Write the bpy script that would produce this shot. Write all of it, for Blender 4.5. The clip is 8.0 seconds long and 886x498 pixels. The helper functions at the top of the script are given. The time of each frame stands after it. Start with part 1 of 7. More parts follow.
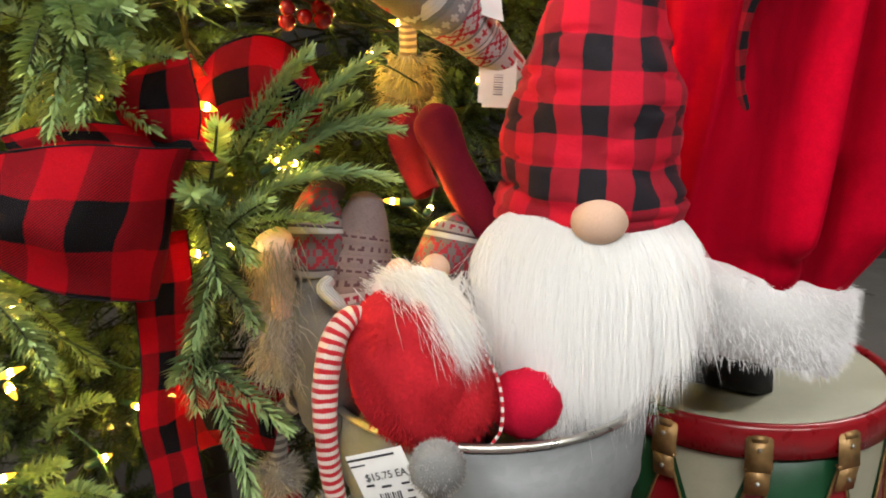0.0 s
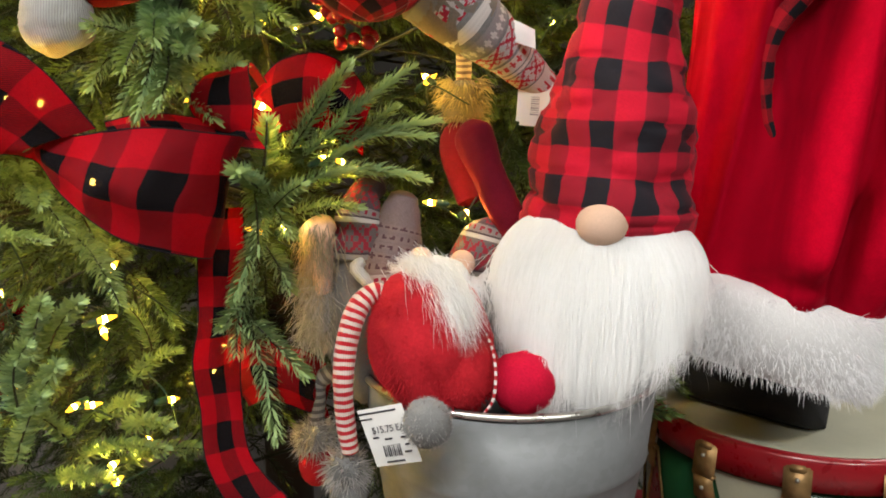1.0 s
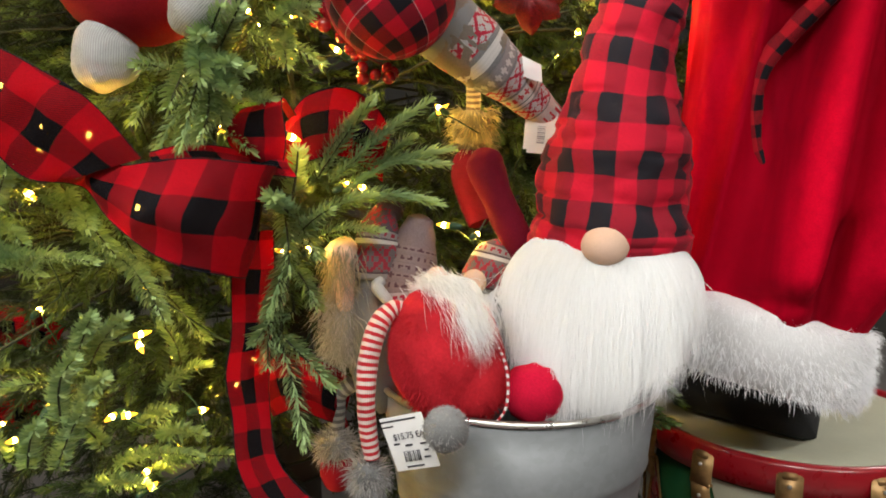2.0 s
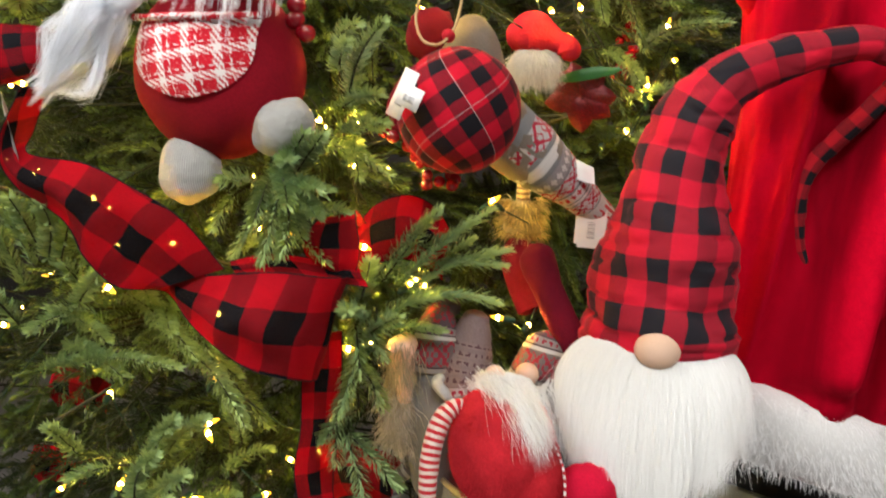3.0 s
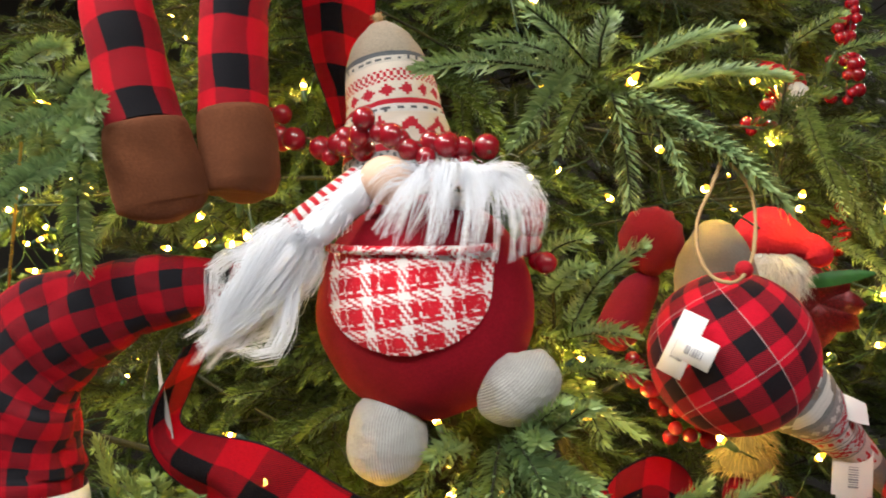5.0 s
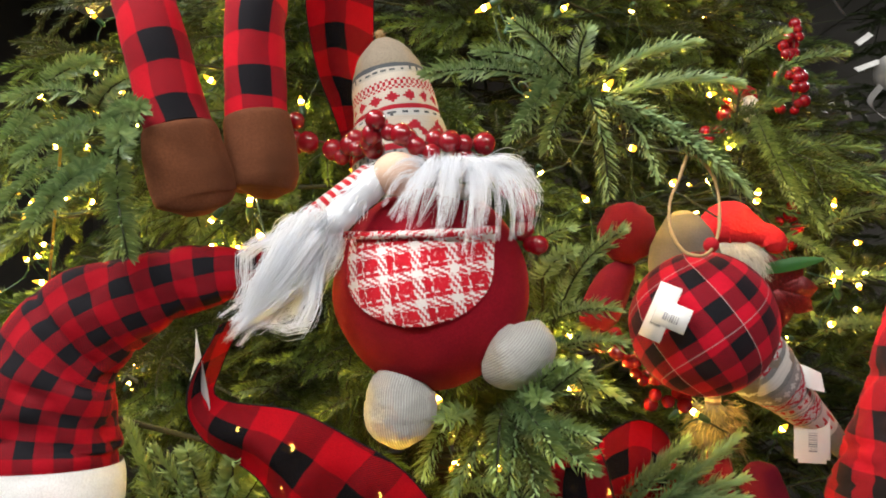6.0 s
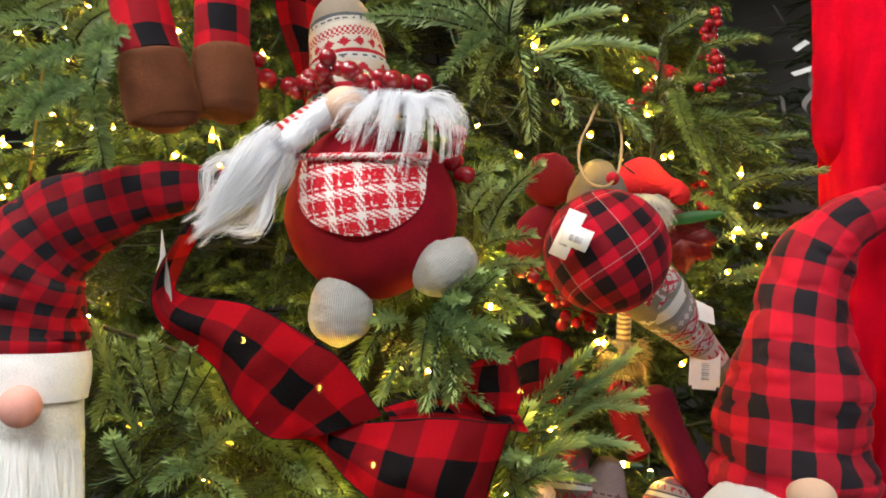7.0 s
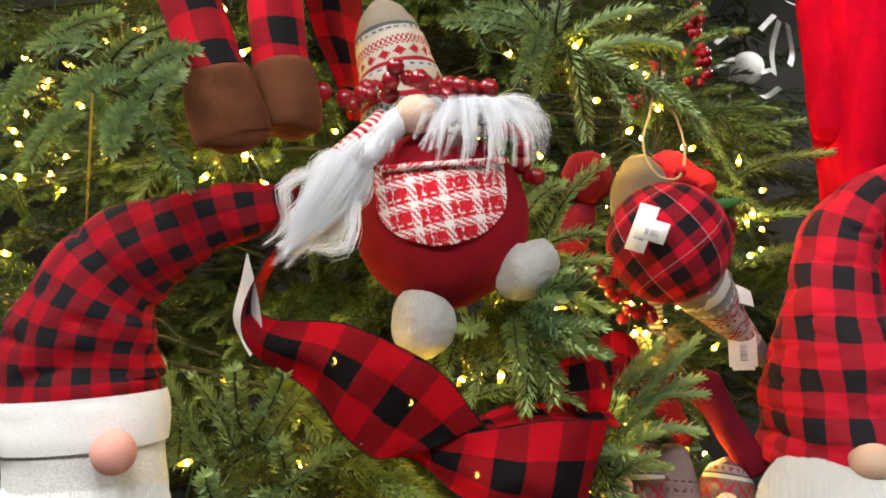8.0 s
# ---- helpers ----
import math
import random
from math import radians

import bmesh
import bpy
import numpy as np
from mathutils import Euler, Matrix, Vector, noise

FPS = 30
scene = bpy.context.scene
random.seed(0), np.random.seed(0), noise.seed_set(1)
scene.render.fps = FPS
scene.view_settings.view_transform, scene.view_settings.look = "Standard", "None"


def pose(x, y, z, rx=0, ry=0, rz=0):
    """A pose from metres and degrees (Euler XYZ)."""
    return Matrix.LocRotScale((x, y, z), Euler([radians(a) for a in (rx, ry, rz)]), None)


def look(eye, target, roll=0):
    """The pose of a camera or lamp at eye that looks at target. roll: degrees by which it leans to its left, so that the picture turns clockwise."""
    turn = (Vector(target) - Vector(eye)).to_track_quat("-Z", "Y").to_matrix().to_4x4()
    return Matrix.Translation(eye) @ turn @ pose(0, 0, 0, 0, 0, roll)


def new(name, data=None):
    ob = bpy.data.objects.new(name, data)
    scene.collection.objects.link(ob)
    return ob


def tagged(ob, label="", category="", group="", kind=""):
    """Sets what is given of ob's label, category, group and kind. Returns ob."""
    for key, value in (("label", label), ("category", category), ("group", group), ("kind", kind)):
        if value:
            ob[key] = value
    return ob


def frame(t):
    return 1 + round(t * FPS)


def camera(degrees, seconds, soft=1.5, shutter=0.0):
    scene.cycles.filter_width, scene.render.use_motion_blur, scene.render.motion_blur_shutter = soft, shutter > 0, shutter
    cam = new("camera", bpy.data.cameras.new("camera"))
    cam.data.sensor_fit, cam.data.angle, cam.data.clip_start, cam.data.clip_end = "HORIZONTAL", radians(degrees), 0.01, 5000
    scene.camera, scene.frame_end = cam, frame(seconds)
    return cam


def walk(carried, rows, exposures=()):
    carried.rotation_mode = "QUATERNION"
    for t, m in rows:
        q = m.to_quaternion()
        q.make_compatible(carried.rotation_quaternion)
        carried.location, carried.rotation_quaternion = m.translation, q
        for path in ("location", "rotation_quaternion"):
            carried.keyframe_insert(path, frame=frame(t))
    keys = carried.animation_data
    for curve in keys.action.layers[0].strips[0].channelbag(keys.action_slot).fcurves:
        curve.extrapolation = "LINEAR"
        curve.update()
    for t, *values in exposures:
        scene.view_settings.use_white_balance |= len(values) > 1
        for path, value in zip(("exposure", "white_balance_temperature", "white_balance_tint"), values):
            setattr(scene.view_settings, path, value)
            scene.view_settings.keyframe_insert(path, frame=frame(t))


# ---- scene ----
cam = camera(59.7, 8.0, soft=1.8, shutter=0.25)
PATH = [
    (0, (0.016, 0.02, 1.264), (-0.04, 1.96, 0.78), -1.7),
    (0.5, (0.107, -0.038, 1.246), (-0.238, 1.884, 0.814), -0.5),
    (1, (0.157, -0.085, 1.223), (-0.255, 1.84, 0.872), -0.1),
    (2.5, (0.128, -0.182, 1.273), (-0.27, 1.754, 0.973), -0.1),
    (3, (0.092, -0.198, 1.35), (-0.337, 1.737, 1.085), 0.7),
    (3.5, (0.039, -0.186, 1.403), (-0.412, 1.757, 1.263), 1.2),
    (4, (-0.027, -0.146, 1.436), (-0.499, 1.797, 1.415), 1.2),
    (4.5, (-0.1, -0.08, 1.463), (-0.595, 1.857, 1.487), 0.8),
    (5, (-0.181, -0.031, 1.475), (-0.667, 1.908, 1.511), 0.1),
    (5.2, (-0.205, -0.031, 1.479), (-0.689, 1.909, 1.517), -0.0),
    (6.3, (-0.195, -0.168, 1.397), (-0.557, 1.795, 1.527), -1.2),
    (6.5, (-0.175, -0.193, 1.376), (-0.534, 1.771, 1.486), -0.5),
    (7, (-0.16, -0.223, 1.342), (-0.442, 1.754, 1.45), 0.7),
    (7.5, (-0.243, -0.221, 1.348), (-0.428, 1.768, 1.456), -1.4),
    (8, (-0.346, -0.234, 1.346), (-0.404, 1.762, 1.467), -4.0),
]
walk(cam, [(t, look(eye, target, roll)) for t, eye, target, roll in PATH],
     exposures=[(0.0, 0.0), (4.5, 0.0), (5.2, -0.12), (6.5, -0.14), (8.0, -0.18)])

# ---- world, lights ----
world = bpy.data.worlds.new("world")
scene.world = world
world.use_nodes = True
world.node_tree.nodes["Background"].inputs[0].default_value = (0.9, 0.95, 1.0, 1)
world.node_tree.nodes["Background"].inputs[1].default_value = 0.05

CEILING = 3.4
PANELS = [(-1.5, -1.7), (0.3, -1.7), (-1.5, 0.1), (2.3, -1.7), (2.3, 2.8)]
PANEL_POWER = 80.0


def panel_lamp(x, y, power):
    lamp = bpy.data.lights.new("ceiling_panel_light", "AREA")
    lamp.shape, lamp.size, lamp.size_y = "RECTANGLE", 1.15, 0.55
    lamp.energy, lamp.color = power, (1.0, 0.985, 0.955)
    ob = new("ceiling_panel_light", lamp)
    ob.matrix_world = pose(x, y, CEILING - 0.06)
    return ob


for panel_x, panel_y in PANELS:
    panel_lamp(panel_x, panel_y, PANEL_POWER)


# ---- node materials ----
class Nodes:
    """A small writer of node trees."""

    def __init__(self, name):
        self.mat = bpy.data.materials.new(name)
        self.mat.use_nodes = True
        self.tree = self.mat.node_tree
        self.bsdf = self.tree.nodes["Principled BSDF"]
        self.coord = None

    def make(self, kind):
        return self.tree.nodes.new(kind)

    def put(self, socket, value):
        if isinstance(value, bpy.types.NodeSocket):
            self.tree.links.new(value, socket)
        elif isinstance(value, (tuple, list)) and len(value) == 3 and socket.type == "RGBA":
            socket.default_value = (*value, 1)
        else:
            socket.default_value = value

    def math(self, op, a, b=0.0, c=None):
        n = self.make("ShaderNodeMath")
        n.operation = op
        self.put(n.inputs[0], a)
        self.put(n.inputs[1], b)
        if c is not None:
            self.put(n.inputs[2], c)
        return n.outputs[0]

    def mix(self, fac, a, b, blend="MIX"):
        n = self.make("ShaderNodeMix")
        n.data_type, n.blend_type = "RGBA", blend
        self.put(n.inputs[0], fac)
        self.put(n.inputs[6], a)
        self.put(n.inputs[7], b)
        return n.outputs[2]

    def where(self, name):
        if self.coord is None:
            self.coord = self.make("ShaderNodeTexCoord")
        return self.coord.outputs[name]

    def uv(self):
        n = self.make("ShaderNodeSeparateXYZ")
        self.put(n.inputs[0], self.where("UV"))
        return n.outputs[0], n.outputs[1]

    def noise(self, scale, detail=4.0, rough=0.6, at="Object", warp=0.0):
        n = self.make("ShaderNodeTexNoise")
        self.put(n.inputs["Vector"], self.where(at))
        n.inputs["Scale"].default_value, n.inputs["Detail"].default_value = scale, detail
        n.inputs["Roughness"].default_value, n.inputs["Distortion"].default_value = rough, warp
        return n.outputs[0]

    def ramp(self, fac, stops):
        n = self.make("ShaderNodeValToRGB")
        els = n.color_ramp.elements
        while len(els) < len(stops):
            els.new(0.5)
        for e, (at, col) in zip(els, stops):
            e.position, e.color = at, (*col, 1)
        self.put(n.inputs[0], fac)
        return n.outputs[0]

    def span(self, x, a, b, c, d):
        n = self.make("ShaderNodeMapRange")
        self.put(n.inputs[0], x)
        for i, value in enumerate((a, b, c, d)):
            n.inputs[i + 1].default_value = value
        return n.outputs[0]

    def bump(self, height, strength, distance):
        n = self.make("ShaderNodeBump")
        n.inputs["Strength"].default_value, n.inputs["Distance"].default_value = strength, distance
        self.put(n.inputs["Height"], height)
        if self.bsdf.inputs["Normal"].is_linked:
            self.tree.links.new(self.bsdf.inputs["Normal"].links[0].from_socket, n.inputs["Normal"])
        self.tree.links.new(n.outputs[0], self.bsdf.inputs["Normal"])

    def surface(self, color, rough=0.8, metal=0.0, sheen=0.0, sheen_tint=(1, 1, 1), spec=0.5):
        b = self.bsdf
        self.put(b.inputs["Base Color"], color)
        self.put(b.inputs["Roughness"], rough)
        b.inputs["Metallic"].default_value = metal
        b.inputs["Sheen Weight"].default_value = sheen
        b.inputs["Sheen Roughness"].default_value = 0.4
        b.inputs["Sheen Tint"].default_value = (*sheen_tint, 1)
        b.inputs["Specular IOR Level"].default_value = spec
        return self.mat

    def thin(self, color, share):
        """Lets part of the light through a thin sheet."""
        t = self.make("ShaderNodeBsdfTranslucent")
        self.put(t.inputs[0], color)
        m = self.make("ShaderNodeMixShader")
        m.inputs[0].default_value = share
        out = self.tree.nodes["Material Output"]
        self.tree.links.new(self.bsdf.outputs[0], m.inputs[1])
        self.tree.links.new(t.outputs[0], m.inputs[2])
        self.tree.links.new(m.outputs[0], out.inputs[0])


    def sheer(self, share):
        """An open weave that lets a little straight through."""
        out = self.tree.nodes["Material Output"]
        m = self.make("ShaderNodeMixShader")
        m.inputs[0].default_value = share
        self.tree.links.new(out.inputs[0].links[0].from_socket, m.inputs[1])
        self.tree.links.new(self.make("ShaderNodeBsdfTransparent").outputs[0], m.inputs[2])
        self.tree.links.new(m.outputs[0], out.inputs[0])


def shade(c, k):
    return tuple(min(1.0, v * k) for v in c)


def cloth(name, color, weave=900.0, fuzz=0.35, vary=0.35, depth=0.0006):
    n = Nodes(name)
    big, small = n.noise(9.0, 3), n.noise(weave, 2)
    col = n.mix(n.span(big, 0.3, 0.7, 0, 1), shade(color, 1 - vary), shade(color, 1 + vary * 0.5))
    col = n.mix(n.span(small, 0.35, 0.65, 0, 0.45), col, shade(color, 0.55))
    n.bump(small, 0.5, depth)
    n.bump(big, 0.25, 0.006)
    return n.surface(col, 0.95, 0, fuzz, shade(color, 1.6), 0.2)


def velvet(name, color):
    n = Nodes(name)
    lay = n.make("ShaderNodeMapping")
    n.put(lay.inputs[0], n.where("Object"))
    lay.inputs["Scale"].default_value = (7.5, 7.5, 2.4)
    brushed_sheen = n.make("ShaderNodeTexNoise")
    n.put(brushed_sheen.inputs["Vector"], lay.outputs[0])
    brushed_sheen.inputs["Scale"].default_value, brushed_sheen.inputs["Detail"].default_value, brushed_sheen.inputs["Distortion"].default_value = 1.0, 4.0, 0.7
    nap, blotch = n.noise(420.0, 3), n.noise(60.0, 4, 0.65)
    # streaks of the brushed nap: its sheen and fold shading go into the colour
    col = n.mix(n.span(brushed_sheen.outputs[0], 0.36, 0.64, 0, 1), shade(color, 0.4), shade(color, 1.3))
    col = n.mix(n.span(blotch, 0.42, 0.7, 0, 0.3), col, shade(color, 0.6))
    col = n.mix(n.span(nap, 0.4, 0.7, 0, 0.3), col, shade(color, 0.6))
    n.bump(nap, 0.4, 0.001)
    n.bump(blotch, 0.25, 0.002)
    n.bump(brushed_sheen.outputs[0], 0.35, 0.012)
    return n.surface(col, 0.75, 0, 0.22, (1.0, 0.012, 0.05), 0.03)


def checks(name, size, red, black, through_share=0.0, lines=False, mids=(0.25, 0.75), wool=0.12, tilt=0.0, off=0.0, squeeze=1.0, up=0.1):
    """Woven buffalo check laid along the cloth's own u and v, in metres."""
    n = Nodes(name)
    u, v = n.uv()
    if tilt:
        cs, sn = math.cos(tilt), math.sin(tilt)
        u, v = (n.math("ADD", n.math("MULTIPLY", u, cs), n.math("MULTIPLY", v, sn)),
                n.math("SUBTRACT", n.math("MULTIPLY", v, cs), n.math("MULTIPLY", u, sn)))
    wob = n.math("ADD", n.math("MULTIPLY", n.math("SUBTRACT", n.noise(30.0, 2), 0.5), size * 0.14), n.math("MULTIPLY", n.math("SUBTRACT", n.noise(11.0, 1), 0.5), size * 0.5))

    def half(x, shift):
        x = n.math("ADD", n.math("MULTIPLY", n.math("ADD", x, wob), 0.5 / size), shift)
        f = n.math("ABSOLUTE", n.math("SUBTRACT", n.math("FRACT", x), 0.5))
        return n.span(f, 0.242, 0.258, 0, 1)

    if squeeze != 1.0:
        u = n.math("MULTIPLY", u, squeeze)
    a, b = half(u, 0.25 + off), half(v, up)
    both = n.math("MULTIPLY", a, b)
    one = n.math("SUBTRACT", n.math("ADD", a, b), both)
    twill = n.math("FRACT", n.math("MULTIPLY", n.math("ADD", u, v), 420.0))
    fine = n.noise(700.0, 2)
    mid = n.mix(n.span(twill, 0.35, 0.65, *mids), red, black)
    col = n.mix(both, n.mix(one, red, mid), black)
    col = n.mix(n.span(fine, 0.4, 0.75, 0, 0.4), col, n.mix(0.6, col, (0.0, 0.0, 0.0)))
    col = n.mix(n.span(n.noise(11.0, 3), 0.35, 0.65, 0, 0.35), col, n.mix(0.45, col, (0, 0, 0)))
    if lines:
        def thin_line(x, shift):
            f = n.math("ABSOLUTE", n.math("SUBTRACT", n.math("FRACT", n.math("ADD", n.math("MULTIPLY", x, 0.25 / size), shift)), 0.5))
            return n.math("LESS_THAN", f, 0.0055)
        line = n.math("MAXIMUM", thin_line(u, 0.0), thin_line(v, 0.85))
        col = n.mix(n.math("MULTIPLY", line, 0.45), col, (0.55, 0.52, 0.5))
    n.bump(fine, 0.4, 0.0006)
    n.bump(twill, 0.15, 0.0003)
    n.surface(col, 0.9, 0, wool, (0.85, 0.16, 0.2), 0.12)
    if through_share:
        n.thin(col, through_share)
        n.sheer(0.06)
    return n.mat


def knit(name, ground, bands, stitch=0.0032, along=1):
    """Knitted bands: (from, to, ground, yarn, pattern, period) in metres along the cloth."""
    n = Nodes(name)
    u0, v0 = n.uv()
    if along == 0:
        u0, v0 = v0, u0
    u = n.math("MULTIPLY", n.math("ROUND", n.math("DIVIDE", u0, stitch)), stitch)
    v = n.math("MULTIPLY", n.math("ROUND", n.math("DIVIDE", v0, stitch * 0.8)), stitch * 0.8)
    col = n.mix(n.span(n.noise(500.0, 2), 0.35, 0.7, 0, 0.6), ground, shade(ground, 0.6))
    for a, b, base, yarn, pattern, period in bands:
        inside = n.math("MULTIPLY", n.math("GREATER_THAN", v, a), n.math("LESS_THAN", v, b))
        f = n.math("ABSOLUTE", n.math("SUBTRACT", n.math("FRACT", n.math("DIVIDE", u, period)), 0.5))
        w = n.math("DIVIDE", n.math("SUBTRACT", v, a), b - a)
        if pattern == "zigzag":
            mask = n.math("LESS_THAN", n.math("ABSOLUTE", n.math("SUBTRACT", w, n.math("ADD", n.math("MULTIPLY", f, 1.1), 0.2))), 0.17)
        elif pattern == "diamond":
            h = n.math("ABSOLUTE", n.math("SUBTRACT", w, 0.5))
            mask = n.math("LESS_THAN", n.math("ADD", f, h), 0.3)
        elif pattern == "flake":
            h = n.math("ABSOLUTE", n.math("SUBTRACT", w, 0.5))
            d = n.math("ABSOLUTE", n.math("SUBTRACT", f, h))
            mask = n.math("MAXIMUM", n.math("LESS_THAN", d, 0.09), n.math("LESS_THAN", n.math("ABSOLUTE", n.math("SUBTRACT", n.math("ADD", f, h), 0.42)), 0.05))
        elif pattern == "dots":
            mask = n.math("LESS_THAN", n.math("ADD", f, n.math("ABSOLUTE", n.math("SUBTRACT", w, 0.5))), 0.36)
        elif pattern == "lattice":
            row = n.math("FRACT", n.math("DIVIDE", v, period))
            mask = n.math("GREATER_THAN", n.math("MULTIPLY", n.math("SUBTRACT", f, 0.25), n.math("SUBTRACT", row, 0.5)), 0.0)
        else:
            mask = 1.0
        fill = n.mix(mask, base, yarn)
        col = n.mix(inside, col, fill)
    loop_u = n.math("ABSOLUTE", n.math("SUBTRACT", n.math("FRACT", n.math("DIVIDE", u0, stitch)), 0.5))
    loop_v = n.math("FRACT", n.math("ADD", n.math("DIVIDE", v0, stitch * 0.8), loop_u))
    relief = n.math("SUBTRACT", loop_v, n.math("MULTIPLY", loop_u, 0.8))
    # recess between stitch rows darkened: its shade is painted into the yarn
    col = n.mix(n.span(loop_v, 0.0, 0.35, 0.4, 0.0), col, n.mix(0.6, col, (0.02, 0.02, 0.02)))
    n.bump(relief, 0.6, 0.0012)
    n.bump(n.noise(600.0, 2), 0.4, 0.0006)
    return n.surface(col, 0.95, 0, 0.08, (0.8, 0.75, 0.75), 0.15)


def stripes(name, one, two, period):
    n = Nodes(name)
    u, v = n.uv()
    w = n.math("ADD", v, n.math("MULTIPLY", n.math("SUBTRACT", n.noise(60.0, 2), 0.5), period * 0.35))
    f = n.math("ABSOLUTE", n.math("SUBTRACT", n.math("FRACT", n.math("DIVIDE", w, period)), 0.5))
    col = n.mix(n.span(f, 0.23, 0.27, 0, 1), one, two)
    loops = n.math("SINE", n.math("MULTIPLY", u, 2400.0))
    grain = n.noise(800.0, 2)
    col = n.mix(n.span(grain, 0.35, 0.7, 0, 0.4), col, n.mix(0.5, col, (0.05, 0.03, 0.03)))
    n.bump(loops, 0.4, 0.0006)
    n.bump(grain, 0.4, 0.0005)
    return n.surface(col, 0.95, 0, 0.25, (1, 0.9, 0.9), 0.2)


def tweed(name):
    """Red and white bouclé plaid of thick and thin yarns."""
    n = Nodes(name)
    u0, v0 = n.uv()
    cs, sn = math.cos(0.13), math.sin(0.13)
    u = n.math("ADD", n.math("MULTIPLY", u0, cs), n.math("MULTIPLY", v0, sn))
    v = n.math("SUBTRACT", n.math("MULTIPLY", v0, cs), n.math("MULTIPLY", u0, sn))
    slub = n.math("MULTIPLY", n.math("SUBTRACT", n.noise(150.0, 3), 0.5), 0.004)

    def bar(x, shift, period, width):
        f = n.math("ABSOLUTE", n.math("SUBTRACT", n.math("FRACT", n.math("DIVIDE", n.math("ADD", x, n.math("ADD", slub, shift)), period)), 0.5))
        return n.math("LESS_THAN", f, width)

    def yarn(x, across):
        """Where a yarn shows above the ones that cross it."""
        row = n.math("FLOOR", n.math("DIVIDE", across, 0.0021))
        f = n.math("FRACT", n.math("ADD", n.math("DIVIDE", n.math("ADD", x, slub), 0.0095), n.math("MULTIPLY", row, 0.37)))
        return n.math("LESS_THAN", f, 0.5)

    up, over = yarn(v, u), yarn(u, v)
    wide_u, wide_v = bar(u, 0.006, 0.033, 0.125), bar(v, 0.002, 0.027, 0.13)
    thin_u, thin_v = bar(u, 0.019, 0.0165, 0.065), bar(v, 0.014, 0.0135, 0.07)
    both = n.math("MULTIPLY", wide_u, wide_v)
    one = n.math("MAXIMUM", n.math("MULTIPLY", wide_u, up), n.math("MULTIPLY", wide_v, over))
    fine = n.math("MULTIPLY", n.math("MAXIMUM", n.math("MULTIPLY", thin_u, up), n.math("MULTIPLY", thin_v, over)), 0.85)
    white = n.math("MAXIMUM", n.math("MAXIMUM", both, one), fine)
    nub = n.math("GREATER_THAN", n.noise(300.0, 3), 0.62)
    col = n.mix(n.span(n.noise(60.0, 3), 0.35, 0.65, 0, 1), (0.62, 0.014, 0.03), (0.46, 0.008, 0.018))
    col = n.mix(n.math("MULTIPLY", n.math("MAXIMUM", wide_u, wide_v), 0.2), col, (0.75, 0.3, 0.32))
    col = n.mix(white, col, (0.8, 0.74, 0.72))
    col = n.mix(n.math("MULTIPLY", nub, 0.3), col, (0.8, 0.6, 0.58))
    n.bump(n.noise(320.0, 3), 0.6, 0.0018)
    n.bump(white, 0.3, 0.0008)
    return n.surface(col, 0.95, 0, 0.15, (1, 0.8, 0.8), 0.2)


def corduroy(name, color, pitch=0.0021):
    """Fine ribs along the cloth, rubbed and stained; groove shade is painted in."""
    n = Nodes(name)
    u, v = n.uv()
    stain, fuzz = n.noise(30.0, 4), n.noise(900.0, 2)
    wave = n.math("SINE", n.math("MULTIPLY", n.math("ADD", u, n.math("MULTIPLY", stain, 0.0012)), 6.2832 / pitch))
    col = n.mix(n.span(wave, -0.9, 0.4, 0.75, 0.0), color, shade(color, 0.45))
    col = n.mix(n.span(stain, 0.35, 0.65, 0, 0.6), col, shade(color, 0.6))
    col = n.mix(n.span(fuzz, 0.4, 0.7, 0, 0.3), col, shade(color, 0.7))
    n.bump(wave, 0.4, 0.0007)
    n.bump(n.noise(45.0, 3), 0.8, 0.006)
    return n.surface(col, 0.95, 0, 0.25, (1, 1, 1), 0.15)


def hair(name, color, root, vary=0.25):
    n = Nodes(name)
    geo = n.make("ShaderNodeNewGeometry")
    u, v = n.uv()
    col = n.mix(geo.outputs["Random Per Island"], shade(color, 1 - vary), shade(color, 1.08))
    col = n.mix(n.span(v, 0.0, 0.35, 0.55, 0.0), col, root)
    n.surface(col, 0.6, 0, 0.1, (1, 1, 1), 0.3)
    n.thin(col, 0.3)
    return n.mat


def needles(name, low, high, tip):
    n = Nodes(name)
    geo, obj = n.make("ShaderNodeNewGeometry"), n.make("ShaderNodeObjectInfo")
    u, v = n.uv()
    col = n.mix(geo.outputs["Random Per Island"], low, high)
    col = n.mix(n.span(obj.outputs["Random"], 0, 1, 0.0, 0.5), col, shade(low, 1.1))
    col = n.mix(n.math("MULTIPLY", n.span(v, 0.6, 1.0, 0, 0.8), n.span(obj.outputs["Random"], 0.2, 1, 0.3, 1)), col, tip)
    n.surface(col, n.span(u, 0, 1, 0.38, 0.6), 0, 0, (1, 1, 1), 0.4)
    n.thin(col, 0.15)
    return n.mat


def plain(name, color, rough=0.5, metal=0.0, vary=0.2, scale=25.0, relief=0.0, coat=0.0):
    n = Nodes(name)
    big, small = n.noise(scale, 5), n.noise(scale * 14, 3)
    col = n.mix(n.span(big, 0.3, 0.7, 0, 1), shade(color, 1 - vary), shade(color, 1 + vary * 0.4))
    col = n.mix(n.span(small, 0.45, 0.75, 0, vary), col, shade(color, 0.6))
    r = n.span(big, 0.3, 0.7, max(0.03, rough - 0.08), min(1, rough + 0.1))
    if relief:
        n.bump(small, 0.4, relief)
    n.surface(col, r, metal)
    n.bsdf.inputs["Coat Weight"].default_value = coat
    return n.mat


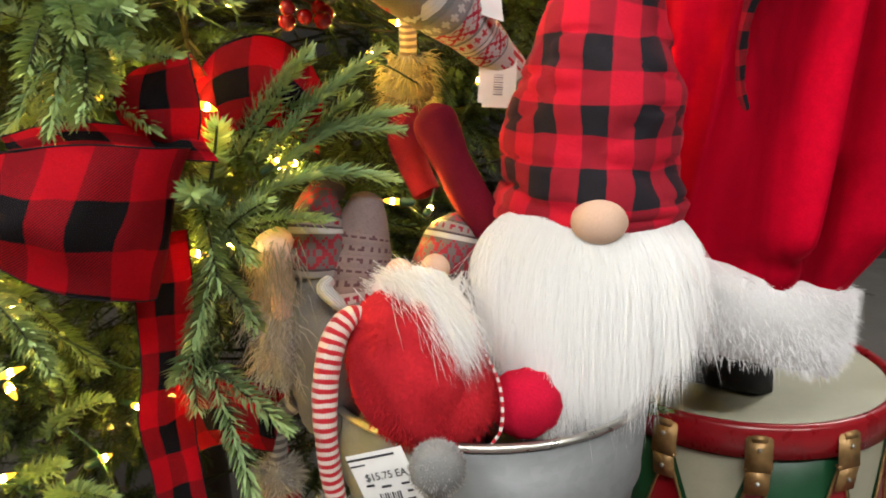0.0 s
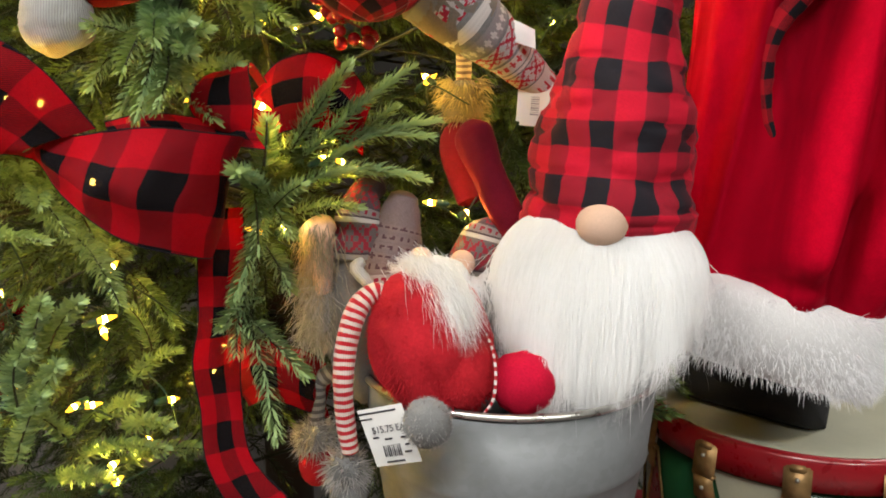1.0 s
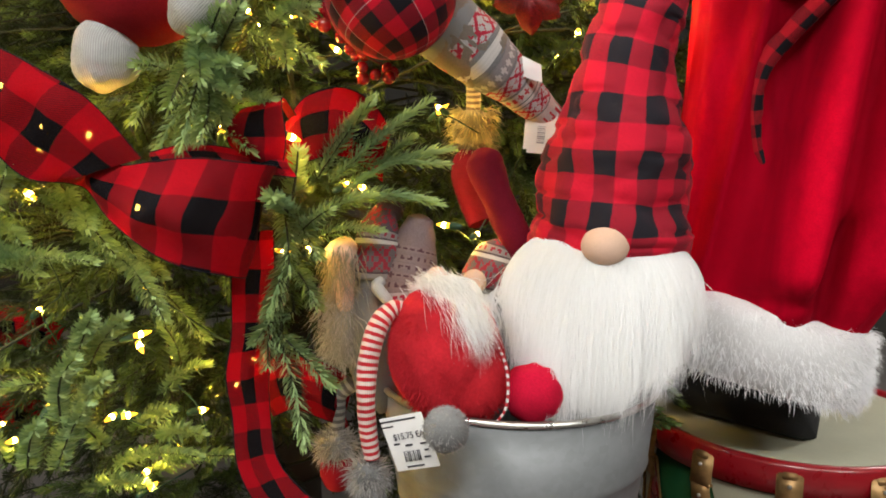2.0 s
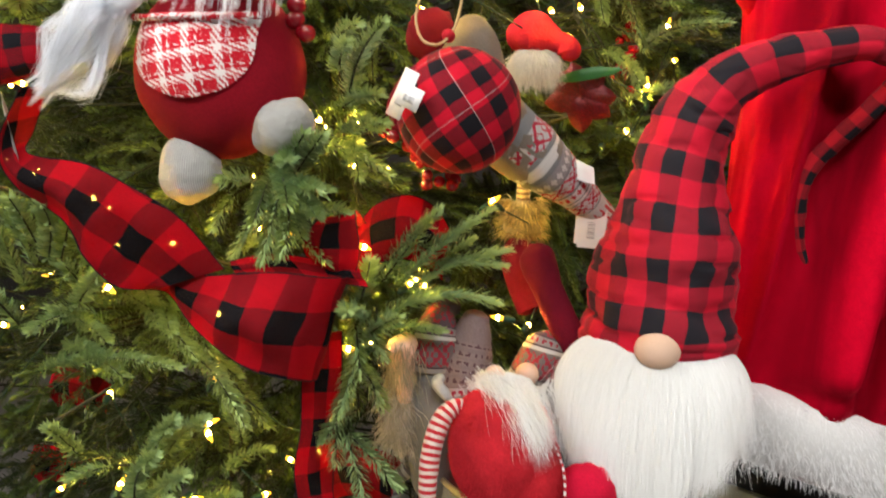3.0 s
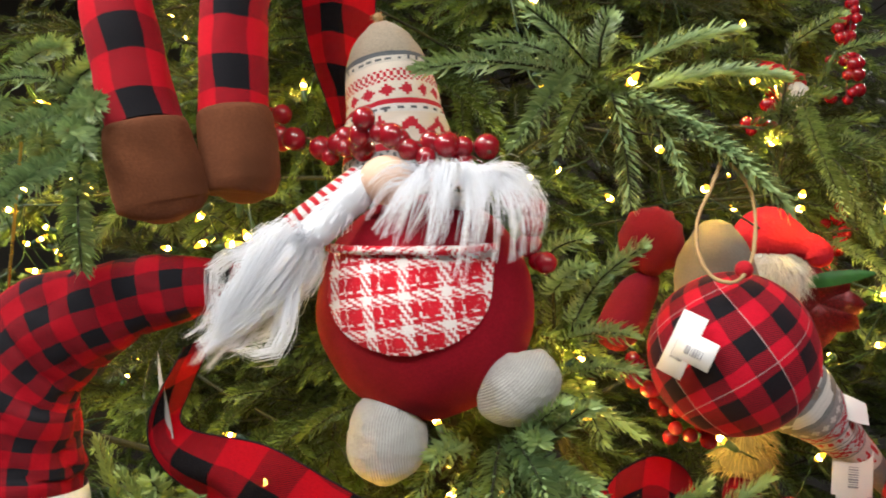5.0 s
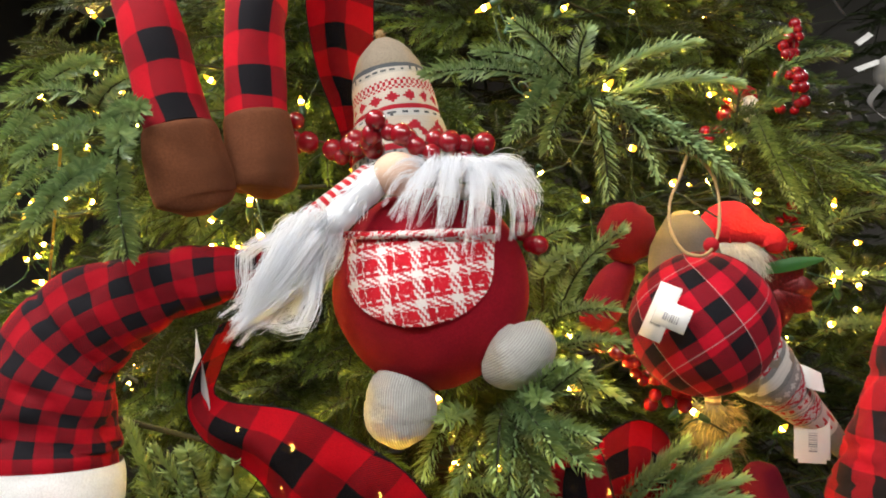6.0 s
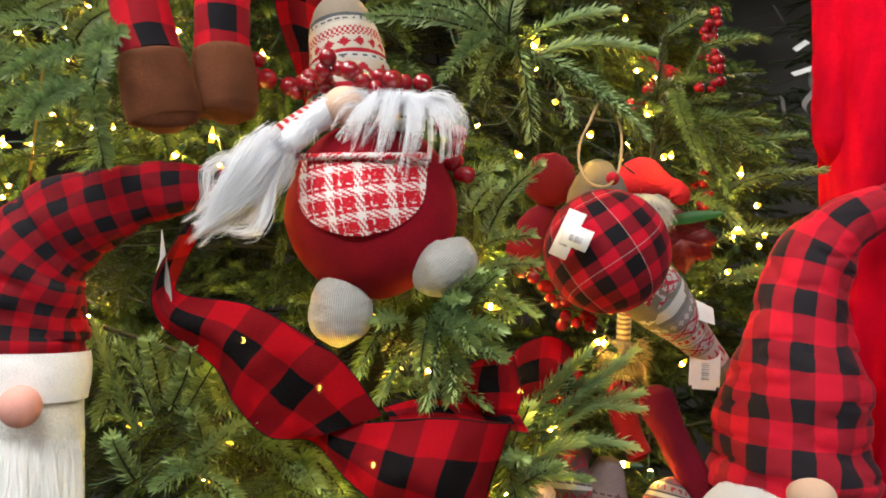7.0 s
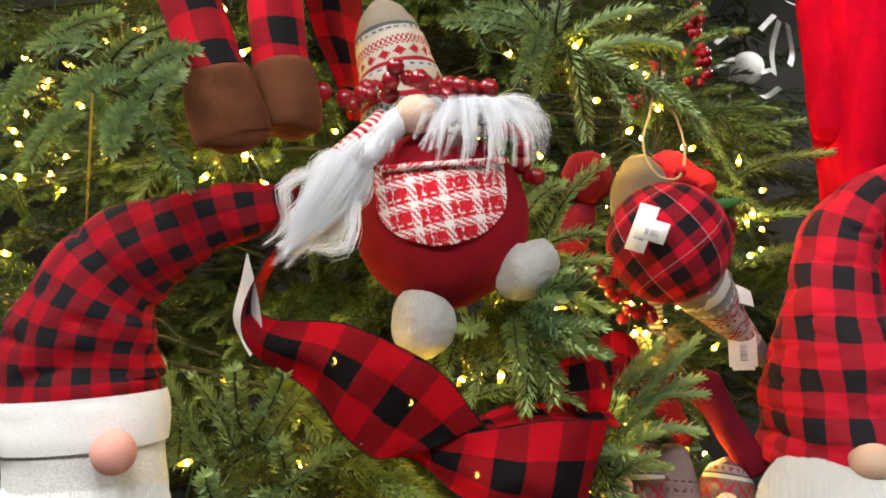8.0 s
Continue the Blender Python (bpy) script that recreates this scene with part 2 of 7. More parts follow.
def zinc(name):
    n = Nodes(name)
    cell = n.make("ShaderNodeTexVoronoi")
    n.put(cell.inputs["Vector"], n.where("Object"))
    cell.inputs["Scale"].default_value = 110.0
    stain = n.noise(7.0, 5)
    grey = n.mix(n.span(cell.outputs["Color"], 0, 1, 0, 1), (0.225, 0.236, 0.24), (0.26, 0.272, 0.278))
    col = n.mix(n.span(stain, 0.4, 0.7, 0, 0.6), grey, (0.2, 0.21, 0.215))
    n.bump(n.noise(5.0, 3), 0.3, 0.006)
    n.bump(n.noise(240.0, 3), 0.2, 0.0006)
    return n.surface(col, n.span(stain, 0.3, 0.7, 0.58, 0.76), 0.4)


def glow(name, color, strength):
    n = Nodes(name)
    n.surface(color, 0.3)
    n.put(n.bsdf.inputs["Emission Color"], color)
    n.bsdf.inputs["Emission Strength"].default_value = strength
    return n.mat


def glitter(name, color):
    n = Nodes(name)
    cell = n.make("ShaderNodeTexVoronoi")
    n.put(cell.inputs["Vector"], n.where("Object"))
    cell.inputs["Scale"].default_value = 900.0
    col = n.mix(n.span(cell.outputs["Color"], 0.1, 0.9, 0, 1), shade(color, 0.4), shade(color, 1.8))
    n.bump(cell.outputs["Color"], 0.9, 0.002)
    return n.surface(col, 0.35, 0.4)


RED, DEEP, BLACK = (0.6, 0.008, 0.028), (0.3, 0.004, 0.012), (0.011, 0.011, 0.014)
M_HAT = checks("flannel check wide", 0.033, (0.62, 0.012, 0.036), (0.019, 0.018, 0.023), off=0.02, wool=0.3, mids=(0.3, 0.68), squeeze=1.17, up=0.26)
M_SMALL = checks("flannel check small", 0.019, (0.34, 0.0035, 0.012), BLACK)
M_LEG = checks("flannel check leg", 0.033, (0.55, 0.006, 0.018), BLACK)
M_RIBBON = checks("ribbon check", 0.033, (0.52, 0.005, 0.016), (0.012, 0.01, 0.012), 0.42, wool=0.06)
M_BALL = checks("ball plaid", 0.021, RED, BLACK, lines=True, mids=(0.42, 0.86), tilt=0.6, wool=0.25)
M_TAIL = checks("hat tip check", 0.02, (0.45, 0.01, 0.02), BLACK)
M_WIRE_EDGE = cloth("ribbon edge", (0.012, 0.01, 0.012))
M_VELVET = velvet("red velvet", (0.44, 0.001, 0.016))
M_FELT = cloth("dark red felt", (0.26, 0.004, 0.014), 500, 0.25)
M_BOOT = cloth("crimson felt", (0.13, 0.002, 0.013), 500, 0.2)
M_PLUSH = cloth("red plush", (0.5, 0.016, 0.026), 260, 0.4, 0.45, 0.003)
M_PINKRED = cloth("cherry plush", (0.55, 0.005, 0.035), 450, 0.5)
M_GREY = cloth("grey felt", (0.2, 0.2, 0.195), 500, 0.5, 0.4, 0.0015)
M_SILVER = corduroy("light grey corduroy", (0.52, 0.515, 0.49), 0.0026)
M_BURLAP = cloth("straw felt", (0.22, 0.19, 0.14), 300, 0.3, 0.5, 0.002)
M_SOCK = cloth("taupe felt", (0.2, 0.17, 0.14), 500, 0.4)
M_SUEDE = cloth("brown suede", (0.165, 0.056, 0.024), 350, 0.45, 0.5, 0.001)
M_WHITE = cloth("white plush", (0.88, 0.875, 0.865), 900, 0.2, 0.08, 0.0006)
M_BEARD_BASE = cloth("beard backing", (0.82, 0.82, 0.79), 400, 0.3, 0.15, 0.002)
M_BEARD = hair("white beard", (0.94, 0.94, 0.92), (0.87, 0.87, 0.85), 0.04)
M_HAIR = hair("silver hair", (0.86, 0.88, 0.92), (0.68, 0.71, 0.76), 0.16)
M_FUR_GREY = hair("grey fur", (0.45, 0.43, 0.41), (0.26, 0.25, 0.24), 0.45)
M_FUR_TAN = hair("tan fur", (0.4, 0.34, 0.24), (0.27, 0.23, 0.17), 0.4)
M_FUR_WHITE = hair("white trim fur", (0.95, 0.95, 0.96), (0.91, 0.91, 0.93), 0.04)
M_SHAG = cloth("shaggy backing", (0.5, 0.47, 0.41), 300, 0.3, 0.4, 0.002)
M_FUR_SHAG = hair("shaggy beard", (0.62, 0.59, 0.52), (0.42, 0.39, 0.33), 0.3)
M_STRAW = hair("straw fringe", (0.38, 0.32, 0.18), (0.22, 0.18, 0.1), 0.4)
M_NOSE = cloth("nose cloth", (0.78, 0.53, 0.39), 1200, 0.2, 0.12, 0.0003)
M_NOSE_PINK = cloth("pink nose cloth", (0.75, 0.36, 0.3), 1200, 0.2, 0.12, 0.0003)
M_STRIPE = stripes("red white rib", (0.5, 0.02, 0.03), (0.72, 0.6, 0.54), 0.0088)
M_STRIPE_FINE = stripes("red white arm", (0.5, 0.02, 0.03), (0.75, 0.7, 0.68), 0.0092)
M_STRIPE_TAN = stripes("tan rib", (0.4, 0.32, 0.2), (0.14, 0.1, 0.07), 0.009)
M_STRIPE_GREY = stripes("grey rib", (0.25, 0.24, 0.22), (0.09, 0.085, 0.08), 0.010)
M_TWEED = tweed("tweed plaid")
CREAM, KRED, KGREY = (0.62, 0.56, 0.48), (0.42, 0.02, 0.035), (0.1, 0.11, 0.12)
M_FAIR = knit("fair isle hat", (0.36, 0.3, 0.23), [
    (-0.01, 0.014, (0.4, 0.4, 0.4), KGREY, "lattice", 0.0128), (0.014, 0.022, CREAM, KRED, "all", 0.01),
    (0.022, 0.052, CREAM, KRED, "zigzag", 0.03), (0.052, 0.060, (0.6, 0.6, 0.58), KGREY, "diamond", 0.013),
    (0.060, 0.064, CREAM, KRED, "all", 0.01), (0.064, 0.084, CREAM, KRED, "dots", 0.019),
    (0.084, 0.096, CREAM, KRED, "lattice", 0.0064), (0.096, 0.104, (0.5, 0.46, 0.4), CREAM, "all", 0.01),
    (0.104, 0.112, (0.5, 0.46, 0.4), KGREY, "diamond", 0.010), (0.112, 0.116, CREAM, KGREY, "all", 0.01)])
M_MAUVE = knit("mauve dotted hat", (0.24, 0.17, 0.165), [
    (0.012 * i, 0.012 * i + 0.008, (0.4, 0.34, 0.33) if i < 4 else (0.24, 0.17, 0.16), (0.3, 0.02, 0.045) if i < 4 else (0.1, 0.05, 0.055), "dots", 0.0105) for i in range(9)])
M_NORDIC = knit("nordic hat", (0.09, 0.065, 0.07), [(0.046, 0.054, (0.24, 0.21, 0.2), (0.25, 0.02, 0.035), "dots", 0.011), (0.058, 0.082, (0.095, 0.068, 0.075), (0.26, 0.025, 0.04), "flake", 0.026), (-0.01, 0.006, CREAM, (0.3, 0.28, 0.26), "all", 0.01), (0.008, 0.036, (0.15, 0.12, 0.115), (0.3, 0.03, 0.045), "flake", 0.03),
                                               (0.036, 0.042, CREAM, (0.5, 0.47, 0.44), "all", 0.01)])
M_SLEEVE = knit("snowflake sleeve", (0.2, 0.2, 0.2), [
    (-0.06, -0.048, (0.19, 0.19, 0.19), (0.42, 0.41, 0.4), "all", 0.02), (-0.044, -0.012, (0.36, 0.35, 0.35), (0.34, 0.025, 0.045), "flake", 0.034), (-0.008, 0.0, (0.19, 0.19, 0.19), (0.42, 0.41, 0.4), "all", 0.02), (0.0, 0.02, (0.19, 0.19, 0.19), (0.19, 0.19, 0.19), "all", 0.02), (0.02, 0.055, (0.4, 0.385, 0.38), (0.36, 0.025, 0.045), "flake", 0.04),
    (0.06, 0.066, (0.2, 0.2, 0.2), (0.55, 0.53, 0.5), "all", 0.01), (0.072, 0.09, (0.24, 0.23, 0.23), (0.5, 0.48, 0.46), "dots", 0.012),
    (0.095, 0.125, (0.42, 0.4, 0.4), (0.36, 0.025, 0.045), "flake", 0.034), (0.13, 0.15, (0.5, 0.48, 0.46), (0.42, 0.04, 0.05), "dots", 0.011), (0.153, 0.158, (0.2, 0.2, 0.2), (0.55, 0.53, 0.5), "all", 0.01),
    (0.16, 0.185, (0.44, 0.42, 0.42), (0.36, 0.025, 0.045), "flake", 0.028), (0.188, 0.24, (0.5, 0.48, 0.46), (0.42, 0.04, 0.05), "dots", 0.011)], 0.003)
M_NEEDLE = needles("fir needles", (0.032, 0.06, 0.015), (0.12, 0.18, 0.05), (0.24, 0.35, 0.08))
# brighter copy for the front twigs: their lit look is put into the colour
M_NEEDLE_LIT = needles("moulded needles lightened as lit", (0.12, 0.205, 0.085), (0.3, 0.42, 0.185), (0.46, 0.6, 0.2))
# near-black copy for the tree's depths: shade between boughs painted as colour
M_NEEDLE_SHADED = needles("inner needles darkened as shade", (0.016, 0.028, 0.007), (0.045, 0.066, 0.015), (0.075, 0.105, 0.022))
M_STEM = plain("branch stem", (0.028, 0.032, 0.014), 0.85)
M_BARK = plain("trunk", (0.05, 0.035, 0.02), 0.85, relief=0.004)
M_BULB = glow("lit bulb", (1.0, 0.6, 0.1), 1050.0)
M_BULB_END = glow("amber bulb ends", (1.0, 0.5, 0.035), 2.8)
M_SOCKET = plain("green socket", (0.01, 0.05, 0.025), 0.4)
M_CORD = plain("green cord", (0.008, 0.04, 0.02), 0.5)
M_BERRY = plain("berry lacquer", (0.32, 0.006, 0.016), 0.22, vary=0.5, scale=60, coat=0.5)
M_TWIG = plain("berry twig", (0.12, 0.03, 0.02), 0.7)
M_PAPER = plain("tag paper", (0.8, 0.79, 0.77), 0.55, vary=0.05)
M_INK = plain("tag ink", (0.03, 0.03, 0.04), 0.6, vary=0.1)
M_INK_SOFT = plain("tag grey ink", (0.3, 0.3, 0.32), 0.6, vary=0.1)
M_TWINE = plain("jute twine", (0.42, 0.28, 0.13), 0.9, relief=0.001, scale=200)
M_GOLD_CORD = plain("gold cord", (0.6, 0.4, 0.08), 0.3, 0.8)
M_ZINC = zinc("galvanised steel")
M_RIM = plain("rolled rim", (0.55, 0.54, 0.5), 0.3, 0.9)
M_HEAD = plain("drum skin", (0.42, 0.41, 0.3), 0.4, vary=0.12, scale=12)
M_DRUM_RED = plain("drum red lacquer", (0.3, 0.006, 0.012), 0.3, vary=0.25, coat=0.3)
M_DRUM_GREEN = plain("drum green lacquer", (0.008, 0.07, 0.025), 0.4, vary=0.3)
M_BRASS = plain("old gold", (0.42, 0.25, 0.1), 0.45, 0.6, vary=0.4, scale=60)
M_LEATHER = plain("black boot", (0.012, 0.012, 0.013), 0.8, relief=0.002)
M_LEAF = plain("green leaf", (0.02, 0.12, 0.02), 0.45)
M_GLIT = glitter("red glitter", (0.1, 0.0015, 0.004))
M_FLOOR = plain("floor vinyl", (0.12, 0.11, 0.1), 0.35, vary=0.15, scale=6)
M_WALL = plain("store wall", (0.034, 0.031, 0.025), 0.8, vary=0.1, scale=4)
M_CEIL = plain("ceiling tile", (0.72, 0.71, 0.69), 0.9, vary=0.08, scale=30)
M_PANEL = glow("light diffuser", (1.0, 0.97, 0.92), 2.2)
M_PLINTH = cloth("plinth cover", (0.25, 0.02, 0.025), 500)
M_SNOWY = plain("white bauble", (0.75, 0.74, 0.72), 0.6)


# ---- shaping tools ----
def spline(points, count):
    """A smooth line through a few stations of any number of values."""
    p = np.array(points, dtype=float)
    if len(p) < 3:
        return [p[0] + (p[-1] - p[0]) * i / (count - 1) for i in range(count)]
    q = np.vstack([2 * p[0] - p[1], p, 2 * p[-1] - p[-2]])
    out = []
    for i in range(count):
        s = i / (count - 1) * (len(p) - 1)
        k = min(int(s), len(p) - 2)
        f = s - k
        a, b, c, d = q[k], q[k + 1], q[k + 2], q[k + 3]
        out.append(0.5 * (2 * b + (c - a) * f + (2 * a - 5 * b + 4 * c - d) * f * f + (3 * b - a - 3 * c + d) * f ** 3))
    return out


class Shape:
    """Gathers the faces of one mesh."""

    def __init__(self):
        self.v, self.f, self.m, self.uv = [], [], [], []

    def face(self, ids, mat, uvs):
        self.f.append(tuple(ids))
        self.m.append(mat)
        self.uv.extend(uvs)

    def grid(self, rows, uvs, mat, closed=False):
        """Quads over rows of points."""
        base, n = len(self.v), len(rows[0])
        for r in rows:
            self.v.extend(tuple(p) for p in r)
        for i in range(len(rows) - 1):
            for j in range(n if closed else n - 1):
                k = (j + 1) % n
                u = [uvs[i][j], uvs[i][j + 1], uvs[i + 1][j + 1], uvs[i + 1][j]]
                self.face((base + i * n + j, base + i * n + k, base + (i + 1) * n + k, base + (i + 1) * n + j), mat, u)

    def tube(self, stations, mat=0, seg=24, count=24, flat=1.0, front=(0, -1, 0), wrinkle=0.0, seed=0.0, pitch=22.0, caps=True, squash=None):
        """A soft tube through stations of x, y, z, radius; its cloth is laid out from the front."""
        pts = spline(stations, count)
        rows, uvs, run = [], [], 0.0
        front = Vector(front)
        for i, p in enumerate(pts):
            a, b = pts[max(i - 1, 0)], pts[min(i + 1, count - 1)]
            t = Vector((b - a)[:3]).normalized()
            n1 = front - t * front.dot(t)
            if n1.length < 0.15:
                n1 = Vector((0, 0, 1)) - t * t.z
            n1.normalize()
            n2 = t.cross(n1)
            if i:
                run += float(np.linalg.norm(pts[i][:3] - pts[i - 1][:3]))
            r0 = max(p[3], 0.0005)
            row, uvr = [], []
            for j in range(seg + 1):
                th = -math.pi + 2 * math.pi * j / seg
                r = r0
                if wrinkle:
                    fade = min(1.0, run / 0.03)
                    ct, st = math.cos(th), math.sin(th)
                    soft = noise.noise((ct * 0.9 + seed, st * 0.9, run * pitch))
                    line = noise.noise((ct * 1.1 + seed + 5, st * 1.1, run * pitch * 1.6 + 3))
                    r *= 1 + fade * wrinkle * (soft - 0.75 * max(0.0, 1 - abs(line) * 7) + 0.4 * noise.noise((ct * 2 + seed, st * 2, run * pitch * 2.3 + 7)))
                if j < seg:
                    row.append(Vector(p[:3]) + n1 * (math.cos(th) * r * flat) + n2 * (math.sin(th) * r))
                uvr.append((th * r0, run))
            rows.append(row)
            uvs.append(uvr)
        self.grid(rows, uvs, mat, True)
        if caps:
            for i, way in ((0, -1), (count - 1, 1)):
                base = len(self.v)
                a, b = (pts[0], pts[1]) if i == 0 else (pts[-2], pts[-1])
                t = Vector((b - a)[:3]).normalized()
                centre = Vector(pts[i][:3]) + t * way * pts[i][3] * 0.35
                mid = [(q + Vector(pts[i][:3])) * 0.5 + t * way * pts[i][3] * 0.28 for q in rows[i]]
                self.v.extend(tuple(q) for q in rows[i])
                self.v.extend(tuple(q) for q in mid)
                self.v.append(tuple(centre))
                for j in range(seg):
                    k = (j + 1) % seg
                    u = [uvs[i][j], uvs[i][j + 1], uvs[i][j + 1], uvs[i][j]]
                    order = (j, k, seg + k, seg + j) if way > 0 else (k, j, seg + j, seg + k)
                    self.face([base + o for o in order], mat, u)
                    order = (seg + j, seg + k, 2 * seg) if way > 0 else (seg + k, seg + j, 2 * seg)
                    self.face([base + o for o in order], mat, u[:3])

    def ball(self, c, radii, mat=0, seg=28, rings=18, turn=None, lump=0.0, seed=0.0, fine=3.0, uv=True):
        """A rounded, slightly lumpy body."""
        rows, uvs = [], []
        turn = turn or Matrix.Identity(4)
        for i in range(rings + 1):
            ph = math.pi * i / rings
            row, uvr = [], []
            for j in range(seg + 1):
                th = 2 * math.pi * j / seg
                d = Vector((math.sin(ph) * math.sin(th), -math.sin(ph) * math.cos(th), math.cos(ph)))
                k = 1 + lump * noise.noise(d * fine + Vector((seed, seed, 0)))
                p = turn @ Vector((d.x * radii[0] * k, d.y * radii[1] * k, d.z * radii[2] * k))
                if j < seg:
                    row.append(Vector(c) + p)
                uvr.append(((th if th < math.pi else th - 2 * math.pi) * radii[0] * math.sin(ph), (math.pi - ph) * radii[2]))
            rows.append(row)
            uvs.append(uvr)
        self.grid(rows, uvs, mat, True)

    def strand(self, root, way, length, width, mat, pull=(0, 0, -1), bend=0.5, steps=4, curl=0.0):
        """One flat tapering lock."""
        base = len(self.v)
        p, d = Vector(root), Vector(way).normalized()
        pull = Vector(pull)
        side = d.cross(Vector((random.uniform(-0.5, 0.5), -1, random.uniform(-0.3, 0.3))))
        side = side.normalized() if side.length > 0.01 else Vector((1, 0, 0))
        if random.random() < 0.5:
            side.negate()
        wave, phase = curl, random.uniform(0, 6.3)
        for i in range(steps):
            w = width * 0.5 * (0.7 + 0.3 * math.sin(math.pi * (i + 0.5) / steps)) * (1 - 0.35 * i / steps)
            self.v.append(tuple(p - side * w))
            self.v.append(tuple(p + side * w))
            d = (d + pull * (bend / steps) + side * (wave * math.sin(phase + i * 1.7) / steps)).normalized()
            p = p + d * (length / steps)
        self.v.append(tuple(p))
        for i in range(steps - 1):
            a = base + 2 * i
            v0, v1 = i / steps, (i + 1) / steps
            self.face((a, a + 1, a + 3, a + 2), mat, [(0, v0), (1, v0), (1, v1), (0, v1)])
        a = base + 2 * (steps - 1)
        self.face((a, a + 1, a + 2), mat, [(0, (steps - 1) / steps), (1, (steps - 1) / steps), (0.5, 1)])

    def ribbon_line(self, pts, width, mat):
        """A flat hair along given points."""
        base, n = len(self.v), len(pts)
        side = (pts[-1] - pts[0]).cross(Vector((random.uniform(-0.4, 0.4), -1, random.uniform(-0.3, 0.3))))
        side = side.normalized() if side.length > 1e-6 else Vector((1, 0, 0))
        for i, p in enumerate(pts):
            w = width * 0.5 * (1 - 0.8 * i / (n - 1))
            self.v.append(tuple(p - side * w))
            self.v.append(tuple(p + side * w))
        for i in range(n - 1):
            a = base + 2 * i
            v0, v1 = i / (n - 1), (i + 1) / (n - 1)
            self.face((a, a + 1, a + 3, a + 2), mat, [(0, v0), (1, v0), (1, v1), (0, v1)])

    def pompom(self, c, r, mat, count=900, length=0.5, width=0.0012, floor_mat=None):
        """A furry tuft on a core."""
        self.ball(c, (r * 0.8,) * 3, mat if floor_mat is None else floor_mat, 16, 10, lump=0.12)
        for i in range(count):
            d = Vector((random.gauss(0, 1), random.gauss(0, 1), random.gauss(0, 1))).normalized()
            self.strand(Vector(c) + d * r * 0.72, d + Vector((random.gauss(0, 0.5), random.gauss(0, 0.5), random.gauss(0, 0.5))), r * length * random.uniform(0.5, 1.1), width, mat, bend=0.5, steps=2)

    def box(self, m, size, mat=0, bevel=0.0):
        """A box in the pose m with chamfered edges."""
        bm = bmesh.new()
        bmesh.ops.create_cube(bm, size=1, matrix=Matrix.Diagonal((*size, 1)))
        if bevel:
            bmesh.ops.bevel(bm, geom=bm.edges[:], offset=bevel, segments=2, affect="EDGES")
        base = len(self.v)
        bm.verts.index_update()
        self.v.extend(tuple(m @ v.co) for v in bm.verts)
        for f in bm.faces:
            self.face([base + v.index for v in f.verts], mat, [(v.co.x, v.co.y) for v in f.verts])
        bm.free()

    def turned(self, c, profile, mat=0, seg=64, closed=False):
        """A body of revolution from radius and height pairs."""
        rows = [[Vector((c[0] + r * math.sin(a), c[1] - r * math.cos(a), c[2] + z)) for a in (2 * math.pi * j / seg for j in range(seg))] for r, z in profile]
        uvs = [[(2 * math.pi * j / seg * 0.2, z) for j in range(seg + 1)] for r, z in profile]
        self.grid(rows, uvs, mat, True)

    def band(self, ups, lows, mat=0, count=40, across=6, thick=0.0006, edge=None, sag=0.0, face_y=-1):
        """A cloth strip between two edge lines, with a back face."""
        a, b = spline(ups, count), spline(lows, count)
        run, run_list = 0.0, []
        for i in range(count):
            if i:
                run += float(np.linalg.norm((a[i] + b[i]) / 2 - (a[i - 1] + b[i - 1]) / 2))
            run_list.append(run)
        for shift in (0, 1):
            rows, uvs = [], []
            for i in range(count):
                row, uvr = [], []
                width = float(np.linalg.norm(a[i] - b[i]))
                for j in range(across + 1):
                    s = j / across
                    p = Vector(a[i] * (1 - s) + b[i] * s)
                    ripple = math.sin(math.pi * s) ** 0.6 * width * (0.26 * noise.noise((run_list[i] * 13, s * 1.3, 3.0)) + 0.1 * noise.noise((run_list[i] * 31 + s, s * 2.6, 8.0))) + sag * math.sin(math.pi * s)
                    row.append(p + Vector((0, face_y * ripple + shift * thick, 0)))
                    uvr.append((s * 0.0998, run_list[i]))
                rows.append(row if not shift else row[::-1])
                uvs.append(uvr if not shift else uvr[::-1])
            self.grid(rows, uvs, mat)
        if edge is not None:
            for line in (a, b):
                self.tube([(*p, 0.0013) for p in line[::2]], edge, 6, count, caps=False)

    def mesh(self, name, mats, smooth=True):
        me = bpy.data.meshes.new(name)
        me.from_pydata(self.v, [], self.f)
        for m in mats:
            me.materials.append(m)
        me.polygons.foreach_set("material_index", self.m)
        me.polygons.foreach_set("use_smooth", [smooth] * len(self.f))
        layer = me.uv_layers.new(name="uv")
        layer.data.foreach_set("uv", np.array(self.uv, dtype=np.float32).ravel())
        me.update()
        return me


def thing(name, shape, mats, label, category, group="", kind="", smooth=True):
    return tagged(new(name, shape.mesh(name, mats, smooth)), label, category, group, kind)


def holder(name, at, label, category, group="", kind=""):
    ob = new(name)
    ob.location = at
    bpy.context.view_layer.update()
    return tagged(ob, label, category, group, kind)


def part(name, shape, mats, parent, label="", smooth=True):
    """Links a shape as one mesh under a thing; its points are given in the world."""
    ob = new(name, shape.mesh(name, mats, smooth))
    ob.parent = parent
    move = parent.matrix_basis.copy() if parent.parent is None else Matrix.Identity(4)
    ob.matrix_parent_inverse = move.inverted()
    return tagged(ob, label)


# ---- the room ----
def slab(name, m, size, mat, label):
    s = Shape()
    s.box(m, size)
    return thing(name, s, [mat], label, name.split("_")[0], kind="structure", smooth=False)


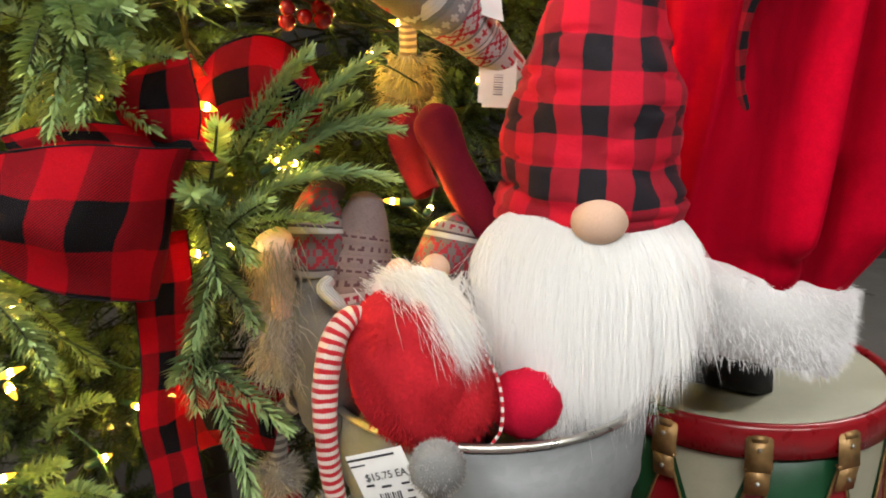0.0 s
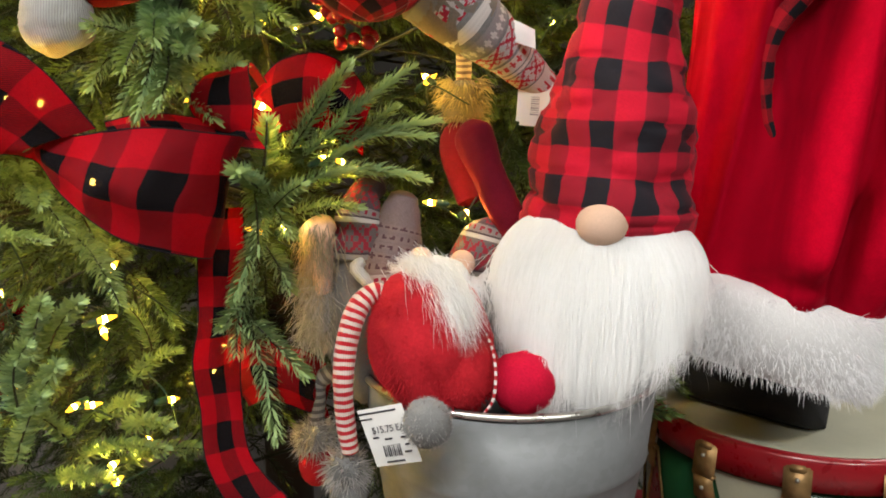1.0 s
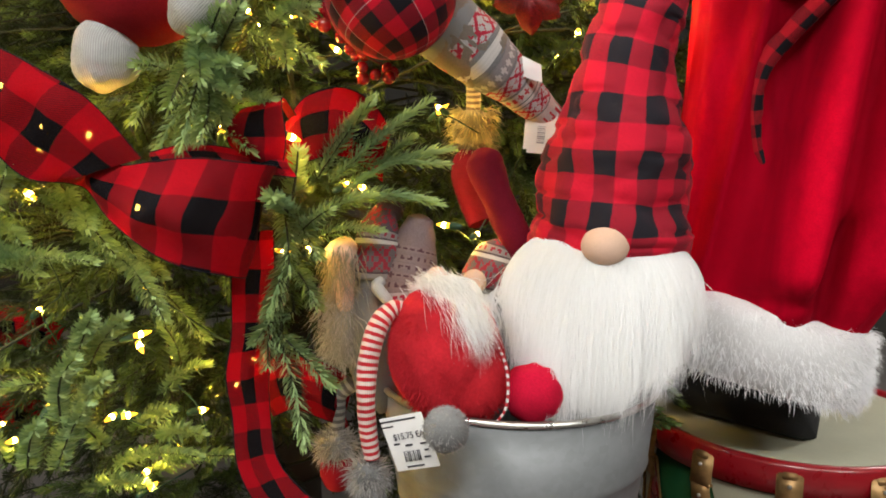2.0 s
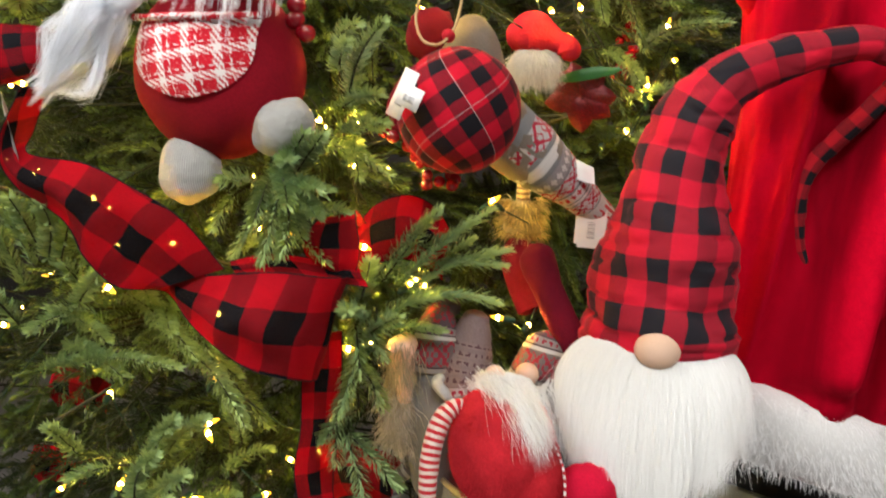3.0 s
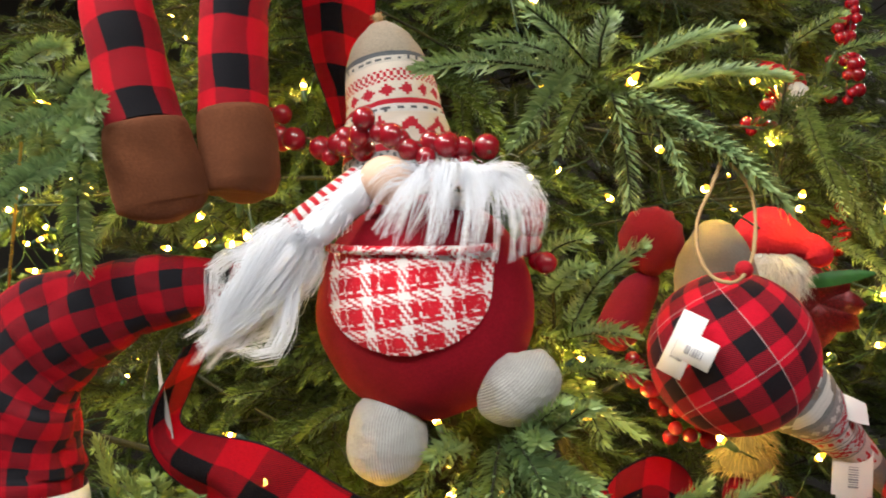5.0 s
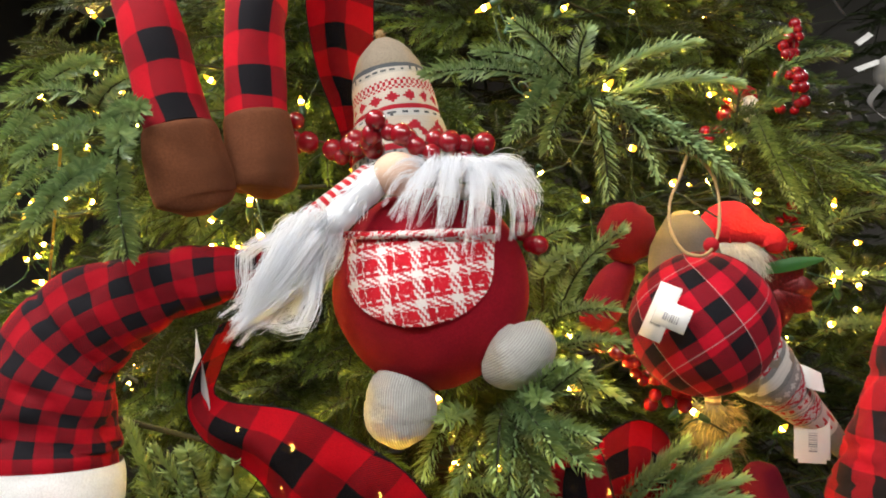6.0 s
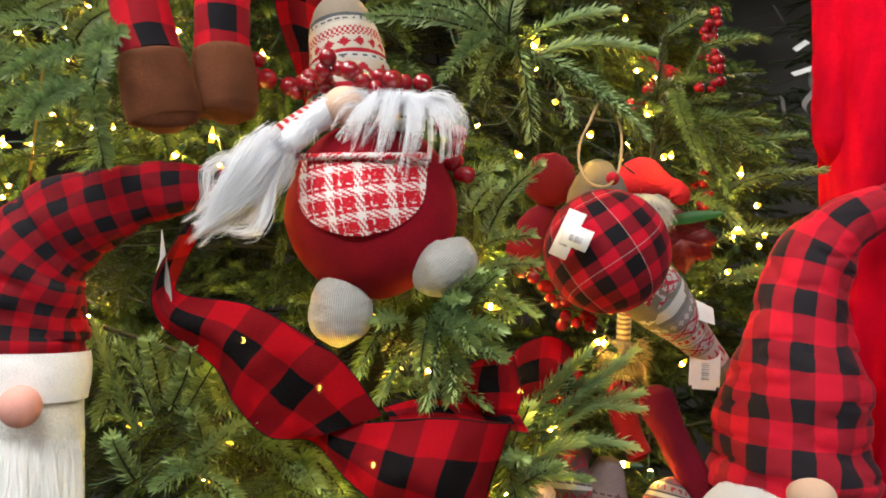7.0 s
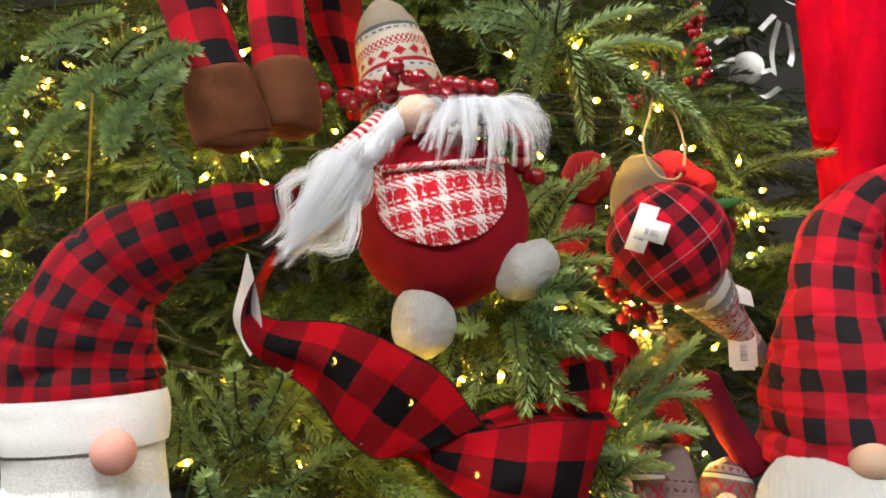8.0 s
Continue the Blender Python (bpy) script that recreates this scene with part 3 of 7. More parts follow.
FAR, NEAR, LEFT, RIGHT = 4.6, -3.2, -3.6, 3.8
slab("floor", pose((LEFT + RIGHT) / 2, (FAR + NEAR) / 2, -0.05), (RIGHT - LEFT + 0.4, FAR - NEAR + 0.4, 0.1), M_FLOOR, "grey vinyl shop floor")
slab("ceiling", pose((LEFT + RIGHT) / 2, (FAR + NEAR) / 2, CEILING + 0.05), (RIGHT - LEFT + 0.4, FAR - NEAR + 0.4, 0.1), M_CEIL, "white tiled shop ceiling")
slab("wall_north", pose((LEFT + RIGHT) / 2, FAR + 0.1, CEILING / 2), (RIGHT - LEFT, 0.2, CEILING), M_WALL, "plain dark shop wall")
slab("wall_south", pose((LEFT + RIGHT) / 2, NEAR - 0.1, CEILING / 2), (RIGHT - LEFT, 0.2, CEILING), M_WALL, "plain dark shop wall")
slab("wall_west", pose(LEFT - 0.1, (FAR + NEAR) / 2, CEILING / 2), (0.2, FAR - NEAR, CEILING), M_WALL, "plain dark shop wall")
slab("wall_east", pose(RIGHT + 0.1, (FAR + NEAR) / 2, CEILING / 2), (0.2, FAR - NEAR, CEILING), M_WALL, "plain dark shop wall")
for panel_x, panel_y in PANELS:
    s = Shape()
    s.box(pose(panel_x, panel_y, CEILING - 0.02), (1.25, 0.65, 0.04), 0, 0.008)
    fixture = thing("ceiling_light", s, [M_RIM], "white flush ceiling light panel", "light", "ceiling lights")
    s = Shape()
    s.box(pose(panel_x, panel_y, CEILING - 0.044), (1.15, 0.55, 0.006))
    part("diffuser", s, [M_PANEL], fixture)

PLINTH = 0.5
s = Shape()
s.box(pose(0.0, 0.84, PLINTH / 2), (0.4, 0.4, PLINTH), 0, 0.02)
thing("display_plinth", s, [M_PLINTH], "low cloth-covered display plinth under the bucket", "plinth", kind="structure")
LOW_PLINTH = 0.363
s = Shape()
s.box(pose(0.57, 1.35, LOW_PLINTH / 2), (0.7, 0.6, LOW_PLINTH), 0, 0.02)
thing("display_plinth", s, [M_PLINTH], "lower cloth-covered display plinth under the drum", "plinth", kind="structure")


# ---- the tree ----
AXIS = Vector((-0.58, 1.56, 0))


def tree_radius(z):
    return 1.1 * (1 - (max(z, 0) / 3.15) ** 2.8)


def needle_rows(rng, line, needle, per_cm, mat, tipness, flat=0.45, spread=(60, 34), broad=1.0, plainer=False):
    """Needles along a stem: arrays of corners, triangles, uv and material."""
    line = np.array(line)
    seg = np.linalg.norm(np.diff(line, axis=0), axis=1)
    run = np.concatenate([[0], np.cumsum(seg)])
    total = run[-1]
    n = max(6, int(total * 100 * per_cm))
    s = (np.arange(n) + rng.random(n)) / n * total
    p = np.stack([np.interp(s, run, line[:, i]) for i in range(3)], 1)
    k = np.clip(np.searchsorted(run, s) - 1, 0, len(seg) - 1)
    t = np.diff(line, axis=0)[k]
    t /= np.linalg.norm(t, axis=1)[:, None]
    up = np.array([0, 0, 1.0])
    side = np.cross(t, up)
    side /= np.linalg.norm(side, axis=1)[:, None] + 1e-9
    nrm = np.cross(side, t)
    a = np.arange(n) * 2.39996 + rng.normal(0, 0.35, n)
    out = side * np.cos(a)[:, None] + nrm * (np.sin(a) * flat + 0.2)[:, None]
    out /= np.linalg.norm(out, axis=1)[:, None]
    f = s / total
    ang = np.radians(spread[0] + (spread[1] - spread[0]) * f ** 2 + rng.normal(0, 6, n))
    d = t * np.cos(ang)[:, None] + out * np.sin(ang)[:, None]
    ln = needle * (0.75 + 0.35 * rng.random(n)) * (1 - 0.35 * np.clip((f - 0.8) / 0.2, 0, 1))
    w = np.cross(d, out)
    w /= np.linalg.norm(w, axis=1)[:, None] + 1e-9
    tip = p + d * ln[:, None] + t * (ln * 0.12)[:, None]
    mid = p + d * (ln * 0.62)[:, None] + out * (ln * 0.04)[:, None]
    w *= broad * (0.00085 + 0.0003 * rng.random(n))[:, None]
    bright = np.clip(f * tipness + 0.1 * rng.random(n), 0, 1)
    uv = np.stack([rng.random(n), bright], 1)
    if plainer:
        v = np.stack([p, mid + w, tip, mid - w], 1).reshape(-1, 3)
        i = np.arange(n)[:, None] * 4
        tri = np.concatenate([i + np.array([[0, 1, 3]]), i + np.array([[3, 1, 2]])], 1).reshape(-1, 3)
        return v, tri, np.repeat(np.repeat(uv, 2, axis=0), 3, axis=0), np.full(len(tri), mat)
    v = np.stack([p - w * 0.5, p + w * 0.5, mid + w, tip, mid - w], 1).reshape(-1, 3)
    i = np.arange(n)[:, None] * 5
    tri = np.concatenate([i + np.array([[0, 1, 2]]), i + np.array([[0, 2, 4]]), i + np.array([[4, 2, 3]])], 1).reshape(-1, 3)
    return v, tri, np.repeat(np.repeat(uv, 3, axis=0), 3, axis=0), np.full(len(tri), mat)


def stem_rows(line, r0, r1, mat):
    line = np.array(line)
    v, tri = [], []
    for i, p in enumerate(line):
        d = line[min(i + 1, len(line) - 1)] - line[max(i - 1, 0)]
        d /= np.linalg.norm(d)
        a = np.cross(d, [0.1, 0.2, 1.0])
        a /= np.linalg.norm(a)
        b = np.cross(d, a)
        r = r0 + (r1 - r0) * i / (len(line) - 1)
        v += [p + r * (a * math.cos(q) + b * math.sin(q)) for q in (0, 1.571, 3.142, 4.712)]
    for i in range(len(line) - 1):
        for j in range(4):
            k = (j + 1) % 4
            tri += [(4 * i + j, 4 * i + k, 4 * i + 4 + k), (4 * i + j, 4 * i + 4 + k, 4 * i + 4 + j)]
    return np.array(v), np.array(tri), np.full((len(tri) * 3, 2), 0.3), np.full(len(tri), mat)


def joined(rows):
    vs, ts, us, ms, base = [], [], [], [], 0
    for v, t, u, m in rows:
        vs.append(v)
        ts.append(t + base)
        us.append(u)
        ms.append(m)
        base += len(v)
    return np.concatenate(vs), np.concatenate(ts), np.concatenate(us), np.concatenate(ms)


def triangle_mesh(name, rows, mats):
    v, t, u, m = rows
    me = bpy.data.meshes.new(name)
    me.vertices.add(len(v))
    me.vertices.foreach_set("co", v.astype(np.float32).ravel())
    me.loops.add(len(t) * 3)
    me.loops.foreach_set("vertex_index", t.astype(np.int32).ravel())
    me.polygons.add(len(t))
    me.polygons.foreach_set("loop_start", np.arange(0, len(t) * 3, 3, dtype=np.int32))
    me.polygons.foreach_set("material_index", m.astype(np.int32))
    layer = me.uv_layers.new(name="uv")
    layer.data.foreach_set("uv", u.astype(np.float32).ravel())
    for mat in mats:
        me.materials.append(mat)
    me.update(calc_edges=True)
    me.validate()
    return me


BOUGH = 0.30


def bough_rows(seed, twigs, droop, tipness, reach=0.5, fan=1.0, full=1.0, mat=0):
    """One fir bough along +y: a limb, a main stem and side twigs full of needles."""
    rng = np.random.default_rng(seed)
    main = [np.array([0.012 * math.sin(3 * f + seed), BOUGH * f, 0.03 * f - droop * f * f * 0.1]) for f in np.linspace(0, 1, 9)]
    back = [np.array([0, -reach * (1 - f), -0.05 * (1 - f) ** 2]) for f in np.linspace(0, 1, 5)]
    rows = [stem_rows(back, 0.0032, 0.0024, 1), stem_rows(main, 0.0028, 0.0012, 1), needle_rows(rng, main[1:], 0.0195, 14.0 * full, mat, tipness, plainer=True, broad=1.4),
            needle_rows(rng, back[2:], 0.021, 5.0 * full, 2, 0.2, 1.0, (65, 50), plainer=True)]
    for i in range(twigs):
        f = 0.08 + 0.78 * (i + 0.3 * rng.random()) / twigs
        sgn = 1 if i % 2 else -1
        start = np.array([np.interp(f, np.linspace(0, 1, 9), [q[a] for q in main]) for a in range(3)])
        ln = (0.145 - 0.09 * f) * (0.8 + 0.4 * rng.random())
        ang = math.radians(52 - 14 * f + rng.normal(0, 7))
        lift = rng.normal(0.05, 0.28)
        d = np.array([sgn * math.sin(ang) * fan, math.cos(ang), lift])
        d /= np.linalg.norm(d)
        curve = np.array([-sgn * 0.2 * fan, 0.2, -droop * rng.uniform(0.4, 1.4)])
        line = [start + d * ln * q + curve * ln * q * q * 0.5 for q in np.linspace(0, 1, 6)]
        rows += [stem_rows(line, 0.0016, 0.0009, 1), needle_rows(rng, line, 0.0185, 14.0 * full, mat, tipness, plainer=True, broad=1.4)]
        if ln > 0.115 and full > 0.7:
            for e in (-1, 1):
                s2 = line[2]
                d2 = d + np.array([e * 0.7, 0.1, 0.1])
                d2 /= np.linalg.norm(d2)
                l2 = [s2 + d2 * ln * 0.5 * q + curve * ln * 0.2 * q * q for q in np.linspace(0, 1, 4)]
                rows += [stem_rows(l2, 0.0013, 0.0009, 1), needle_rows(rng, l2, 0.018, 13.0 * full, mat, tipness, plainer=True, broad=1.4)]
    return joined(rows)


FAN = [bough_rows(10 + i, 7 + i % 3, 0.5 + 0.25 * (i % 3), 1.0) for i in range(6)]
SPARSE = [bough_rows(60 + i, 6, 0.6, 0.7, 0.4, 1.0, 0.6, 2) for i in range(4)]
SINGLE = [bough_rows(40 + i, 3 + i, 0.7, 1.0, 0.3, 0.7) for i in range(3)]
TREE_MATS = [M_NEEDLE, M_STEM, M_NEEDLE_SHADED, M_NEEDLE_LIT]
FAN_MESH = [triangle_mesh("branch", r, TREE_MATS) for r in FAN]
SINGLE_MESH = [triangle_mesh("branch", r, TREE_MATS) for r in SINGLE]

tree = holder("christmas_tree", AXIS, "large lit artificial fir tree with green needles", "christmas tree")
s = Shape()
s.tube([(AXIS.x, AXIS.y, 0.0, 0.06), (AXIS.x, AXIS.y, 1.4, 0.045), (AXIS.x, AXIS.y, 2.95, 0.012)], 0, 16, 12)
part("trunk", s, [M_BARK], tree)


def bough_pose(base, tip, roll):
    d = (Vector(tip) - Vector(base)).normalized()
    side = d.cross(Vector((0, 0, 1))).normalized()
    up = side.cross(d)
    k = (Vector(tip) - Vector(base)).length / BOUGH
    m = Matrix((side, d, up)).transposed().to_4x4()
    return Matrix.Translation(base) @ m @ Matrix.Rotation(radians(roll), 4, "Y") @ Matrix.Scale(k, 4)


def bough(base, tip, roll, me):
    ob = new("branch", me)
    ob.parent = tree
    ob.matrix_parent_inverse = Matrix.Translation(AXIS).inverted()
    ob.matrix_basis = bough_pose(base, tip, roll)
    return ob


# room kept clear for the ornaments: a ball, and the air between it and the aisle
KEEP = [((-0.36, 0.62, 1.42), 0.13), ((-0.40, 0.64, 1.56), 0.1), ((-0.42, 0.66, 1.67), 0.07), ((-0.49, 0.56, 1.45), 0.07), ((-0.55, 0.54, 1.39), 0.05),
        ((-0.1, 0.68, 1.39), 0.1), ((-0.08, 0.82, 1.47), 0.06), ((-0.16, 0.86, 1.47), 0.05), ((0.03, 0.93, 1.28), 0.07), ((-0.03, 0.93, 1.17), 0.07), ((-0.02, 0.9, 1.49), 0.05),
        ((0.15, 0.8, 1.05), 0.17), ((0.16, 0.82, 1.22), 0.13), ((0.2, 0.84, 1.4), 0.1), ((-0.03, 0.72, 0.98), 0.12), ((-0.13, 0.78, 1.0), 0.09), ((-0.08, 0.81, 1.09), 0.06),
        ((-0.75, 0.58, 1.23), 0.13), ((-0.74, 0.58, 1.36), 0.11), ((-0.64, 0.6, 1.45), 0.08), ((-0.61, 0.6, 1.58), 0.07), ((-0.55, 0.63, 1.6), 0.07), ((-0.64, 0.6, 1.7), 0.06), ((-0.56, 0.63, 1.7), 0.06),
        ((-0.47, 0.56, 1.28), 0.07), ((-0.4, 0.58, 1.23), 0.07), ((-0.35, 0.6, 1.16), 0.08), ((-0.27, 0.6, 1.14), 0.07), ((-0.26, 0.64, 1.0), 0.05), ((-0.26, 0.64, 0.9), 0.05),
        ((-0.2, 0.66, 1.23), 0.05), ((-0.17, 0.74, 1.25), 0.05), ((0.14, 1.25, 1.86), 0.035), ((0.14, 1.25, 1.79), 0.035), ((0.135, 1.25, 1.73), 0.035), ((0.105, 1.2, 1.51), 0.035),
        ((-0.81, 0.56, 1.53), 0.03), ((-0.81, 0.56, 1.47), 0.03)]
AISLE = [Vector((0.12, -0.1, 1.25)), Vector((-0.1, -0.08, 1.45)), Vector((-0.35, -0.23, 1.35))]


def clear(p, extra=0.0):
    for c, r in KEEP:
        c = Vector(c)
        for e in AISLE:
            d = e - c
            k = max(0.0, min(0.75, (p - c).dot(d) / d.length_squared))
            if (p - c - d * k).length < (r + extra) * (1 - k * 0.9):
                return False
    return True


# branches that stand out before the rest: the root and the tip of each twig
OVER_BALL = [
    ((-0.223, 0.700, 1.648), (-0.338, 0.556, 1.628)),
    ((-0.243, 0.660, 1.643), (-0.274, 0.590, 1.575)),
    ((-0.216, 0.700, 1.641), (-0.245, 0.660, 1.577)),
    ((-0.203, 0.700, 1.633), (-0.188, 0.720, 1.534)),
    ((-0.189, 0.700, 1.632), (-0.062, 0.680, 1.527)),
    ((-0.144, 0.700, 1.596), (-0.077, 0.660, 1.542)),
    ((-0.215, 0.720, 1.661), (-0.205, 0.680, 1.695)),
    ((-0.186, 0.750, 1.669), (-0.089, 0.780, 1.704)),
    ((-0.172, 0.750, 1.647), (-0.034, 0.850, 1.671)),
    ((-0.175, 0.720, 1.624), (-0.139, 0.700, 1.548)),
    ((-0.243, 0.700, 1.663), (-0.304, 0.620, 1.665)),
    ((-0.222, 0.720, 1.661), (-0.274, 0.660, 1.704)),
]
UNDER_FOOT = [
    ((-0.277, 0.630, 1.294), (-0.216, 0.565, 1.275)),
    ((-0.283, 0.630, 1.300), (-0.293, 0.600, 1.222)),
    ((-0.277, 0.640, 1.306), (-0.221, 0.596, 1.357)),
    ((-0.291, 0.650, 1.293), (-0.266, 0.590, 1.229)),
    ((-0.272, 0.650, 1.293), (-0.218, 0.570, 1.303)),
    ((-0.362, 0.690, 1.219), (-0.298, 0.644, 1.237)),
    ((-0.284, 0.650, 1.318), (-0.257, 0.580, 1.332)),
    ((-0.333, 0.680, 1.266), (-0.358, 0.660, 1.217)),
]
MIDDLE = [
    ((-0.192, 0.730, 1.178), (-0.122, 0.720, 1.266)),
    ((-0.177, 0.730, 1.172), (-0.065, 0.760, 1.265)),
    ((-0.169, 0.750, 1.162), (-0.051, 0.820, 1.209)),
    ((-0.169, 0.750, 1.155), (-0.062, 0.800, 1.144)),
    ((-0.208, 0.690, 1.106), (-0.154, 0.660, 1.147)),
    ((-0.207, 0.690, 1.162), (-0.187, 0.660, 1.211)),
    ((-0.2, 0.670, 1.14), (-0.192, 0.6, 1.166)),
    ((-0.171, 0.760, 1.205), (-0.112, 0.760, 1.234)),
    ((-0.197, 0.720, 1.123), (-0.129, 0.740, 1.157)),
    ((-0.138, 0.800, 1.187), (-0.092, 0.800, 1.225)),
]
HANGING = [
    ((-0.221, 0.690, 1.161), (-0.193, 0.640, 1.083)),
    ((-0.207, 0.690, 1.127), (-0.215, 0.630, 1.037)),
    ((-0.217, 0.690, 1.050), (-0.221, 0.640, 0.973)),
    ((-0.210, 0.690, 1.022), (-0.234, 0.640, 0.999)),
    ((-0.214, 0.660, 1.001), (-0.145, 0.630, 0.957)),
    ((-0.217, 0.660, 1.001), (-0.177, 0.630, 0.889)),
    ((-0.213, 0.700, 1.076), (-0.174, 0.670, 1.036)),
    ((-0.211, 0.700, 1.139), (-0.176, 0.680, 1.095)),
]
BEHIND_LOOP = [
    ((-0.292, 0.640, 1.301), (-0.243, 0.600, 1.358)),
    ((-0.281, 0.620, 1.325), (-0.244, 0.557, 1.290)),
    ((-0.298, 0.640, 1.314), (-0.298, 0.590, 1.264)),
    ((-0.283, 0.650, 1.295), (-0.219, 0.600, 1.299)),
    ((-0.336, 0.670, 1.302), (-0.350, 0.620, 1.307)),
    ((-0.308, 0.670, 1.282), (-0.257, 0.620, 1.248)),
    ((-0.356, 0.690, 1.269), (-0.240, 0.640, 1.218)),
    ((-0.284, 0.750, 1.353), (-0.185, 0.720, 1.316)),
    ((-0.280, 0.780, 1.398), (-0.205, 0.740, 1.371)),
    ((-0.365, 0.680, 1.289), (-0.379, 0.650, 1.250)),
    ((-0.287, 0.700, 1.262), (-0.219, 0.660, 1.269)),
]
LEFT_MIDDLE = [
    ((-0.602, 0.610, 1.065), (-0.396, 0.566, 1.096)),
    ((-0.576, 0.630, 1.097), (-0.465, 0.575, 1.079)),
    ((-0.456, 0.650, 1.112), (-0.303, 0.555, 1.046)),
    ((-0.507, 0.650, 1.160), (-0.386, 0.600, 1.103)),
    ((-0.550, 0.670, 1.113), (-0.587, 0.620, 1.141)),
    ((-0.451, 0.670, 1.151), (-0.364, 0.620, 1.080)),
    ((-0.571, 0.660, 1.157), (-0.566, 0.620, 1.196)),
    ((-0.598, 0.650, 1.129), (-0.511, 0.610, 1.110)),
    ((-0.432, 0.680, 1.071), (-0.354, 0.640, 1.069)),
]
LEFT_LOW = [
    ((-0.470, 0.630, 0.945), (-0.384, 0.553, 1.036)),
    ((-0.446, 0.630, 0.961), (-0.361, 0.575, 1.031)),
    ((-0.491, 0.630, 0.884), (-0.421, 0.570, 0.983)),
    ((-0.466, 0.630, 0.901), (-0.380, 0.560, 0.969)),
    ((-0.504, 0.630, 0.823), (-0.414, 0.575, 0.927)),
    ((-0.472, 0.680, 0.833), (-0.452, 0.600, 0.900)),
    ((-0.545, 0.630, 0.819), (-0.484, 0.580, 0.898)),
    ((-0.609, 0.680, 0.925), (-0.603, 0.620, 0.983)),
    ((-0.558, 0.680, 0.913), (-0.585, 0.630, 0.914)),
    ((-0.603, 0.660, 0.807), (-0.580, 0.600, 0.882)),
]
LOW_SPRAY = [
    ((-0.448, 0.730, 0.772), (-0.272, 0.680, 0.836)),
    ((-0.477, 0.710, 0.795), (-0.333, 0.656, 0.842)),
    ((-0.407, 0.710, 0.842), (-0.326, 0.660, 0.870)),
    ((-0.468, 0.740, 0.832), (-0.391, 0.700, 0.879)),
    ((-0.516, 0.700, 0.763), (-0.392, 0.640, 0.806)),
    ((-0.445, 0.780, 0.877), (-0.366, 0.750, 0.926)),
    ((-0.437, 0.780, 1.018), (-0.364, 0.750, 0.966)),
    ((-0.428, 0.800, 0.913), (-0.428, 0.760, 0.975)),
]
LEFT_HIGH = [
    ((-0.700, 0.600, 1.609), (-0.600, 0.495, 1.599)),
    ((-0.678, 0.580, 1.577), (-0.609, 0.480, 1.575)),
    ((-0.691, 0.580, 1.571), (-0.649, 0.430, 1.496)),
    ((-0.678, 0.580, 1.571), (-0.617, 0.505, 1.475)),
    ((-0.721, 0.610, 1.620), (-0.717, 0.500, 1.564)),
    ((-0.753, 0.630, 1.661), (-0.776, 0.550, 1.636)),
    ((-0.822, 0.660, 1.689), (-0.722, 0.600, 1.682)),
    ((-0.793, 0.660, 1.596), (-0.788, 0.550, 1.519)),
    ((-0.636, 0.660, 1.548), (-0.609, 0.620, 1.506)),
    ((-0.800, 0.660, 1.632), (-0.723, 0.580, 1.554)),
    ((-0.745, 0.640, 1.644), (-0.658, 0.580, 1.658)),
    ((-0.865, 0.680, 1.655), (-0.851, 0.600, 1.584)),
    ((-0.678, 0.660, 1.543), (-0.713, 0.620, 1.477)),
]
BELOW_RIBBON = [
    ((-0.560, 0.630, 1.148), (-0.481, 0.565, 1.198)),
    ((-0.598, 0.630, 1.205), (-0.543, 0.557, 1.275)),
    ((-0.612, 0.630, 1.218), (-0.595, 0.570, 1.280)),
    ((-0.618, 0.630, 1.192), (-0.647, 0.600, 1.272)),
    ((-0.643, 0.640, 1.165), (-0.695, 0.630, 1.289)),
    ((-0.585, 0.630, 1.192), (-0.528, 0.580, 1.254)),
    ((-0.629, 0.610, 1.122), (-0.627, 0.560, 1.176)),
    ((-0.493, 0.670, 1.165), (-0.442, 0.620, 1.132)),
    ((-0.453, 0.670, 1.145), (-0.413, 0.600, 1.131)),
    ((-0.563, 0.660, 1.232), (-0.516, 0.600, 1.209)),
    ((-0.704, 0.680, 1.231), (-0.680, 0.620, 1.188)),
    ((-0.577, 0.640, 1.133), (-0.584, 0.580, 1.125)),
]
BY_BELLY = [
    ((-0.243, 0.750, 1.413), (-0.179, 0.681, 1.485)),
    ((-0.251, 0.750, 1.399), (-0.190, 0.700, 1.408)),
    ((-0.264, 0.770, 1.444), (-0.228, 0.700, 1.470)),
    ((-0.252, 0.750, 1.364), (-0.184, 0.700, 1.374)),
    ((-0.238, 0.760, 1.356), (-0.213, 0.700, 1.315)),
    ((-0.271, 0.780, 1.482), (-0.234, 0.750, 1.498)),
    ((-0.216, 0.750, 1.167), (-0.127, 0.720, 1.259)),
    ((-0.186, 0.770, 1.184), (-0.055, 0.800, 1.193)),
    ((-0.203, 0.760, 1.103), (-0.123, 0.740, 1.115)),
    ((-0.186, 0.800, 1.136), (-0.099, 0.800, 1.150)),
]
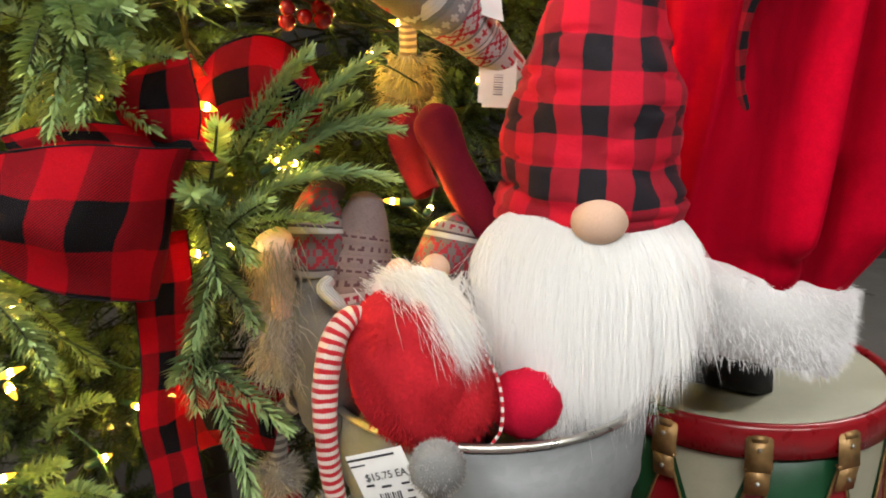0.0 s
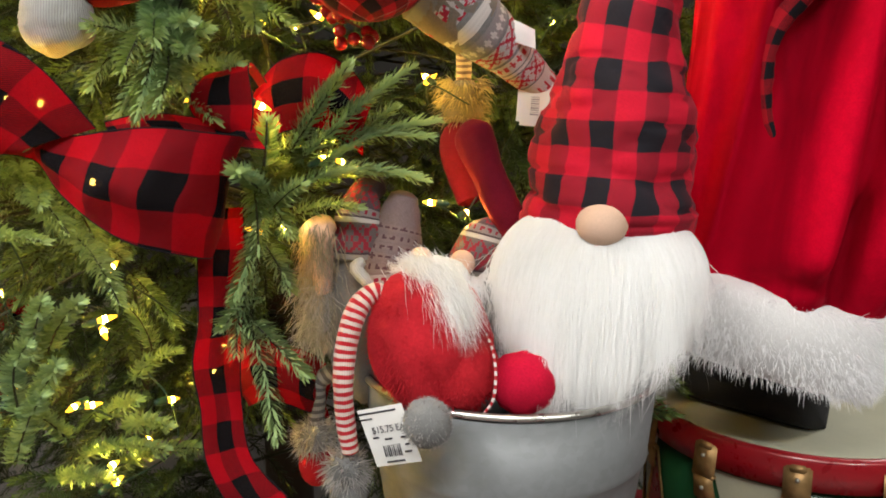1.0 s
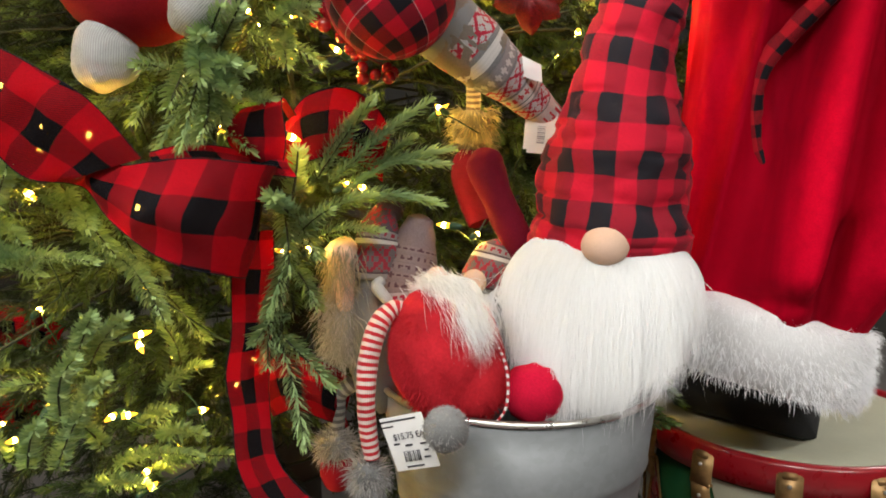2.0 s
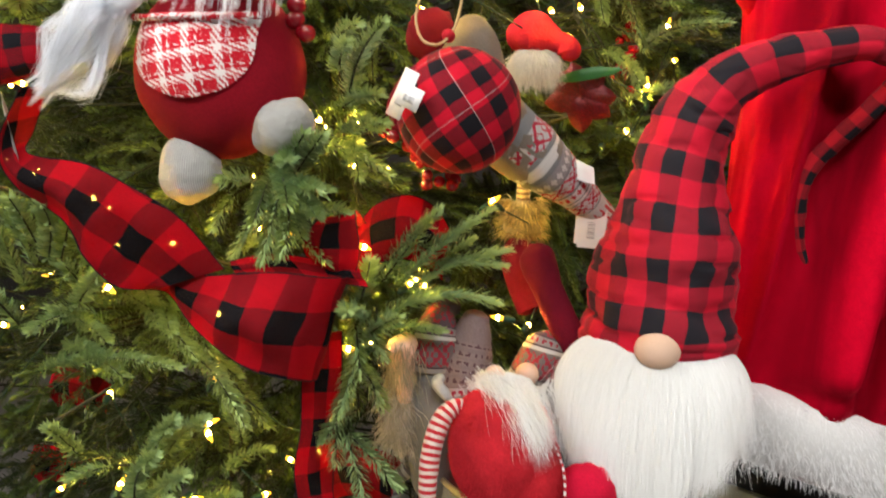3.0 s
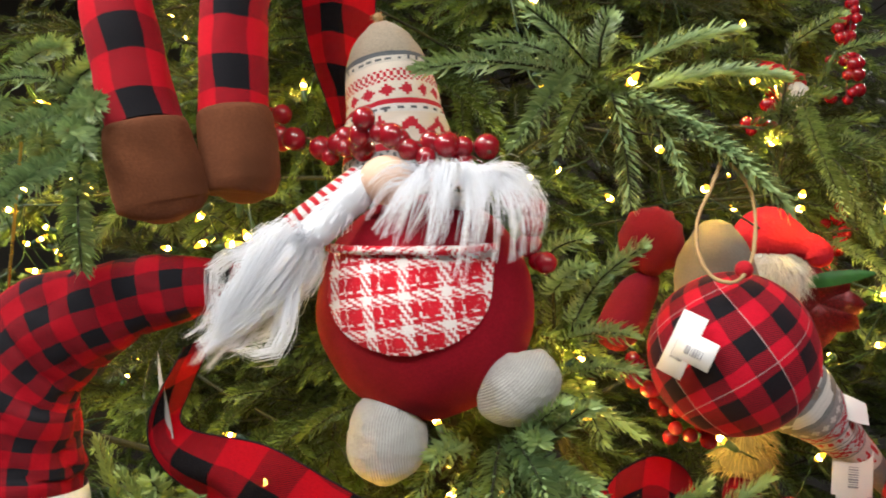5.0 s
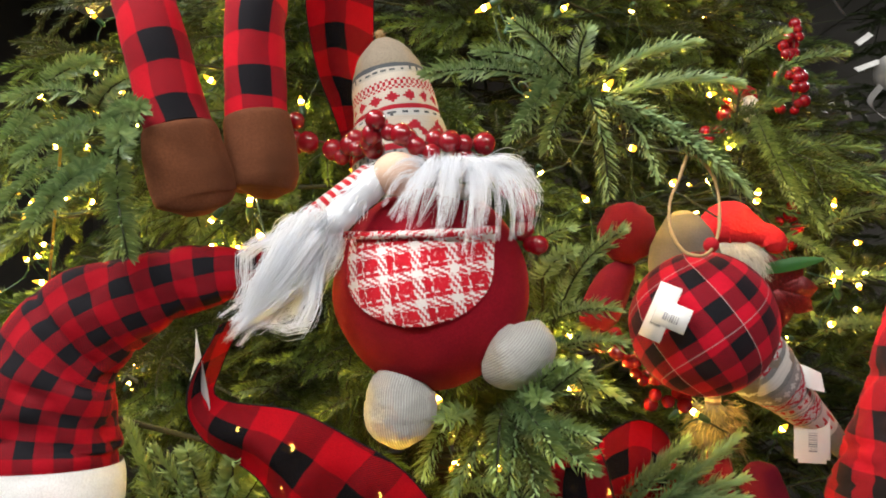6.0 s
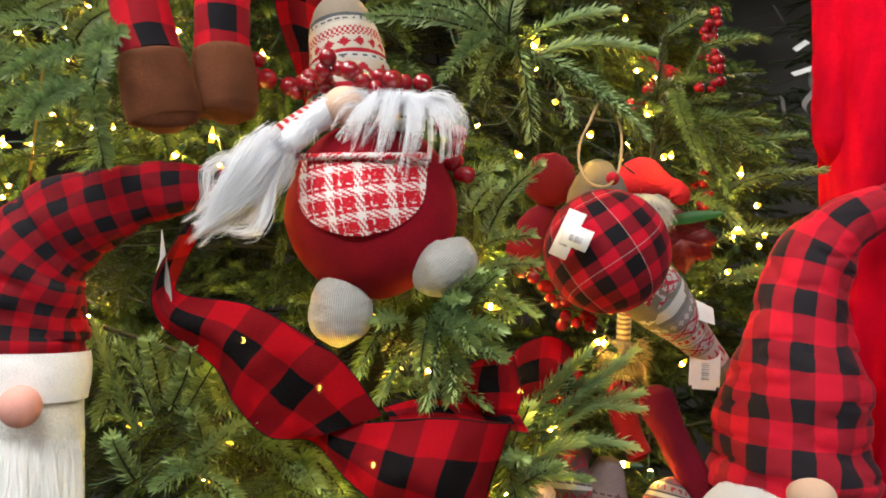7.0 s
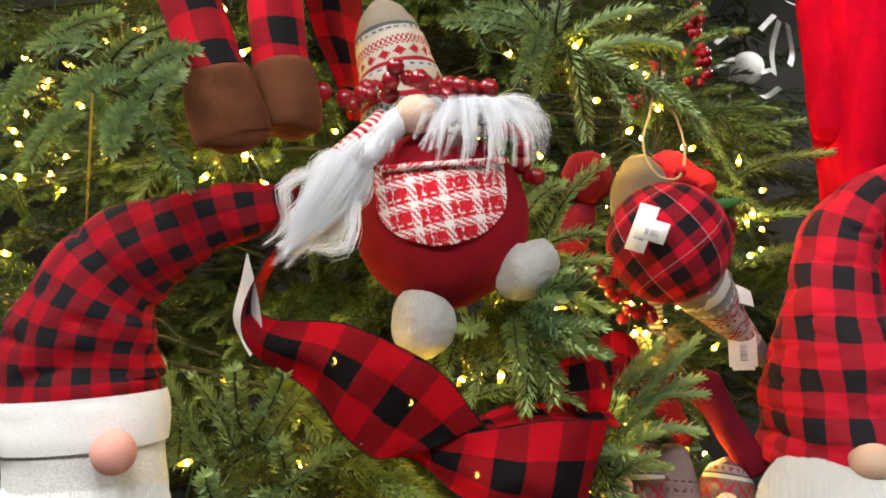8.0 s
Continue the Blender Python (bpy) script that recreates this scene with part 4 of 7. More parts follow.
FAR_RIGHT = [
    ((0.097, 1.150, 1.657), (0.154, 1.050, 1.575)),
    ((0.131, 1.120, 1.513), (0.233, 1.000, 1.528)),
    ((0.108, 1.120, 1.427), (0.195, 1.000, 1.434)),
    ((0.124, 1.120, 1.360), (0.158, 0.950, 1.373)),
    ((0.044, 1.120, 1.691), (0.065, 1.000, 1.543)),
    ((0.104, 1.200, 1.783), (0.179, 1.150, 1.783)),
    ((0.142, 1.150, 1.575), (0.231, 1.080, 1.597)),
    ((0.070, 1.100, 1.503), (0.120, 1.000, 1.445)),
    ((0.025, 1.100, 1.775), (0.070, 1.050, 1.793)),
    ((0.076, 1.150, 1.608), (0.125, 1.100, 1.510)),
]


def branch(twigs, seed):
    """One branch: a limb from the trunk and its needled twigs."""
    r = np.random.default_rng(seed)
    starts = np.array([a for a, b in twigs])
    mid = starts.mean(axis=0)
    trunk_end = np.array([AXIS.x, AXIS.y, mid[2] - 0.12])
    fork = mid + (trunk_end - mid) * 0.12
    limb = [trunk_end + (fork - trunk_end) * f + np.array([0, 0, 0.03 * math.sin(math.pi * f)]) for f in np.linspace(0, 1, 7)]
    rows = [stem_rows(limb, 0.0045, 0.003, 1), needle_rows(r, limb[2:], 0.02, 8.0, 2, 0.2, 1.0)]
    for a, b in twigs:
        a, b = np.array(a), np.array(b)
        ln = np.linalg.norm(b - a)
        bow = np.array([r.normal(0, 0.04), 0, 0.06]) * ln
        line = [a + (b - a) * f * 1.06 + bow * math.sin(math.pi * f) for f in np.linspace(0, 1, 8)]
        link = [fork + (a - fork) * f + np.array([0, 0, 0.01 * math.sin(math.pi * f)]) for f in np.linspace(0, 1, 5)]
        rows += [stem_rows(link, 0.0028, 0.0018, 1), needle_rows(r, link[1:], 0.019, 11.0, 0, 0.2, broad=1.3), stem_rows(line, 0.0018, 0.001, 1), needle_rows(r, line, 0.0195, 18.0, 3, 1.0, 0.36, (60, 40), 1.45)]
    ob = new("branch", triangle_mesh("branch", joined(rows), TREE_MATS))
    ob.parent = tree
    ob.matrix_parent_inverse = Matrix.Translation(AXIS).inverted()


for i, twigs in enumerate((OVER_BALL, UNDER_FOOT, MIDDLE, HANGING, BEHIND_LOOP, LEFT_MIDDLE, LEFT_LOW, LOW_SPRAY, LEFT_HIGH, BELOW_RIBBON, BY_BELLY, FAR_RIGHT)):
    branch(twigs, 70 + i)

rng = random.Random(5)
near_side, inner = [], []
tries = 0
while len(near_side) < 200 and tries < 12000:
    tries += 1
    z = rng.uniform(0.6, 2.1)
    a = radians(rng.uniform(-100, 112))
    r = tree_radius(z) * rng.uniform(0.5, 0.76 if abs(a) < 0.75 else 0.97)
    tip = Vector((AXIS.x + r * math.sin(a), AXIS.y - r * math.cos(a), z))
    if z < 1.08 and tip.x < -0.25 and rng.random() < 0.5:
        continue
    ln = rng.uniform(0.22, 0.34)
    swing = a + rng.gauss(0, 0.35)
    out = Vector((math.sin(swing), -math.cos(swing), max(-0.6, min(0.5, rng.gauss(-0.12, 0.25))))).normalized()
    base = tip - out * ln
    if all(clear(base + (tip - base) * f, 0.045) for f in (0.4, 0.7, 1.0)) and all((tip - q).length > 0.08 for q in near_side):
        near_side.append(tip)
        bough(base, tip, rng.uniform(-40, 40), (FAN_MESH + SINGLE_MESH[:1])[rng.randrange(7)])

rows = []
for i in range(215):
    z = rng.uniform(0.35, 2.85) if i > 190 else rng.uniform(0.4, 2.2)
    a = radians(rng.uniform(-180, 180)) if i > 190 else radians(rng.uniform(-105, 120))
    r = tree_radius(z) * (rng.uniform(0.45, 0.75) if i <= 190 else rng.uniform(0.6, 0.95))
    tip = Vector((AXIS.x + r * math.sin(a), AXIS.y - r * math.cos(a), z))
    swing = a + rng.gauss(0, 0.4)
    out = Vector((math.sin(swing), -math.cos(swing), max(-0.6, min(0.5, rng.gauss(-0.1, 0.3))))).normalized()
    base = tip - out * rng.uniform(0.26, 0.36)
    if not all(clear(base + (tip - base) * f, 0.02) for f in (0.5, 1.0)):
        continue
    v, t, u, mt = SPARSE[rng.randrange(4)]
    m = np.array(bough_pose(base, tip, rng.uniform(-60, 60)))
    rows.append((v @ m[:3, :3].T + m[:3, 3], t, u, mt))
# the outer flanks of the tree, right and left of the aisle's view
for i in range(170):
    z = rng.uniform(1.1, 2.2) if i < 110 else rng.uniform(0.65, 1.9)
    a = radians(rng.uniform(48, 105)) if i < 110 else radians(rng.uniform(-115, -52))
    r = tree_radius(z) * rng.uniform(0.72, 1.08)
    tip = Vector((AXIS.x + r * math.sin(a), AXIS.y - r * math.cos(a), z))
    swing = a + rng.gauss(0, 0.3)
    out = Vector((math.sin(swing), -math.cos(swing), rng.uniform(-0.4, 0.25))).normalized()
    base = tip - out * rng.uniform(0.24, 0.32)
    if tip.x > 0.24 and tip.y < 1.2 or not all(clear(base + (tip - base) * f, 0.03) for f in (0.5, 1.0)):
        continue
    v, t, u, mt = FAN[rng.randrange(6)] if i % 2 else SPARSE[rng.randrange(4)]
    m = np.array(bough_pose(base, tip, rng.uniform(-35, 35)))
    rows.append((v @ m[:3, :3].T + m[:3, 3], t, u, mt))
# lower right flank, the upper left one and the skirt
for i in range(116):
    if i > 81:
        tip = Vector((rng.uniform(-1.3, -0.5), rng.uniform(0.85, 1.25), rng.uniform(0.4, 1.0)))
        out = Vector((rng.uniform(-0.6, 0.5), -rng.uniform(0.5, 1), rng.uniform(-0.4, 0.3))).normalized()
    elif i > 61:
        tip = Vector((rng.uniform(0.06, 0.24), rng.uniform(1.15, 1.45), rng.uniform(1.65, 1.98)))
        out = Vector((rng.uniform(0.3, 0.9), -rng.uniform(0.3, 0.9), rng.uniform(-0.3, 0.3))).normalized()
    elif i < 38:
        tip = Vector((rng.uniform(0.06, 0.4), rng.uniform(1.15, 1.6), rng.uniform(1.2, 1.7)))
        out = Vector((rng.uniform(0.5, 1), -rng.uniform(0.2, 0.9), rng.uniform(-0.2, 0.5))).normalized()
    else:
        tip = Vector((rng.uniform(-1.12, -0.72), rng.uniform(0.72, 1.0), rng.uniform(1.55, 1.95)))
        out = Vector((rng.uniform(-0.7, 0.3), -rng.uniform(0.5, 1), rng.uniform(-0.5, 0.2))).normalized()
    base = tip - out * rng.uniform(0.22, 0.3)
    if tip.x > 0.26 and tip.y < 1.22 or not all(clear(base + (tip - base) * f, 0.03) for f in (0.5, 1.0)):
        continue
    v, t, u, mt = FAN[rng.randrange(6)] if i % 2 else SPARSE[rng.randrange(4)]
    m = np.array(bough_pose(base, tip, rng.uniform(-35, 35)))
    rows.append((v @ m[:3, :3].T + m[:3, 3], t, u, mt))
inner_mesh = new("inner_foliage", triangle_mesh("inner_foliage", joined(rows), TREE_MATS))
inner_mesh.parent = tree
inner_mesh.matrix_parent_inverse = Matrix.Translation(AXIS).inverted()
tagged(inner_mesh, "dense inner fir branches", kind="stuff")



# ---- plush gnomes and dolls ----
def beard(s, centre, radii, mat, count, end, width=0.0009, part_x=None, narrow=0.8, top=0.75, forward=0.3):
    """Long soft locks over a rounded chin, drawn in towards a point; end(x) gives the height where they stop."""
    c = Vector(centre)
    clumps = {}
    for i in range(count):
        a = random.uniform(-1.6, 1.6)
        b = random.uniform(-0.6, top)
        d = Vector((math.sin(a) * math.cos(b), -math.cos(a) * math.cos(b), math.sin(b)))
        root = c + Vector((d.x * radii[0], d.y * radii[1], d.z * radii[2]))
        key = (round(root.x / 0.012), round(root.z / 0.02))
        if key not in clumps:
            clumps[key] = (random.gauss(0, 0.012), random.uniform(0.72, 1.14))
        drift, long = clumps[key]
        x_end = c.x + (root.x - c.x) * narrow + drift + random.gauss(0, 0.004)
        low = end(x_end)
        goal = Vector((x_end, c.y - radii[1] * (0.55 + 0.4 * math.cos(a)), min(low, root.z - 0.03)))
        if random.random() < 0.06:
            goal += Vector((random.gauss(0, 0.018), -0.014, random.gauss(-0.004, 0.016)))
        aim = goal - root
        way = d * 0.35 + aim.normalized() * 0.8
        if part_x is not None and b > 0.25:
            way += Vector((0.5 * math.tanh((root.x - part_x) / 0.03) * (b - 0.2) + random.gauss(0, 0.12), -forward, 0.1))
        s.strand(root, way, aim.length * long * random.uniform(0.72, 1.06), width * random.uniform(0.6, 1.3), mat, pull=aim.normalized(), bend=3.2, steps=5, curl=0.4)


def locks(s, guides, per, mat, spread, thick=0.0008):
    """Wavy locks that follow guide lines and close towards their tips."""
    for g in guides:
        for i in range(per):
            a, b, c = random.gauss(0, 0.5), random.gauss(0, 0.5), random.gauss(0, 0.5)
            reach = random.uniform(0.6, 1.0)
            wave, ph = random.gauss(0, 0.0018), random.uniform(0, 6.3)
            pts = []
            for k, p in enumerate(spline([tuple(q) for q in g], 9)):
                f = k / 8 * reach
                w = spread * (0.55 + 0.9 * math.sin(math.pi * min(1, f * 1.15))) * (1 - 0.55 * f)
                pts.append(Vector(p) + Vector((a, b, c)) * w + Vector((wave, 0, wave * 0.5)) * math.sin(ph + k * 0.9))
            pts = pts[:max(4, int(9 * reach))]
            s.ribbon_line(pts, thick * random.uniform(0.7, 1.3), mat)


def gnome_large():
    s = Shape()
    s.tube([(0.11, 0.89, 0.6, 0.08), (0.12, 0.89, 0.8, 0.09), (0.15, 0.89, 1.0, 0.1), (0.154, 0.89, 1.09, 0.08)], 3, 24, 12)
    s.tube([(0.1549, 0.8864, 1.082, 0.1066), (0.1559, 0.8864, 1.101, 0.1087), (0.1591, 0.8864, 1.143, 0.1023), (0.1633, 0.8864, 1.207, 0.09389), (0.1675, 0.8864, 1.262, 0.07596), (0.1717, 0.8864, 1.307, 0.06435),
            (0.1823, 0.8875, 1.357, 0.05697), (0.1971, 0.8896, 1.399, 0.05275), (0.2277, 0.8857, 1.435, 0.03976), (0.2681, 0.888, 1.457, 0.03217), (0.3316, 0.8942, 1.476, 0.02573), (0.396, 0.9002, 1.486, 0.02143), (0.434, 0.9119, 1.472, 0.0172)],
           0, 48, 130, wrinkle=0.115, seed=1.3, pitch=16)
    s.tube([(0.442, 0.908, 1.468, 0.016), (0.44, 0.93, 1.43, 0.0145), (0.39, 0.95, 1.372, 0.0135), (0.354, 0.962, 1.325, 0.0125), (0.344, 0.968, 1.275, 0.0105), (0.35, 0.98, 1.222, 0.009), (0.362, 0.98, 1.19, 0.006)], 4, 14, 40, wrinkle=0.2, seed=4)
    s.ball((0.152, 0.783, 1.099), (0.029, 0.024, 0.0245), 1, 24, 16)
    s.ball((0.149, 0.848, 1.028), (0.12, 0.07, 0.086), 2, 30, 20, lump=0.06)
    s.ball((0.147, 0.835, 0.96), (0.074, 0.055, 0.063), 2, 26, 18, lump=0.06)
    beard(s, (0.149, 0.843, 1.033), (0.1275, 0.08, 0.09), 5, 40000, lambda x: 0.878 + min(0.15, (abs(x - 0.142) / 0.1) ** 1.35 * 0.13), 0.0006, 0.152, 0.72, 1.15, 0.25)
    return thing("gnome_doll", s, [M_HAT, M_NOSE, M_BEARD_BASE, M_GREY, M_TAIL, M_BEARD], "plush gnome with buffalo check hat and long white beard in bucket", "doll")


def gnome_red():
    s = Shape()
    turn = Euler((radians(-15), radians(-18), 0)).to_matrix().to_4x4()
    s.ball((-0.033, 0.735, 0.968), (0.068, 0.075, 0.084), 0, 30, 20, turn, 0.1, 3)
    s.ball((0.002, 0.718, 0.942), (0.044, 0.048, 0.047), 0, 24, 16, Euler((0, radians(25), 0)).to_matrix().to_4x4(), 0.12, 8)
    s.tube([(-0.075, 0.80, 0.99, 0.05), (-0.097, 0.80, 1.02, 0.043), (-0.096, 0.81, 1.06, 0.036), (-0.09, 0.82, 1.1, 0.025), (-0.085, 0.823, 1.122, 0.017)], 1, 28, 30, wrinkle=0.06)
    s.ball((-0.05, 0.76, 1.058), (0.0135, 0.013, 0.0125), 2, 16, 12)
    # short nap on the body
    for i in range(5000):
        d = Vector((random.gauss(0, 1), -abs(random.gauss(0, 1)), random.gauss(0, 1))).normalized()
        low = i % 3 == 0
        root = Vector((0.002, 0.718, 0.942)) + Vector((0.042 * d.x, 0.046 * d.y, 0.045 * d.z)) if low else Vector((-0.033, 0.735, 0.968)) + turn @ Vector((0.066 * d.x, 0.073 * d.y, 0.082 * d.z))
        out = d if low else turn @ d
        s.strand(root, out + Vector((random.gauss(0, 0.6), random.gauss(0, 0.6), random.gauss(-0.3, 0.6))), random.uniform(0.005, 0.011), 0.0007, 0, bend=0.6, steps=2)
    # moustache swept to one side
    for i in range(6500):
        f = random.random()
        root = Vector((-0.06 + 0.045 * f, 0.748 - 0.02 * f, 1.05 - 0.006 * f)) + Vector((random.gauss(0, 0.011), random.gauss(0, 0.006), random.gauss(0, 0.008)))
        aim = (Vector((0.03 + random.gauss(0, 0.014), 0.672, 0.985 + random.gauss(0, 0.02))) - root).normalized()
        s.strand(root, aim + Vector((random.gauss(0, 0.25), -0.1, 0.55 + random.gauss(0, 0.2))), random.uniform(0.04, 0.1), 0.0006, 3, pull=aim + Vector((0, 0, -0.5)), bend=1.6, steps=4, curl=0.3)
    s.ball((-0.035, 0.765, 1.035), (0.042, 0.034, 0.024), 8, 18, 12, lump=0.1)
    s.tube([(-0.08, 0.728, 1.022, 0.008), (-0.095, 0.72, 1.024, 0.011), (-0.109, 0.705, 1.008, 0.0125), (-0.117, 0.69, 0.975, 0.0125), (-0.118, 0.678, 0.93, 0.0112), (-0.116, 0.678, 0.885, 0.0105), (-0.112, 0.68, 0.852, 0.0098)], 4, 18, 60, wrinkle=0.08)
    s.pompom((-0.118, 0.682, 0.828), 0.024, 5, 700, 0.9, floor_mat=6)
    s.ball((-0.117, 0.683, 0.795), (0.021, 0.021, 0.025), 6, 16, 12)
    s.pompom((-0.012, 0.628, 0.915), 0.031, 5, 1500, 0.2, 0.0009, 6)
    s.tube([(0.034, 0.715, 0.985, 0.0012), (0.044, 0.7, 0.968, 0.0016), (0.048, 0.69, 0.945, 0.0017), (0.046, 0.684, 0.922, 0.0017), (0.036, 0.682, 0.906, 0.0014)], 9, 10, 40)
    s.ball((0.072, 0.728, 0.928), (0.037, 0.033, 0.0345), 7, 24, 16, lump=0.1)
    return thing("gnome_doll", s, [M_PLUSH, M_MAUVE, M_NOSE, M_BEARD, M_STRIPE, M_FUR_GREY, M_GREY, M_PINKRED, M_BEARD_BASE, M_STRIPE_FINE], "red plush gnome with dotted knit hat and striped dangling leg", "doll")


def gnome_grey():
    s = Shape()
    s.ball((-0.135, 0.805, 0.965), (0.05, 0.05, 0.105), 0, 24, 18, lump=0.12, seed=2)
    s.tube([(-0.139, 0.80, 1.052, 0.035), (-0.138, 0.80, 1.075, 0.0335), (-0.137, 0.805, 1.1, 0.029), (-0.13, 0.815, 1.126, 0.02), (-0.115, 0.825, 1.135, 0.012)], 1, 24, 26, wrinkle=0.1)
    s.tube([(-0.118, 0.755, 1.052, 0.006), (-0.124, 0.748, 1.045, 0.008), (-0.112, 0.745, 1.032, 0.007), (-0.106, 0.75, 1.022, 0.005)], 6, 10, 12)
    # long braid of tan fur
    s.tube([(-0.165, 0.775, 1.095, 0.012), (-0.176, 0.765, 1.08, 0.021), (-0.175, 0.765, 1.05, 0.016), (-0.172, 0.768, 1.01, 0.010)], 2, 16, 18, wrinkle=0.2)
    for i in range(1500):
        z = random.uniform(0.95, 1.045)
        root = Vector((-0.178 + random.gauss(0, 0.011), 0.775 + random.gauss(0, 0.01), z))
        s.strand(root, Vector((-0.2 + random.gauss(0, 0.7), -0.3, -0.6 + random.gauss(0, 0.3))), random.uniform(0.02, 0.045), 0.0009, 3 if random.random() < (z - 1.0) * 12 else 5, bend=0.8, curl=1.6)
    for i in range(500):
        root = Vector((-0.176 + random.gauss(0, 0.01), 0.76 + random.gauss(0, 0.008), random.uniform(1.05, 1.095)))
        s.strand(root, Vector((random.gauss(0, 0.4), -0.3, -0.8)), random.uniform(0.015, 0.04), 0.0012, 3, bend=0.5, steps=3)
    s.tube([(-0.175, 0.8, 0.90, 0.012), (-0.192, 0.795, 0.885, 0.011), (-0.196, 0.795, 0.86, 0.011), (-0.198, 0.795, 0.83, 0.011)], 4, 14, 24, wrinkle=0.1)
    s.pompom((-0.2, 0.795, 0.81), 0.028, 5, 800, 0.8, floor_mat=0)
    s.ball((-0.198, 0.795, 0.775), (0.024, 0.024, 0.03), 7, 16, 12)
    return thing("gnome_doll", s, [M_GREY, M_NORDIC, M_NOSE, M_FUR_TAN, M_STRIPE_GREY, M_FUR_GREY, M_SILVER, M_FELT], "grey felt gnome with nordic knit hat and tan braid", "doll")


def gnome_back():
    s = Shape()
    s.tube([(0.0, 0.9, 0.7, 0.05), (0.0, 0.9, 0.9, 0.055), (0.0, 0.9, 1.02, 0.045)], 3, 20, 10)
    s.tube([(-0.004, 0.895, 1.02, 0.045), (0.0, 0.895, 1.043, 0.041), (0.005, 0.9, 1.066, 0.03), (0.01, 0.905, 1.082, 0.012)], 0, 24, 20, wrinkle=0.1)
    s.ball((-0.017, 0.842, 1.037), (0.0165, 0.015, 0.0165), 1, 16, 12)
    for i in range(350):
        root = Vector((-0.02 + random.gauss(0, 0.018), 0.855, 1.03))
        s.strand(root, Vector((random.gauss(0, 0.5), -0.3, -0.7)), random.uniform(0.03, 0.08), 0.0013, 2, bend=0.6)
    return thing("gnome_doll", s, [M_NORDIC, M_NOSE, M_BEARD, M_GREY], "small gnome with nordic knit hat half hidden in bucket", "doll")


def gnome_apron():
    s = Shape()
    C, R = Vector((-0.372, 0.662, 1.435)), Vector((0.102, 0.09, 0.104))
    s.ball(C, R, 0, 40, 28, lump=0.02)
    # pocket apron following the belly
    for lift in (1.03, 1.018):
        rows, uvs = [], []
        for i in range(15):
            f = i / 14
            row, uvr = [], []
            zz = 0.05 - 0.086 * f
            half = 0.071 if f < 0.35 else 0.071 * math.sqrt(max(0.02, 1 - ((f - 0.35) / 0.65) ** 2.2))
            for j in range(21):
                x = 0.004 + half * (j / 10 - 1)
                k = max(0.05, 1 - (x / R.x) ** 2 - (zz / R.z) ** 2)
                row.append(C + Vector((x, -R.y * math.sqrt(k) * lift - 0.002, zz)))
                uvr.append((x, zz))
            rows.append(row if lift > 1.02 else row[::-1])
            uvs.append(uvr if lift > 1.02 else uvr[::-1])
        s.grid(rows, uvs, 1)
    s.tube([(C.x - 0.068, C.y - 0.068, C.z + 0.053, 0.004), (C.x - 0.02, C.y - 0.087, C.z + 0.05, 0.004), (C.x + 0.045, C.y - 0.082, C.z + 0.05, 0.004), (C.x + 0.078, C.y - 0.06, C.z + 0.053, 0.004)], 1, 10, 20, wrinkle=0.3)
    s.tube([(-0.404, 0.69, 1.556, 0.058), (-0.407, 0.693, 1.58, 0.056), (-0.412, 0.697, 1.616, 0.05), (-0.422, 0.702, 1.663, 0.0425), (-0.428, 0.706, 1.694, 0.031), (-0.433, 0.709, 1.713, 0.0135)], 2, 40, 50, wrinkle=0.05)
    s.pompom((-0.435, 0.709, 1.724), 0.006, 8, 60, 1.0, 0.0007)
    s.ball((-0.389, 0.6, 1.546), (0.0245, 0.022, 0.0215), 3, 24, 16)
    s.tube([(-0.43, 0.64, 1.555, 0.0105), (-0.45, 0.615, 1.532, 0.0105), (-0.48, 0.6, 1.506, 0.0105)], 4, 14, 20)
    # braid and its loose tail
    s.tube([(-0.402, 0.602, 1.548, 0.012), (-0.415, 0.594, 1.533, 0.015), (-0.428, 0.585, 1.516, 0.0115), (-0.444, 0.576, 1.5, 0.014), (-0.455, 0.571, 1.487, 0.008), (-0.474, 0.566, 1.466, 0.018), (-0.49, 0.56, 1.442, 0.017), (-0.51, 0.554, 1.418, 0.009), (-0.53, 0.549, 1.4, 0.003)], 6, 24, 60, wrinkle=0.12, pitch=40)
    path = spline([(-0.404, 0.602, 1.549), (-0.43, 0.585, 1.519), (-0.457, 0.571, 1.489)], 20)
    for i in range(700):
        k = random.randrange(19)
        d = Vector(path[k + 1] - path[k]).normalized()
        off = Vector((random.gauss(0, 1), random.gauss(0, 1), random.gauss(0, 1))).normalized()
        root = Vector(path[k]) + off * 0.0125
        s.strand(root, d + off * 0.25 + Vector((0.5, 0, 0.4)) * math.sin(k * 0.9), random.uniform(0.01, 0.02), 0.001, 6, bend=0.2, steps=3)
    guides = []
    for i in range(26):
        off = Vector((random.gauss(0, 0.55), random.gauss(0, 0.5), random.gauss(0, 0.55)))
        tip = Vector((-0.555 + random.gauss(0, 0.01), 0.547, 1.384 + random.gauss(0, 0.01)))
        far = Vector((-0.457, 0.57, 1.49)).lerp(tip, random.uniform(0.75, 1.1))
        guides.append([Vector((-0.457, 0.57, 1.49)) + off * 0.006, Vector((-0.477, 0.563, 1.463)) + off * 0.036, Vector((-0.507, 0.554, 1.427)) + off * 0.015, far + off * 0.004])
    locks(s, guides, 75, 6, 0.0075)
    # loose tuft on the other side, in pointed locks
    guides = []
